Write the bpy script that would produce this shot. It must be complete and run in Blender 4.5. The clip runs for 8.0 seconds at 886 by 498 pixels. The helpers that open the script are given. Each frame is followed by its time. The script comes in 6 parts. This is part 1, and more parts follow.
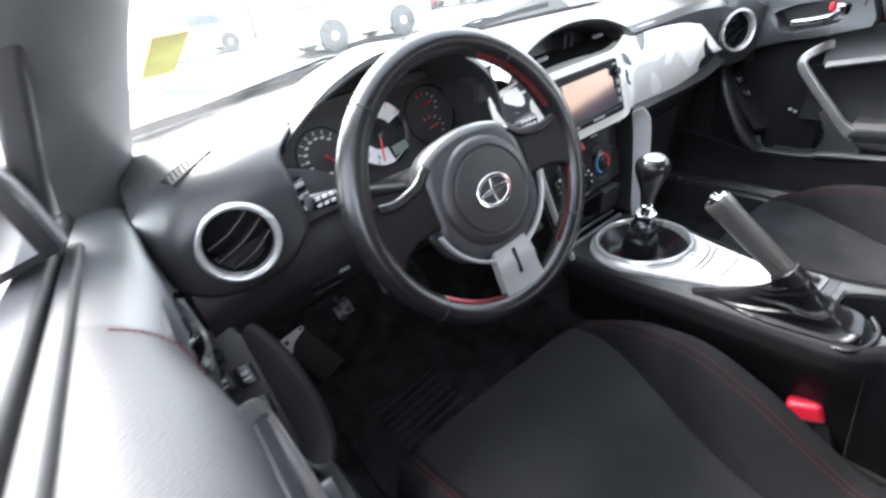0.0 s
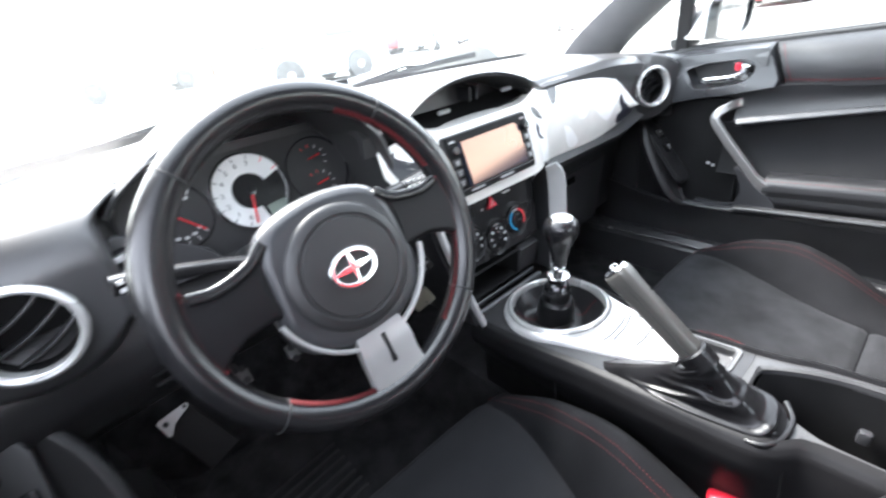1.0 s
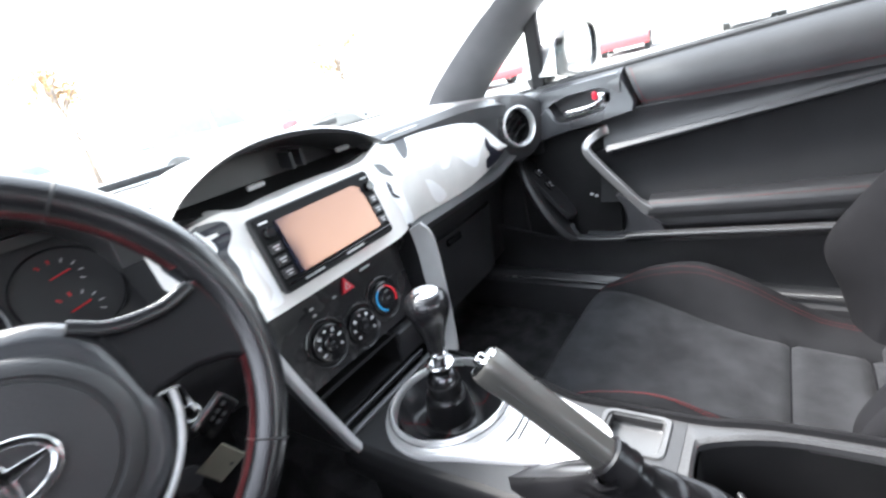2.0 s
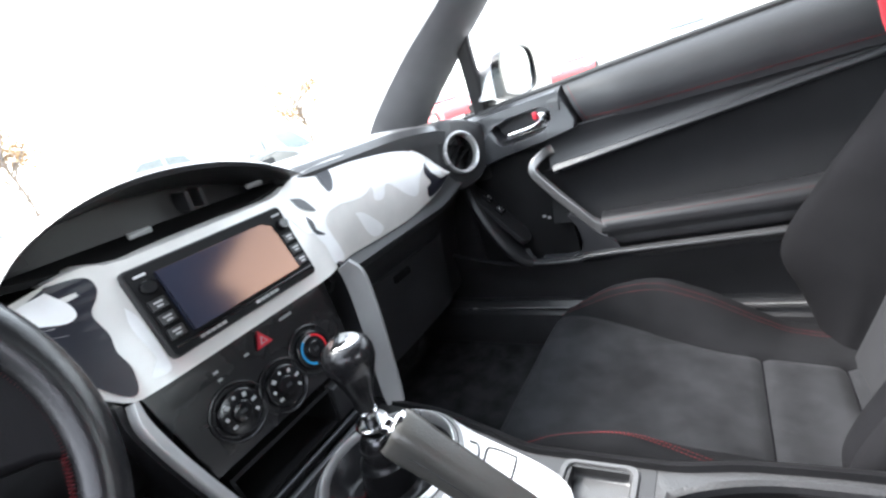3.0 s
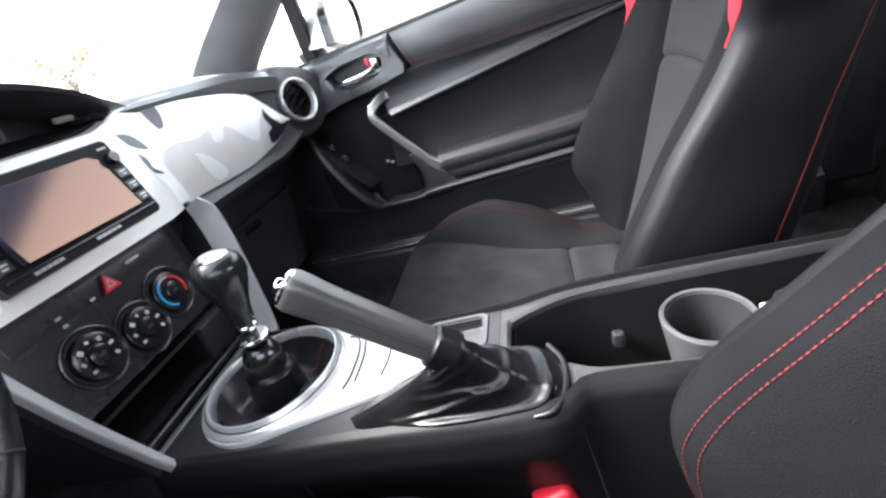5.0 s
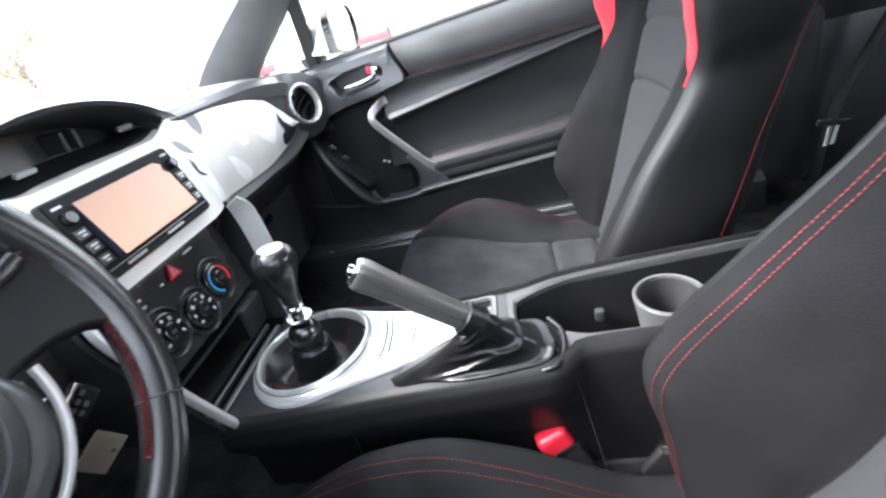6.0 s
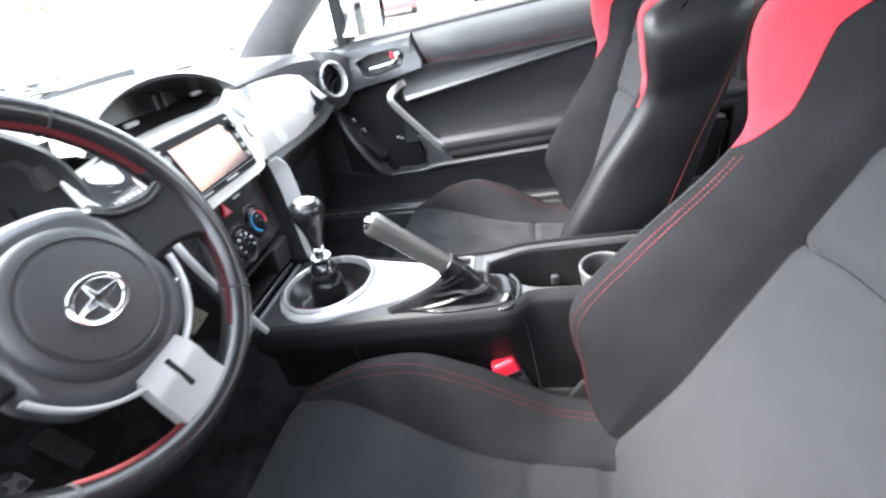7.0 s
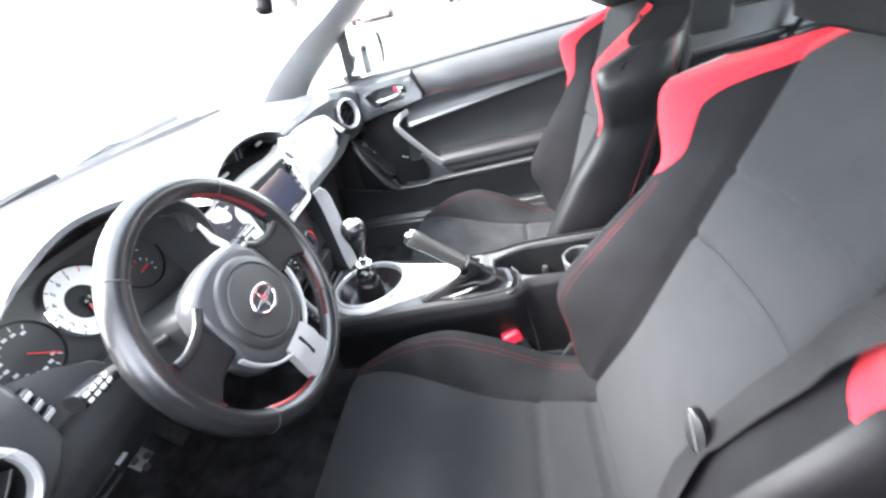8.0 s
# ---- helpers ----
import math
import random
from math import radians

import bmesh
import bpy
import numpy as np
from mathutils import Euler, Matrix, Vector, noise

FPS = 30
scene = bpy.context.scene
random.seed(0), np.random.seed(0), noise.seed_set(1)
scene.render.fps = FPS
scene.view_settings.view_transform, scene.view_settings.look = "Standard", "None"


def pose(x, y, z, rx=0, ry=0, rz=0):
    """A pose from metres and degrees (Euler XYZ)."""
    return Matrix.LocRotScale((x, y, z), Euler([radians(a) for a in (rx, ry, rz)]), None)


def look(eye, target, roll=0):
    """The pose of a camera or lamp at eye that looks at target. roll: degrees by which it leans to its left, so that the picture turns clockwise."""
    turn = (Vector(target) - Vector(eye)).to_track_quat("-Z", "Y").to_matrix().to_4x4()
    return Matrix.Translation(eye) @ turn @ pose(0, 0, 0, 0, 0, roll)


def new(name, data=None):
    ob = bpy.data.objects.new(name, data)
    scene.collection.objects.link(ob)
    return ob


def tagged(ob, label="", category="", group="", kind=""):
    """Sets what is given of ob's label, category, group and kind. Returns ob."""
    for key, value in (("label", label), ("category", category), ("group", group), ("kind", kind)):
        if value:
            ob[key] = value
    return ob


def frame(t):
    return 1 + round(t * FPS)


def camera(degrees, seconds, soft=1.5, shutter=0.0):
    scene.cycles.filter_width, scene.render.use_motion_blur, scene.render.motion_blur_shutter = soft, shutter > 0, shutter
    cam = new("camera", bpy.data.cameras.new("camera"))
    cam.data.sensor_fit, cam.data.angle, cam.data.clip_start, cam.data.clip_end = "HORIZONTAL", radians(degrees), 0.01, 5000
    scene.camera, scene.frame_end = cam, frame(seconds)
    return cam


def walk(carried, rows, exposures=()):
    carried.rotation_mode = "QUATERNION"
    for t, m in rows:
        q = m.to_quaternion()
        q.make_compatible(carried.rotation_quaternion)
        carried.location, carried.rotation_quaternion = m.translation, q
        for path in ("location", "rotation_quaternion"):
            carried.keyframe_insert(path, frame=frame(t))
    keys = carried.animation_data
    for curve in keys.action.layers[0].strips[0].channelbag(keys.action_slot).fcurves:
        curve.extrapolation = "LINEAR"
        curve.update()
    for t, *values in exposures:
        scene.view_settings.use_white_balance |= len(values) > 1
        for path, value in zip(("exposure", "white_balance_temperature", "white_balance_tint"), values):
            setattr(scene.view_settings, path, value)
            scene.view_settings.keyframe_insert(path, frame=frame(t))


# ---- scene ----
cam = camera(91.1, 8.0, soft=2.4, shutter=0.4)
EXPOSURES = [(t, stops, 6450, 12) for t, stops in ((0.0, 4.15), (1.0, 4.55), (2.0, 4.4), (3.5, 3.84), (4.5, 3.92), (6.0, 4.46), (6.5, 4.68), (7.0, 4.98), (8.0, 5.25))]
PATH = [
    (0, (-0.6842, -0.3791, 0.9538), (0.1317, 0.9258, 0.0203), -10.94),
    (0.3, (-0.6372, -0.3709, 0.9518), (0.1027, 0.7579, 0.1896), -9.82),
    (0.5, (-0.6102, -0.3760, 0.9507), (0.2624, 0.9392, 0.0854), -9.49),
    (0.8, (-0.5674, -0.3734, 0.9451), (0.2442, 0.7303, 0.2200), -8.02),
    (1, (-0.5377, -0.3746, 0.9376), (0.4580, 0.8779, 0.1130), -8.18),
    (1.3, (-0.4834, -0.3616, 0.9180), (0.4868, 0.6611, 0.2735), -10.53),
    (1.5, (-0.4422, -0.3502, 0.9112), (0.7478, 0.7847, 0.1792), -11.48),
    (1.8, (-0.3786, -0.3494, 0.8977), (0.6938, 0.5984, 0.3027), -13.19),
    (2, (-0.3478, -0.3502, 0.8789), (0.9340, 0.7358, 0.2328), -14.36),
    (2.2, (-0.3138, -0.3483, 0.8591), (0.9886, 0.7414, 0.2624), -15.81),
    (3.3, (-0.2644, -0.3619, 0.8321), (1.1521, 0.6036, 0.2829), -17.84),
    (3.5, (-0.2703, -0.3646, 0.8199), (1.1501, 0.5741, 0.2356), -18.03),
    (3.8, (-0.2828, -0.3739, 0.7939), (0.9651, 0.3706, 0.2547), -19.36),
    (4, (-0.2972, -0.3814, 0.7853), (1.1863, 0.3835, 0.1114), -19.98),
    (4.2, (-0.3129, -0.3877, 0.7762), (0.9798, 0.1992, 0.1540), -19.69),
    (4.5, (-0.3311, -0.3803, 0.7746), (1.1972, 0.1873, 0.0116), -19.36),
    (4.7, (-0.3434, -0.3744, 0.7786), (1.2029, 0.1224, 0.0026), -18.10),
    (5.8, (-0.4284, -0.3252, 0.8332), (1.1140, 0.0516, -0.0148), -17.05),
    (6, (-0.4586, -0.3246, 0.8522), (1.0896, 0.0102, -0.0027), -15.75),
    (6.2, (-0.4904, -0.3357, 0.8742), (0.8421, -0.0650, 0.1300), -14.38),
    (6.5, (-0.5334, -0.3397, 0.8951), (1.0255, -0.0843, 0.0322), -11.82),
    (6.8, (-0.5784, -0.3629, 0.9023), (0.7354, -0.1115, 0.1192), -10.52),
    (7, (-0.6101, -0.3713, 0.9103), (0.8892, -0.0133, -0.0193), -10.47),
    (7.2, (-0.6428, -0.3756, 0.9291), (0.6533, -0.0384, 0.1490), -10.25),
    (7.5, (-0.7020, -0.3861, 0.9816), (0.8125, 0.0312, 0.1029), -10.18),
    (7.8, (-0.7606, -0.3723, 1.0229), (0.5402, -0.0337, 0.2510), -11.81),
    (8, (-0.8027, -0.3634, 1.0467), (0.6985, -0.0421, 0.1070), -13.65),
]
walk(cam, [(t, look(eye, target, roll)) for t, eye, target, roll in PATH], EXPOSURES)

# ---- light ----
world = bpy.data.worlds.new("sky")
scene.world = world
world.use_nodes = True
wn, wl = world.node_tree.nodes, world.node_tree.links
sky = wn.new("ShaderNodeTexSky")
sky.sky_type = "NISHITA"
sky.sun_disc = False
sky.sun_elevation, sky.sun_rotation = radians(49), radians(-6)
sky.air_density, sky.dust_density, sky.ozone_density = 1.0, 1.5, 1.0
haze = wn.new("ShaderNodeHueSaturation")
haze.inputs["Saturation"].default_value = 0.3
wl.new(sky.outputs[0], haze.inputs["Color"])
wl.new(haze.outputs[0], wn["Background"].inputs["Color"])
wn["Background"].inputs["Strength"].default_value = 0.13
sun_data = bpy.data.lights.new("sun", "SUN")
sun_data.energy, sun_data.angle, sun_data.color = 1.3, radians(28), (1.0, 0.98, 0.95)
sun = new("sun", sun_data)
sun.matrix_world = look((-0.75, 7.5, 9.2), (0, 0, 0.5))


# ---- materials ----
def mat(name, col, rough=0.5, metal=0.0, grain=0.0, gsize=900.0, stain=0.25, ssize=9.0, sheen=0.0, spec=0.5, coat=0.0, col2=None, lint=0.0):
    """A surface with fine relief (grain), and blotches of wear in colour and gloss at a second scale."""
    m = bpy.data.materials.new(name)
    m.use_nodes = True
    nt = m.node_tree
    n, l = nt.nodes, nt.links
    b = n["Principled BSDF"]
    b.inputs["Roughness"].default_value, b.inputs["Metallic"].default_value = rough, metal
    b.inputs["Specular IOR Level"].default_value = spec
    b.inputs["Sheen Weight"].default_value, b.inputs["Sheen Roughness"].default_value = sheen, 0.4
    b.inputs["Coat Weight"].default_value, b.inputs["Coat Roughness"].default_value = coat, 0.08
    tc = n.new("ShaderNodeTexCoord")
    no = n.new("ShaderNodeTexNoise")
    no.inputs["Scale"].default_value, no.inputs["Detail"].default_value = ssize, 6
    l.new(tc.outputs["Object"], no.inputs["Vector"])
    mix = n.new("ShaderNodeMix")
    mix.data_type = "RGBA"
    dark = col2 or [c * (1 - stain) for c in col]
    light = [min(1, c * (1 + stain)) for c in col] if not col2 else col
    mix.inputs["A"].default_value, mix.inputs["B"].default_value = (*dark, 1), (*light, 1)
    rp = n.new("ShaderNodeValToRGB")
    rp.color_ramp.elements[0].position, rp.color_ramp.elements[1].position = 0.35, 0.65
    l.new(no.outputs["Fac"], rp.inputs["Fac"])
    l.new(rp.outputs["Color"], mix.inputs["Factor"])
    l.new(mix.outputs["Result"], b.inputs["Base Color"])
    if lint:
        # sparse pale specks of dust
        sp, th, mx = n.new("ShaderNodeTexVoronoi"), n.new("ShaderNodeMapRange"), n.new("ShaderNodeMix")
        sp.inputs["Scale"].default_value, mx.data_type = 55, "RGBA"
        th.inputs["From Min"].default_value, th.inputs["From Max"].default_value = 0.07, 0.03
        mx.inputs["B"].default_value = (lint, lint, lint, 1)
        l.new(tc.outputs["Object"], sp.inputs["Vector"]), l.new(sp.outputs["Distance"], th.inputs["Value"])
        l.new(th.outputs["Result"], mx.inputs["Factor"]), l.new(mix.outputs["Result"], mx.inputs["A"])
        l.new(mx.outputs["Result"], b.inputs["Base Color"])
    mr = n.new("ShaderNodeMapRange")
    mr.inputs["To Min"].default_value, mr.inputs["To Max"].default_value = max(0.02, rough - 0.05), min(1, rough + 0.05)
    l.new(no.outputs["Fac"], mr.inputs["Value"])
    l.new(mr.outputs["Result"], b.inputs["Roughness"])
    if grain:
        vo = n.new("ShaderNodeTexVoronoi")
        vo.inputs["Scale"].default_value = gsize
        l.new(tc.outputs["Object"], vo.inputs["Vector"])
        bu = n.new("ShaderNodeBump")
        bu.inputs["Strength"].default_value, bu.inputs["Distance"].default_value = grain, 0.001
        l.new(vo.outputs["Distance"], bu.inputs["Height"])
        l.new(bu.outputs["Normal"], b.inputs["Normal"])
    return m


def glass(name, tint=(0.95, 0.98, 0.97), gloss=0.9):
    m = bpy.data.materials.new(name)
    m.use_nodes = True
    n, l = m.node_tree.nodes, m.node_tree.links
    tr, gl, fr, mx = (n.new("ShaderNode" + k) for k in ("BsdfTransparent", "BsdfGlossy", "LayerWeight", "MixShader"))
    fr.inputs["Blend"].default_value = 0.5
    pw, ma = n.new("ShaderNodeMath"), n.new("ShaderNodeMath")
    pw.operation, pw.inputs[1].default_value = "POWER", 5.0
    ma.operation, ma.inputs[1].default_value, ma.inputs[2].default_value = "MULTIPLY_ADD", 0.8, 0.035
    l.new(fr.outputs["Facing"], pw.inputs[0]), l.new(pw.outputs[0], ma.inputs[0])
    tr.inputs["Color"].default_value = (*tint, 1)
    gl.inputs["Roughness"].default_value = 0.01
    gl.inputs["Color"].default_value = (gloss, gloss, gloss, 1)
    l.new(ma.outputs[0], mx.inputs[0]), l.new(tr.outputs[0], mx.inputs[1]), l.new(gl.outputs[0], mx.inputs[2])
    l.new(mx.outputs[0], n["Material Output"].inputs["Surface"])
    return m


PLASTIC = mat("soft_black_plastic", (0.040, 0.0405, 0.042), 0.34, grain=0.16, gsize=700, stain=0.15)
HARD = mat("hard_black_plastic", (0.027, 0.027, 0.0285), 0.32, grain=0.10, gsize=900, stain=0.2)
GLOSS = mat("gloss_black_plastic", (0.008, 0.008, 0.009), 0.2, stain=0.2)
# near black: shade of wells, bins and ducts in the colour; also black parts
DARK = mat("void_shade_and_black_plastic", (0.0085, 0.0085, 0.009), 0.7, spec=0.2)
LEATHER = mat("black_leather", (0.010, 0.010, 0.011), 0.24, spec=0.6, grain=0.14, gsize=900, stain=0.1, ssize=18)
KNOB = mat("polished_black_leather", (0.012, 0.012, 0.013), 0.22, grain=0.05, gsize=900, stain=0.2, ssize=30)
BOOT = mat("soft_black_leather", (0.0060, 0.0060, 0.0068), 0.29, spec=0.38, grain=0.05, gsize=500, stain=0.2, ssize=25)
VINYL = mat("black_vinyl", (0.0085, 0.0085, 0.0095), 0.40, spec=0.21, grain=0.08, gsize=700, stain=0.15)
FABRIC = mat("charcoal_knit_fabric", (0.0070, 0.0070, 0.0080), 0.9, spec=0.08, grain=0.7, gsize=1300, stain=0.15, ssize=14, sheen=0.0)
SUEDE = mat("charcoal_suede", (0.0190, 0.0196, 0.0214), 0.95, spec=0.08, grain=0.5, gsize=1800, stain=0.055, ssize=32, sheen=0.02, lint=0.035)
WORNSUEDE = mat("worn_charcoal_suede", (0.0195, 0.0201, 0.0220), 0.95, spec=0.08, grain=0.5, gsize=1800, stain=0.32, ssize=15, sheen=0.02, lint=0.035)
BOLSTERKNIT = mat("soft_charcoal_knit", (0.0112, 0.0114, 0.0126), 0.92, spec=0.08, grain=0.6, gsize=1500, stain=0.14, ssize=16)
REDCLOTH = mat("red_fabric", (0.39, 0.017, 0.027), 0.85, spec=0.15, grain=0.6, gsize=1300, stain=0.1, sheen=0.05)
THREAD = mat("red_thread", (0.115, 0.005, 0.008), 0.8)
PULL = mat("satin_grey_metal", (0.24, 0.24, 0.24), 0.26, metal=0.6, stain=0.06)
PAD = mat("grey_black_leatherette", (0.036, 0.0365, 0.039), 0.50, spec=0.32, grain=0.2, gsize=800, stain=0.1)
REDPLASTIC = mat("red_plastic", (0.72, 0.02, 0.045), 0.4)
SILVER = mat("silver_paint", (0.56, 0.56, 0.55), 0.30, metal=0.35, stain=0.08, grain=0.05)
RINGSILVER = mat("brushed_vent_silver", (0.62, 0.62, 0.61), 0.28, metal=0.55, stain=0.08)
DECKBLACK = mat("satin_black_plastic", (0.020, 0.020, 0.021), 0.40, grain=0.12, gsize=800, stain=0.15)
DOORCLOTH = mat("dark_door_cloth", (0.015, 0.0152, 0.0165), 0.75, spec=0.2, grain=0.4, gsize=1100, stain=0.15)
DOORSKIN = mat("dark_door_vinyl", (0.019, 0.0193, 0.021), 0.42, grain=0.15, gsize=800, stain=0.12)
PANELBLACK = mat("smooth_black_panel", (0.015, 0.015, 0.016), 0.27, grain=0.05, gsize=900, stain=0.15)
AIRBAG = mat("grained_black_cover", (0.024, 0.024, 0.025), 0.44, grain=0.22, gsize=600, stain=0.12)
FLANK = mat("matt_black_plastic", (0.0095, 0.0095, 0.0102), 0.38, spec=0.13, grain=0.1, gsize=900, stain=0.15)
SEAM = mat("sunken_black_seam", (0.007, 0.007, 0.008), 1.0, spec=0.0)
# dull silver of the wheel spoke; on the right strut it imitates shade
SPOKESILVER = mat("dull_and_shaded_silver", (0.34, 0.34, 0.335), 0.34, metal=0.35, stain=0.1, grain=0.05)
SATIN = mat("satin_silver", (0.68, 0.68, 0.68), 0.26, metal=0.3, stain=0.06)
SLEEVE = mat("dark_polished_metal", (0.08, 0.08, 0.084), 0.22, metal=0.9, stain=0.1, ssize=40)
CHROME = mat("chrome", (0.85, 0.85, 0.86), 0.08, metal=1.0, stain=0.03)
GREYPLASTIC = mat("grey_plastic", (0.033, 0.034, 0.037), 0.29, grain=0.2, gsize=650, stain=0.12)
GREYGRIP = mat("grey_grip_plastic", (0.056, 0.0555, 0.052), 0.29, grain=0.15, gsize=700, stain=0.15)
PALE = mat("pale_grey_plastic", (0.068, 0.069, 0.071), 0.32, grain=0.2, gsize=650, stain=0.1)
CARPET = mat("black_carpet", (0.022, 0.022, 0.023), 1.0, spec=0.1, grain=1.0, gsize=350, stain=0.4, ssize=20)
BINGREY = mat("leathery_grey_plastic", (0.035, 0.0355, 0.037), 0.36, grain=0.3, gsize=450, stain=0.15)
RUBBER = mat("black_rubber", (0.016, 0.016, 0.017), 0.6, stain=0.2)
HEADLINER = mat("grey_headliner", (0.08, 0.08, 0.084), 0.95, grain=0.4, gsize=1200)
WEBBING = mat("black_webbing", (0.012, 0.012, 0.013), 0.8, spec=0.1, grain=0.8, gsize=600)
DIAL = mat("white_dial", (0.72, 0.73, 0.72), 0.5, stain=0.04)
INK = mat("black_ink", (0.02, 0.02, 0.02), 0.5)
LCD = mat("lcd_grey_green", (0.2, 0.24, 0.21), 0.2, stain=0.1)
WHITEINK = mat("white_ink", (0.5, 0.5, 0.5), 0.5)
BLUEINK = mat("blue_ink", (0.02, 0.3, 0.6), 0.4)
REDINK = mat("red_ink", (0.75, 0.02, 0.03), 0.4)
YELLOW = mat("yellow_sticker", (0.96, 0.80, 0.26), 0.5)
PALEWHITE = mat("pale_white_plastic", (0.55, 0.55, 0.55), 0.25)
PAPER = mat("cream_paper", (0.16, 0.15, 0.115), 0.8)
DOORCAP = mat("grey_door_cap_plastic", (0.056, 0.057, 0.060), 0.45, grain=0.15, gsize=700, stain=0.1)
WINDOW = glass("window_glass")
TINTED = glass("tinted_window_glass", (0.88, 0.90, 0.89))
PILLARTRIM = mat("grey_pillar_plastic", (0.15, 0.154, 0.161), 0.5, grain=0.2, gsize=800, stain=0.12)
CAMO = mat("grey_wrap_vinyl", (0.72, 0.705, 0.67), 0.30, coat=0.6, stain=0.04, ssize=30)
CAMOWHITE = mat("white_wrap_vinyl", (0.92, 0.92, 0.91), 0.30, coat=0.6, stain=0.03, ssize=30)
CAMOBLACK = mat("black_wrap_vinyl", (0.018, 0.019, 0.027), 0.30, stain=0.1, ssize=30)
SCREEN = mat("coated_screen", (0.026, 0.032, 0.052), 0.135, stain=0.05, spec=1.0)
SCREEN.node_tree.nodes["Principled BSDF"].inputs["Specular Tint"].default_value = (1.0, 0.54, 0.33, 1)
SCREEN.node_tree.nodes["Principled BSDF"].inputs["IOR"].default_value = 1.63


# ---- mesh helpers ----
PLACE = {}


def thing(name, at, label, category, group="", kind=""):
    ob = new(name)
    ob.empty_display_size = 0.05
    ob.matrix_basis = at if isinstance(at, Matrix) else Matrix.Translation(at)
    PLACE[ob] = ob.matrix_basis.copy()
    return tagged(ob, label, category, group, kind)


def part(name, bm, material, parent=None, label="", smooth=40, local=False, kind=""):
    """One mesh object. The bmesh is in world coordinates, or in the parent's own if local."""
    if parent is not None and not local:
        bm.transform(PLACE[parent].inverted())
    me = bpy.data.meshes.new(name)
    bm.to_mesh(me)
    bm.free()
    me.materials.append(material)
    if smooth:
        me.shade_smooth()
        me.set_sharp_from_angle(angle=radians(smooth))
    ob = new(name, me)
    if parent is not None:
        ob.parent = parent
        PLACE[ob] = PLACE[parent]
    else:
        PLACE[ob] = Matrix()
    if smooth and len(me.polygons) < 700:
        wn_mod = ob.modifiers.new("weighted_normal", "WEIGHTED_NORMAL")
        wn_mod.keep_sharp = True
    return tagged(ob, label, kind=kind)


def grid(f, nu, nv, wrap=False, thick=0.0, keep=None, eye=(0, -0.3, 0.95)):
    """A sheet through f(u, v); keep(u, v) picks its faces by their middles; thick makes it solid."""
    bm = bmesh.new()
    rows = [[bm.verts.new(f(i / nu, j / nv)) for i in range(nu if wrap else nu + 1)] for j in range(nv + 1)]
    for j in range(nv):
        for i in range(nu):
            if keep is None or keep((i + 0.5) / nu, (j + 0.5) / nv):
                k = (i + 1) % len(rows[0])
                bm.faces.new((rows[j][i], rows[j][k], rows[j + 1][k], rows[j + 1][i]))
    loose = [v for v in bm.verts if not v.link_faces]
    bmesh.ops.delete(bm, geom=loose, context="VERTS")
    if thick:
        # faces look towards the eye; the thickness grows away from it
        bmesh.ops.recalc_face_normals(bm, faces=bm.faces)
        if sum(fc.normal.dot(Vector(eye) - fc.calc_center_median()) * fc.calc_area() for fc in bm.faces) < 0:
            bmesh.ops.reverse_faces(bm, faces=bm.faces)
        bm.normal_update()
        bmesh.ops.solidify(bm, geom=bm.faces[:], thickness=thick)
    bmesh.ops.recalc_face_normals(bm, faces=bm.faces)
    return bm


def loft(rings, cap=True, wrap=True):
    """Skins rings of equal length."""
    bm = bmesh.new()
    vs = [[bm.verts.new(p) for p in r] for r in rings]
    n = len(vs[0])
    for a, b in zip(vs, vs[1:]):
        for i in range(n if wrap else n - 1):
            k = (i + 1) % n
            bm.faces.new((a[i], a[k], b[k], b[i]))
    if cap and wrap:
        bm.faces.new(vs[0]), bm.faces.new(vs[-1])
    bmesh.ops.recalc_face_normals(bm, faces=bm.faces)
    return bm


def lathe(profile, n=32, m=Matrix(), cap=True):
    """Turns (radius, height) round z, then poses it by m."""
    rings = [[m @ Vector((max(r, 1e-5) * math.cos(2 * math.pi * i / n), max(r, 1e-5) * math.sin(2 * math.pi * i / n), h)) for i in range(n)] for r, h in profile]
    bm = loft(rings, cap)
    bmesh.ops.remove_doubles(bm, verts=bm.verts, dist=2e-5)
    return bm


def smooth_path(pts, n):
    """Catmull-Rom through the points."""
    p = [Vector(q) for q in pts]
    p = [2 * p[0] - p[1]] + p + [2 * p[-1] - p[-2]]
    out, segs = [], len(pts) - 1
    for k in range(n + 1):
        s = min(k / n * segs, segs - 1e-6)
        i, t = int(s), s - int(s)
        a, b, c, d = p[i:i + 4]
        out.append(0.5 * (2 * b + (c - a) * t + (2 * a - 5 * b + 4 * c - d) * t * t + (3 * b - a - 3 * c + d) * t ** 3))
    return out


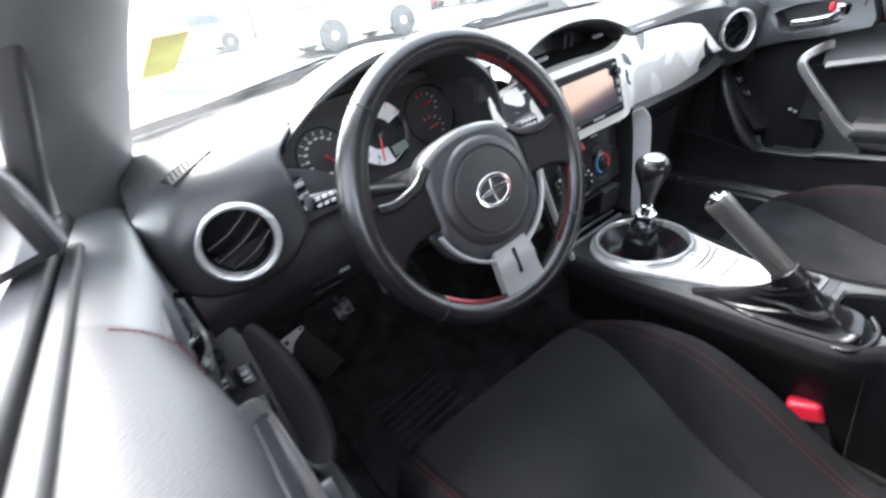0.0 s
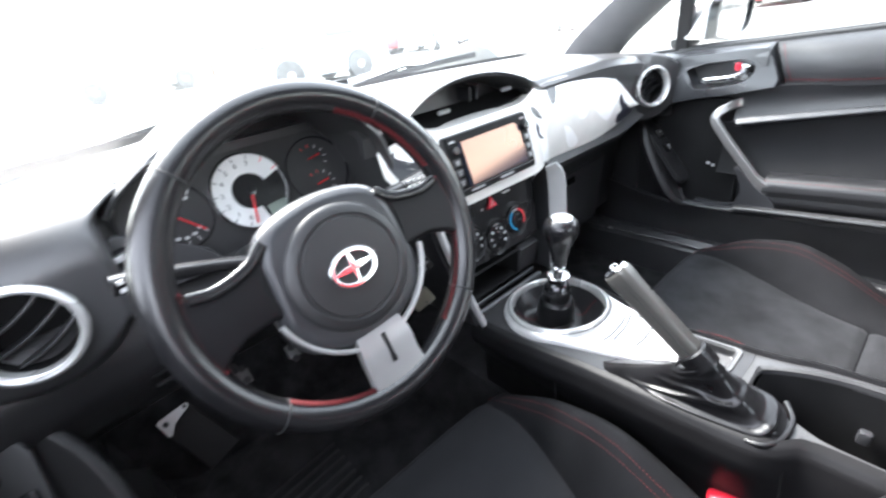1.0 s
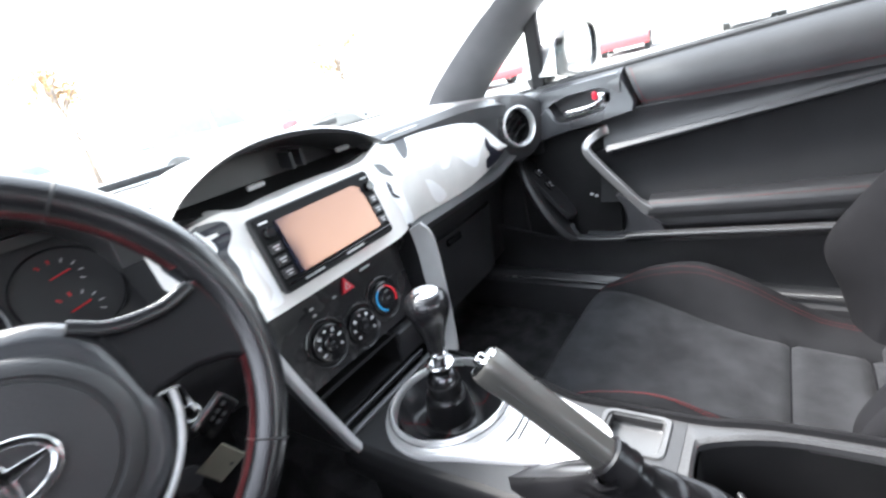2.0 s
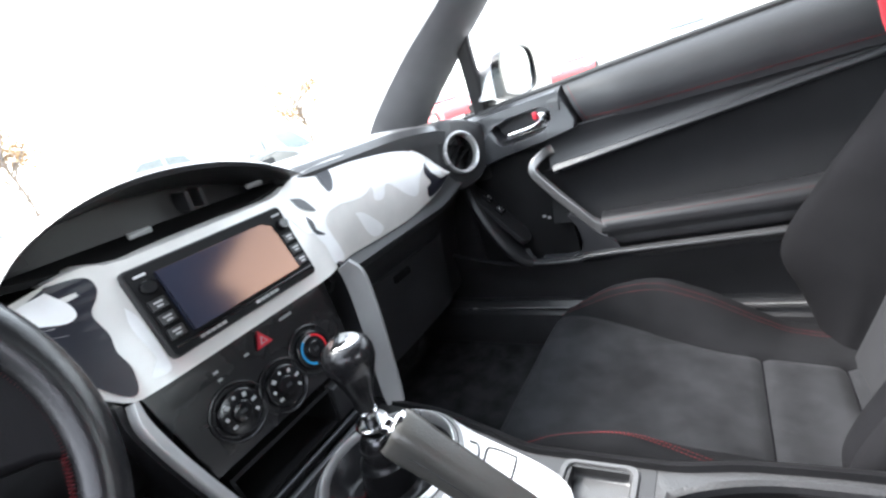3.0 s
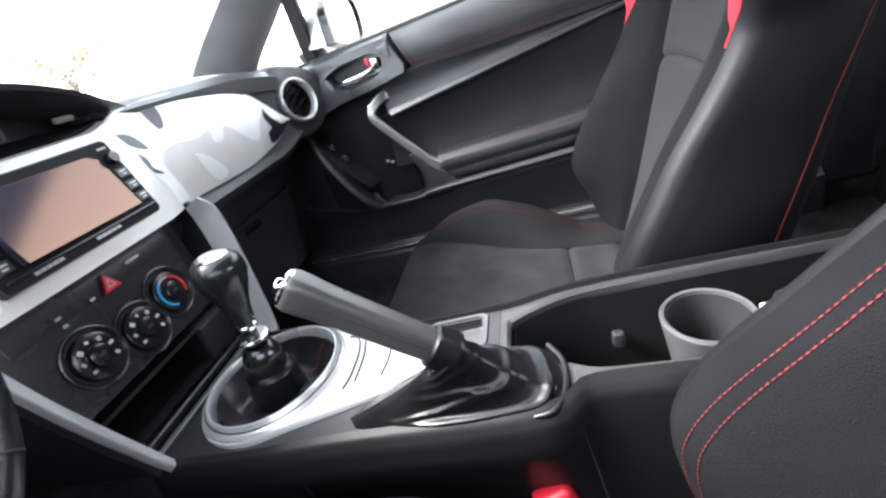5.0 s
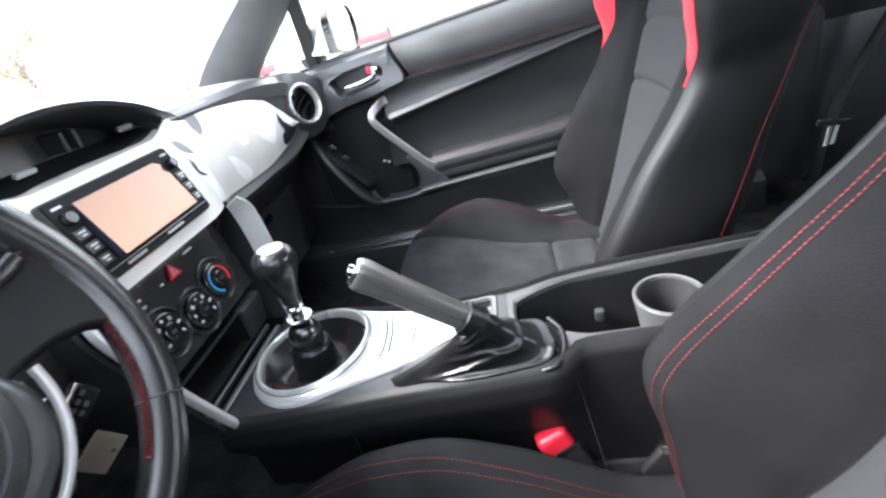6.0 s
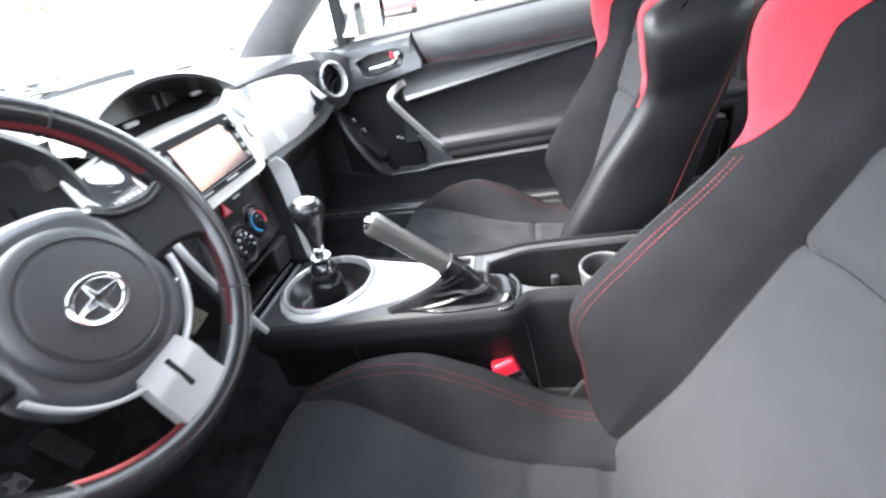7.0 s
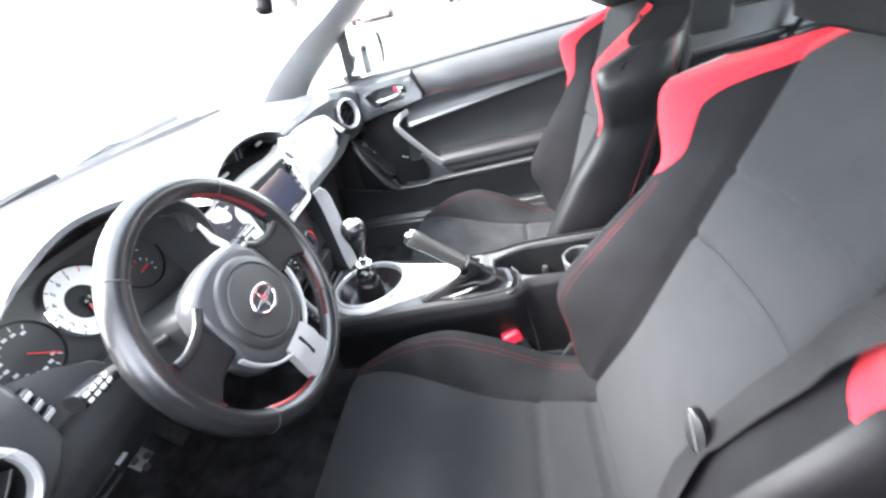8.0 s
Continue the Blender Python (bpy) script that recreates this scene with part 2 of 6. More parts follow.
def sweep(path, prof, up=(0, 0, 1), closed=False, cap=True):
    """Sweeps a profile of (side, up) offsets, or a radius, along a path. prof may be a function of 0..1."""
    path = [Vector(p) for p in path]
    rings, n, hint = [], len(path), Vector(up)
    for i, p in enumerate(path):
        a = path[(i - 1) % n] if closed or i else path[0]
        b = path[(i + 1) % n] if closed or i < n - 1 else path[-1]
        t = (b - a).normalized()
        side = t.cross(hint)
        if side.length < 1e-4:
            side = t.cross(Vector((1, 0, 0)))
        side.normalize()
        u = side.cross(t)
        q = prof(i / max(1, n - 1)) if callable(prof) else prof
        if isinstance(q, (int, float)):
            q = [(q * math.cos(2 * math.pi * k / 10), q * math.sin(2 * math.pi * k / 10)) for k in range(10)]
        rings.append([p + side * x + u * y for x, y in q])
    if closed:
        rings.append(rings[0])
        bm = loft(rings, False)
        bmesh.ops.remove_doubles(bm, verts=bm.verts, dist=1e-6)
        return bm
    return loft(rings, cap)


def rect(w, h, r=0.003, k=3):
    """A rounded rectangle as a profile."""
    out = []
    for cx, cy, a0 in ((w / 2 - r, h / 2 - r, 0), (-w / 2 + r, h / 2 - r, 90), (-w / 2 + r, -h / 2 + r, 180), (w / 2 - r, -h / 2 + r, 270)):
        for i in range(k + 1):
            a = radians(a0 + 90 * i / k)
            out.append((cx + r * math.cos(a), cy + r * math.sin(a)))
    return out


def prism(outline, h, m=Matrix(), bevel=0.0, seg=2):
    """Extrudes a flat outline (x, y) from z = 0 to h, rounds its upper edge, and poses it by m."""
    bm = bmesh.new()
    lo = [bm.verts.new((x, y, 0)) for x, y in outline]
    hi = [bm.verts.new((x, y, h)) for x, y in outline]
    n = len(outline)
    bm.faces.new(lo)
    top = bm.faces.new(hi)
    for i in range(n):
        k = (i + 1) % n
        bm.faces.new((lo[i], lo[k], hi[k], hi[i]))
    if bevel:
        bmesh.ops.bevel(bm, geom=list(top.edges), offset=bevel, segments=seg, profile=0.5, affect="EDGES", clamp_overlap=True)
    bmesh.ops.recalc_face_normals(bm, faces=bm.faces)
    bm.transform(m)
    return bm


def box(sx, sy, sz, m=Matrix(), r=0.003, seg=2):
    """A box round its middle with rounded edges."""
    bm = bmesh.new()
    bmesh.ops.create_cube(bm, size=1)
    bmesh.ops.scale(bm, vec=(sx, sy, sz), verts=bm.verts)
    if r:
        bmesh.ops.bevel(bm, geom=bm.edges[:], offset=min(r, 0.45 * min(sx, sy, sz)), segments=seg, profile=0.5, affect="EDGES", clamp_overlap=True)
    bm.transform(m)
    return bm


def join(*bms):
    out = bmesh.new()
    for b in bms:
        me = bpy.data.meshes.new("t")
        b.to_mesh(me)
        out.from_mesh(me)
        b.free()
        bpy.data.meshes.remove(me)
    return out


def stitches(path, size=0.0009, long=0.0044, gap=0.0004):
    """Separate threads that lie along a path."""
    out = bmesh.new()
    path = [Vector(p) for p in path]
    run, want = 0.0, 0.0
    for a, b in zip(path, path[1:]):
        d = (b - a).length
        if d < 1e-7:
            continue
        t = (b - a) / d
        s = t.cross(Vector((0.3, 0.2, 0.9))).normalized()
        u = s.cross(t)
        while want <= run + d:
            c = a + t * (want - run)
            tip = [out.verts.new(c + t * k * long / 2) for k in (-1, 1)]
            mid = [out.verts.new(c + (s * x + u * y) * size) for x, y in ((1, 0), (0, 1), (-1, 0), (0, -1))]
            for i in range(4):
                out.faces.new((tip[0], mid[i], mid[(i + 1) % 4]))
                out.faces.new((tip[1], mid[(i + 1) % 4], mid[i]))
            want += long + gap
        run += d
    return out


def lerp(table, x):
    """A smooth curve through a table of (x, y)."""
    if x <= table[0][0]:
        return table[0][1]
    if x >= table[-1][0]:
        return table[-1][1]
    i = max(k for k in range(len(table) - 1) if table[k][0] <= x)

    def slope(k):
        if k == 0 or k == len(table) - 1:
            return None
        (xa, ya), (xb, yb), (xc, yc) = table[k - 1:k + 2]
        p, q = (yb - ya) / (xb - xa), (yc - yb) / (xc - xb)
        return 0.0 if p * q <= 0 else 2 * p * q / (p + q)

    (xa, ya), (xb, yb) = table[i], table[i + 1]
    h, d = xb - xa, (yb - ya) / (xb - xa)
    p, q = slope(i), slope(i + 1)
    p = d if p is None else p
    q = d if q is None else q
    t = (x - xa) / h
    return ya * (1 + 2 * t) * (1 - t) ** 2 + yb * t * t * (3 - 2 * t) + h * t * (1 - t) * (p * (1 - t) - q * t)


def sstep(a, b, x):
    t = max(0.0, min(1.0, (x - a) / (b - a)))
    return t * t * (3 - 2 * t)


def axes(o, x, y):
    """The pose whose x and y run as given, and whose z stands on both."""
    x, y = Vector(x).normalized(), Vector(y)
    z = x.cross(y).normalized()
    y = z.cross(x)
    return Matrix(((x.x, y.x, z.x, o[0]), (x.y, y.y, z.y, o[1]), (x.z, y.z, z.z, o[2]), (0, 0, 0, 1)))


def words(name, text, size, m, material, parent, depth=0.0004):
    cu = bpy.data.curves.new(name, "FONT")
    cu.body, cu.size, cu.extrude, cu.align_x, cu.align_y, cu.resolution_u = text, size, depth, "CENTER", "CENTER", 2
    ob = bpy.data.objects.new(name, cu)
    me = bpy.data.meshes.new_from_object(ob)
    bpy.data.objects.remove(ob)
    bm = bmesh.new()
    bm.from_mesh(me)
    bm.transform(m)
    bpy.data.meshes.remove(me)
    return part(name, bm, material, parent, smooth=0)


# ---- setting: ground, floor, roof, pillars, glass ----
def mirror_x(bm, s):
    if s < 0:
        bmesh.ops.scale(bm, vec=(-1, 1, 1), verts=bm.verts)
        bmesh.ops.reverse_faces(bm, faces=bm.faces)
    return bm


ASPHALT = mat("pale_concrete", (0.16, 0.16, 0.155), 0.9, grain=1.0, gsize=90, stain=0.35, ssize=1.5)
PAINTLINE = mat("worn_white_paint", (0.6, 0.6, 0.58), 0.8, stain=0.3, ssize=8)
BODY = mat("silver_car_paint", (0.42, 0.43, 0.44), 0.25, metal=0.4, coat=0.8, stain=0.03)
ground = part("ground", grid(lambda u, v: Vector(((u - 0.5) * 2400, (v - 0.5) * 2400, 0)), 8, 8, thick=0.2), ASPHALT, smooth=0)
tagged(ground, "pale worn concrete of a car park", "ground", kind="structure")

floor = part("floor", loft([[Vector((x, y, z)) for x, z in ((-0.70, 0.30), (-0.66, 0.20), (-0.60, 0.17), (-0.14, 0.17), (-0.10, 0.30), (0.10, 0.30), (0.14, 0.17), (0.60, 0.17), (0.66, 0.20), (0.70, 0.30), (0.70, 0.12), (-0.70, 0.12))] for y in (-1.75, -0.9, -0.3, 0.3, 0.62)]), CARPET, smooth=30)
tagged(floor, "black carpeted car floor with a raised tunnel", "car floor", kind="structure")
wall_front = part("wall_front", loft([[Vector((x, y, z)) for y, z in ((0.46, 0.16), (0.60, 0.34), (0.66, 0.60), (0.66, 0.76), (0.70, 0.76), (0.70, 0.16))] for x in (-0.72, 0.72)]), CARPET, smooth=0)
tagged(wall_front, "black carpeted front bulkhead and toe board", "bulkhead", kind="structure")
wall_rear = part("wall_rear", loft([[Vector((x, y, z)) for y, z in ((-1.60, 0.16), (-1.66, 0.75), (-2.05, 0.80), (-2.05, 0.70), (-1.78, 0.65), (-1.75, 0.12))] for x in (-0.70, 0.70)]), CARPET, smooth=0)
tagged(wall_rear, "black rear bulkhead and parcel shelf", "bulkhead", kind="structure")


def roof_shape(u, v, dz=0.0):
    x, y = (u - 0.5) * 2, -0.17 - 1.35 * v
    half = lerp([(0, 0.60), (0.3, 0.61), (1, 0.52)], v)
    z = lerp([(0, 1.165), (0.35, 1.215), (0.7, 1.205), (1, 1.13)], v) - 0.05 * x ** 4
    return Vector((x * half, y, z + dz))


ceiling = part("ceiling", grid(roof_shape, 16, 12, thick=0.025), HEADLINER)
tagged(ceiling, "light grey cloth headliner of the car roof", "ceiling", kind="structure")

def pillar():
    """Trim from the dashboard up the screen and back along the roof: from its inner front edge to its outer rear edge."""
    inner = smooth_path([(0.725, 0.55, 0.70), (0.682, 0.43, 0.83), (0.645, 0.267, 0.94), (0.615, 0.125, 1.015), (0.585, -0.10, 1.125), (0.57, -0.5, 1.185), (0.52, -1.2, 1.165), (0.48, -1.55, 1.10)], 42)
    outer = smooth_path([(0.83, 0.42, 0.68), (0.785, 0.31, 0.81), (0.755, 0.18, 0.91), (0.722, 0.06, 0.995), (0.665, -0.17, 1.125), (0.64, -0.55, 1.165), (0.57, -1.25, 1.14), (0.53, -1.55, 1.08)], 42)
    rings = []
    for i, (a, b) in enumerate(zip(inner, outer)):
        run = inner[min(i + 1, 42)] - inner[max(i - 1, 0)]
        n = run.cross(b - a).normalized()
        if n.dot(Vector((0, -0.3, 0.9)) - a) < 0:
            n = -n
        ring = [a.lerp(b, k / 8) + n * 0.016 * math.sin(math.pi * k / 8) ** 0.7 for k in range(9)]
        ring += [b - n * 0.012 + (b - a) * 0.03, b - n * 0.04, a - n * 0.03, a - n * 0.010 - (b - a) * 0.02]
        rings.append(ring)
    return loft(rings)


for s in (-1, 1):
    a_pillar = part("pillar_trim", mirror_x(pillar(), s), PILLARTRIM)
    tagged(a_pillar, "dark grey plastic trim of the windscreen pillar", "pillar", kind="structure")
    rear = part("trim", mirror_x(loft([[Vector((x, y, z)) for x, z in ((0.69, 0.17), (0.67, 0.42), (0.70, 0.62), (0.665, 0.70), (0.70, 0.80), (0.76, 0.80), (0.78, 0.17))] for y in (-0.93, -1.2, -1.5, -1.75)]), s), HARD, smooth=20)
    tagged(rear, "black plastic rear quarter trim with a long ridge", "trim panel", kind="structure")
    ridge = part("trim_strip", mirror_x(sweep(smooth_path([(0.668, -0.93, 0.70), (0.655, -1.1, 0.715), (0.66, -1.4, 0.74)], 16), rect(0.02, 0.022, 0.008), up=(0, 0, 1)), s), GREYPLASTIC, rear)
    b_pillar = part("pillar", mirror_x(sweep(smooth_path([(0.70, -1.0, 0.25), (0.705, -0.98, 0.8), (0.63, -0.95, 1.19)], 12), rect(0.05, 0.13, 0.02), up=(0, 1, 0)), s), HARD)
    tagged(b_pillar, "black plastic door pillar behind the seat", "pillar", kind="structure")
    sill = part("door_sill", mirror_x(loft([[Vector((x, y, z)) for x, z in ((0.64, 0.17), (0.655, 0.275), (0.685, 0.30), (0.74, 0.30), (0.76, 0.17))] for y in (0.45, 0.1, -0.4, -0.95)]), s), HARD, smooth=20)
    tagged(sill, "black plastic door sill with a thin bright strip", "door sill", kind="structure")
    quarter = part("wall_quarter", mirror_x(grid(lambda u, v: Vector((lerp([(0, 0.745), (0.15, 0.735), (1, 0.60 - 0.11 * u)], v), -1.02 - 0.73 * u, 0.79 + (lerp([(0, 1.175), (1, 1.06)], u) - 0.79) * v)), 12, 8, thick=0.02), s), HARD)
    tagged(quarter, "black trim of the wide pillar beside the rear seat", "pillar", kind="structure")
    kick = part("kick_panel", mirror_x(box(0.05, 0.52, 0.54, pose(0.735, 0.47, 0.38), 0.01), s), HARD)
    tagged(kick, "black plastic kick panel at the side of the footwell", "kick panel", kind="structure")
    if s > 0:
        part("sill_strip", mirror_x(sweep([(0.662, 0.35, 0.288), (0.662, -0.1, 0.293), (0.662, -0.6, 0.305)], rect(0.008, 0.004, 0.0015)), s), PULL, sill)


def shield(u, v):
    x = (u - 0.5) * 2
    y = lerp([(0, 0.80), (1, -0.17)], v)
    z = 0.79 + (1.17 - 0.79) * (1 - (1 - v) ** 1.15)
    return Vector((x * (0.72 - 0.11 * v), y - 0.16 * x * x * (1 - v) - 0.06 * x * x * v, z))


windshield = part("window_1", grid(shield, 24, 12, thick=0.004), WINDOW)
tagged(windshield, "raked curved windscreen of clear glass", "windscreen", kind="structure")
windshield.visible_shadow = False
part("black_border", grid(lambda u, v: shield(u, 0.012 + 0.045 * v) + Vector((0, -0.006, 0.004)), 24, 2, thick=0.001), HARD, windshield)
sticker = part("sticker", grid(lambda u, v: shield(0.040 + 0.036 * u + 0.011 * v, 0.265 + 0.120 * v) + Vector((0, -0.006, 0)), 4, 4, thick=0.0006), YELLOW)
tagged(sticker, "plain yellow sticker on the windscreen corner", "sticker")
rear_glass = part("window_2", grid(lambda u, v: Vector(((u - 0.5) * (1.04 + 0.2 * v), -1.52 - 0.55 * v, 1.14 - 0.33 * v - 0.05 * (2 * u - 1) ** 4)), 12, 8, thick=0.004), WINDOW)
tagged(rear_glass, "sloping rear window of clear glass", "window", kind="structure")
rear_glass.visible_shadow = False

# bonnet, cowl and wipers, seen over the dashboard
cowl = part("cowl", grid(lambda u, v: Vector(((u - 0.5) * 1.46, 0.78 + 0.16 * v - 0.2 * (2 * u - 1) ** 2, 0.765 + 0.02 * v)), 24, 4, thick=0.01), HARD)
tagged(cowl, "black slotted plastic cowl below the windscreen", "cowl", kind="structure")


def bonnet(u, v):
    x, y = (u - 0.5) * 1.6, 0.92 + 1.25 * v - 0.2 * (2 * u - 1) ** 2
    return Vector((x, y, 0.80 - 0.10 * v - 0.10 * v ** 4 + 0.06 * sstep(0.5, 0.85, abs(2 * u - 1)) * (1 - v) - 0.12 * max(0, abs(2 * u - 1) - 0.85) / 0.15))


hood = part("bonnet", grid(bonnet, 32, 16, thick=0.012), BODY)
tagged(hood, "pale silver painted bonnet with raised wings", "bonnet", kind="structure")
for x0, x1 in ((-0.52, 0.08), (0.05, 0.56)):
    wiper = thing("windscreen_wiper", (x0, 0.8, 0.8), "black windscreen wiper resting at the base of the glass", "wiper", "windscreen wipers")
    a, b = Vector((x0, 0.80, 0.80)), Vector((x1, 0.70, 0.835))
    part("arm", sweep([a, a.lerp(b, 0.5) + Vector((0, 0, 0.02)), a.lerp(b, 0.6) + Vector((0, 0, 0.012))], rect(0.014, 0.008, 0.003)), HARD, wiper)
    part("blade", sweep(smooth_path([a.lerp(b, 0.15), a.lerp(b, 0.6) + Vector((0, 0, 0.006)), b], 10), rect(0.012, 0.016, 0.004)), RUBBER, wiper)


# ---- doors ----
def belt(y):
    return lerp([(-0.95, 0.858), (-0.455, 0.829), (-0.065, 0.803), (0.14, 0.788), (0.32, 0.772)], y)


def door(s, index):
    d = thing("door_%d" % index, (0.74 * s, -0.3, 0.2), "closed black car door with padded top and red stitching", "car door", kind="structure")
    P = lambda name, bm, material, parent=d, label="": part(name, mirror_x(bm, s), material, parent, label)
    # the pressed shell behind the trim
    shell = [(0.33, 0.22), (0.33, 0.77), (0.14, 0.785), (-0.065, 0.797), (-0.455, 0.822), (-0.95, 0.85), (-0.95, 0.22)]
    P("shell", prism(shell, 0.05, axes((0.765, 0, 0), (0, 1, 0), (0, 0, 1))), HARD)
    P("outer_skin", grid(lambda u, v: Vector((0.83 + 0.05 * math.sin(math.pi * v) - 0.02 * v, 0.34 - 1.3 * u, 0.2 + v * (belt(0.34 - 1.3 * u) - 0.21))), 12, 10, thick=0.004), BODY)
    P("belt_seal", sweep([(0.80, 0.33 - 0.128 * i, belt(0.33 - 0.128 * i) + 0.004) for i in range(11)], rect(0.03, 0.016, 0.005)), RUBBER)
    P("inner_seal", sweep([(0.772, 0.15 - 0.11 * i, belt(0.15 - 0.11 * i) + 0.003) for i in range(11)], rect(0.014, 0.012, 0.004)), RUBBER)

    # padded roll along the top
    def low(y):
        return lerp([(-0.95, 0.752), (-0.32, 0.72), (-0.111, 0.713)], y)

    def front(v):
        return (-0.063 if s > 0 else -0.040) - 0.045 * v

    def roll(u, v):
        y = front(v) + (-0.95 - front(v)) * u
        a, b = belt(y) + 0.002, low(y)
        return Vector((0.775 - ((0.047 if s > 0 else 0.058) + (0.028 if s > 0 else 0.017) * sstep(0.0, 0.12, u)) * math.sin(math.pi * 0.5 * min(1, v * 1.5)) + 0.012 * sstep(0.75, 1, v), y, a + (b - a) * (1 - math.cos(math.pi / 2 * v)) ** 0.85))

    P("top_pad", grid(roll, 30, 12, thick=0.012), PAD)
    P("stitching", join(stitches([roll(u / 60, 0.90) + Vector((-0.0012, 0, -0.0004)) for u in range(61)], 0.0012), stitches([roll(0.012, v / 20) + Vector((-0.0015, 0, 0)) for v in range(4, 20)], 0.0009, 0.0056, -0.0014)), THREAD)

    # cloth between pad and ridge, and insert below the ridge
    def line(y, k):
        return 0.633 + (0.716 - 0.633) * (-0.035 - y) / 0.51 + k

    P("upper_insert", grid(lambda u, v: Vector((0.713 + 0.008 * math.sin(math.pi * v), -0.02 - 0.93 * u, line(-0.02 - 0.93 * u, 0) + v * (max(low(-0.02 - 0.93 * u), line(-0.02 - 0.93 * u, 0.012)) - line(-0.02 - 0.93 * u, 0) + 0.004))), 24, 6, thick=0.006), DOORSKIN)
    P("accent_ridge", sweep([(0.705, -0.03 - 0.06 * i, line(-0.03 - 0.06 * i, 0)) for i in range(16)], lambda t: rect(0.021 - 0.014 * t ** 0.6, 0.010, 0.004), up=(-0.75, 0, 0.65)), GREYPLASTIC)

    def armtop(y):
        return lerp([(-0.95, 0.575), (-0.5, 0.532), (-0.117, 0.508)], y)

    P("insert_panel", grid(lambda u, v: Vector((0.712 + 0.02 * math.sin(math.pi * v), 0.0 - 0.95 * u, armtop(-0.95 * u) - 0.01 + v * (line(-0.95 * u, 0) - armtop(-0.95 * u) + 0.01))), 24, 8, thick=0.006), DOORCLOTH)

    # handle bezel with its recess, lever and lock
    rim = [(-0.185, 0.655), (-0.145, 0.782), (-0.05, 0.79), (0.063, 0.799), (0.106, 0.716), (0.03, 0.70), (-0.075, 0.684)]
    hole = [(-0.108, 0.752), (-0.09, 0.762), (0.02, 0.772), (0.04, 0.765), (0.045, 0.742), (0.022, 0.722), (-0.055, 0.708), (-0.08, 0.712)]

    if s < 0:
        rim = [(-0.092, 0.660), (-0.132, 0.766), (-0.05, 0.772), (0.063, 0.779), (0.106, 0.716), (0.03, 0.695), (-0.04, 0.675)]
        hole = [(-0.082, 0.735), (-0.07, 0.750), (0.05, 0.762), (0.074, 0.757), (0.080, 0.740), (0.055, 0.724), (-0.022, 0.702), (-0.055, 0.700)]

    def bezel():
        n = 28

        def around(poly, t):
            segs = [((Vector(poly[(i + 1) % len(poly)]) - Vector(poly[i])).length) for i in range(len(poly))]
            goal, i = t * sum(segs), 0
            while goal > segs[i]:
                goal -= segs[i]
                i += 1
            return Vector(poly[i]).lerp(Vector(poly[(i + 1) % len(poly)]), goal / segs[i])

        rings = []
        for k, (w, x) in enumerate(((0, 0.775), (0.0, 0.728), (0.06, 0.720), (0.9, 0.716), (1.0, 0.720), (1.03, 0.745), (1.05, 0.752))):
            ring = []
            for i in range(n):
                a, b = around(rim, i / n), around(hole, i / n)
                c = a.lerp(b, w)
                ring.append(Vector((x - ((0.022 if s > 0 else 0.008) * sstep(0.765, 0.69, c.y) if 0 < k < 5 else 0), -c.x, c.y)))
            rings.append(ring)
        return loft(rings)

    b = P("handle_bezel", bezel(), GREYPLASTIC)
    grip = [(0.732, 0.075, 0.722), (0.716, 0.06, 0.726), (0.714, 0.0, 0.733), (0.726, -0.024, 0.738)] if s > 0 else [(0.738, 0.060, 0.714), (0.722, 0.050, 0.722), (0.713, -0.018, 0.736), (0.722, -0.052, 0.744)]
    P("inner_handle", join(sweep(smooth_path(grip, 14), lambda t: rect(0.010, 0.014 + 0.008 * sstep(0.6, 1, t), 0.004), up=(0, 0, 1)), box(0.02, 0.022, 0.034, pose(0.732, grip[3][1] + 0.002, grip[3][2] + 0.007), 0.006)), CHROME, b, "chrome lever")
    if s > 0:
        P("lock_tab", box(0.011, 0.012, 0.018, pose(0.723, -0.008, 0.757), 0.004), REDPLASTIC, b, "red lock tab")

    # bright pull bar
    dx, dy, dz = (0.0, 0.0, 0.0) if s > 0 else (0.008, -0.026, -0.018)
    pull = smooth_path([(0.742, -0.036, 0.676), (0.712, -0.012, 0.670), (0.694, 0.014, 0.642), (0.688, -0.018, 0.595), (0.684, -0.075, 0.53), (0.684, -0.102, 0.498), (0.690, -0.128, 0.474)], 36)
    pull = [p + Vector((dx, dy, dz)) for p in pull]
    P("pull_handle", sweep(pull, lambda t: rect(0.022 + 0.016 * sstep(0.75, 1, t) + 0.008 * sstep(0.2, 0, t), 0.020 + 0.012 * sstep(0.8, 1, t), 0.005), up=(1, 0, 0)), PULL, d, "satin grey pull bar")

    # arm rest, ledge below it, lower panel with pocket
    def arm(u, v):
        y = -0.118 - 0.83 * u
        prof = [(0.725, 0.004), (0.708, 0.006), (0.686, 0.0), (0.674, -0.012), (0.672, -0.03), (0.678, -0.044)]
        i = min(int(v * 5), 4)
        t = v * 5 - i
        x, z = (prof[i][k] + (prof[i + 1][k] - prof[i][k]) * t for k in (0, 1))
        return Vector((x, y, armtop(y) + z))

    a = P("arm_rest", grid(arm, 24, 15, thick=0.01), DOORSKIN)
    P("stitching", stitches([arm(i / 50, 0.5) + Vector((-0.001, 0, 0.001)) for i in range(51)]), THREAD, a)
    P("arm_base", grid(lambda u, v: Vector((0.682 + 0.02 * v - 0.01 * math.sin(math.pi * v), -0.12 - 0.83 * u, armtop(-0.12 - 0.83 * u) - 0.045 - 0.035 * v)), 20, 5, thick=0.01), HARD)
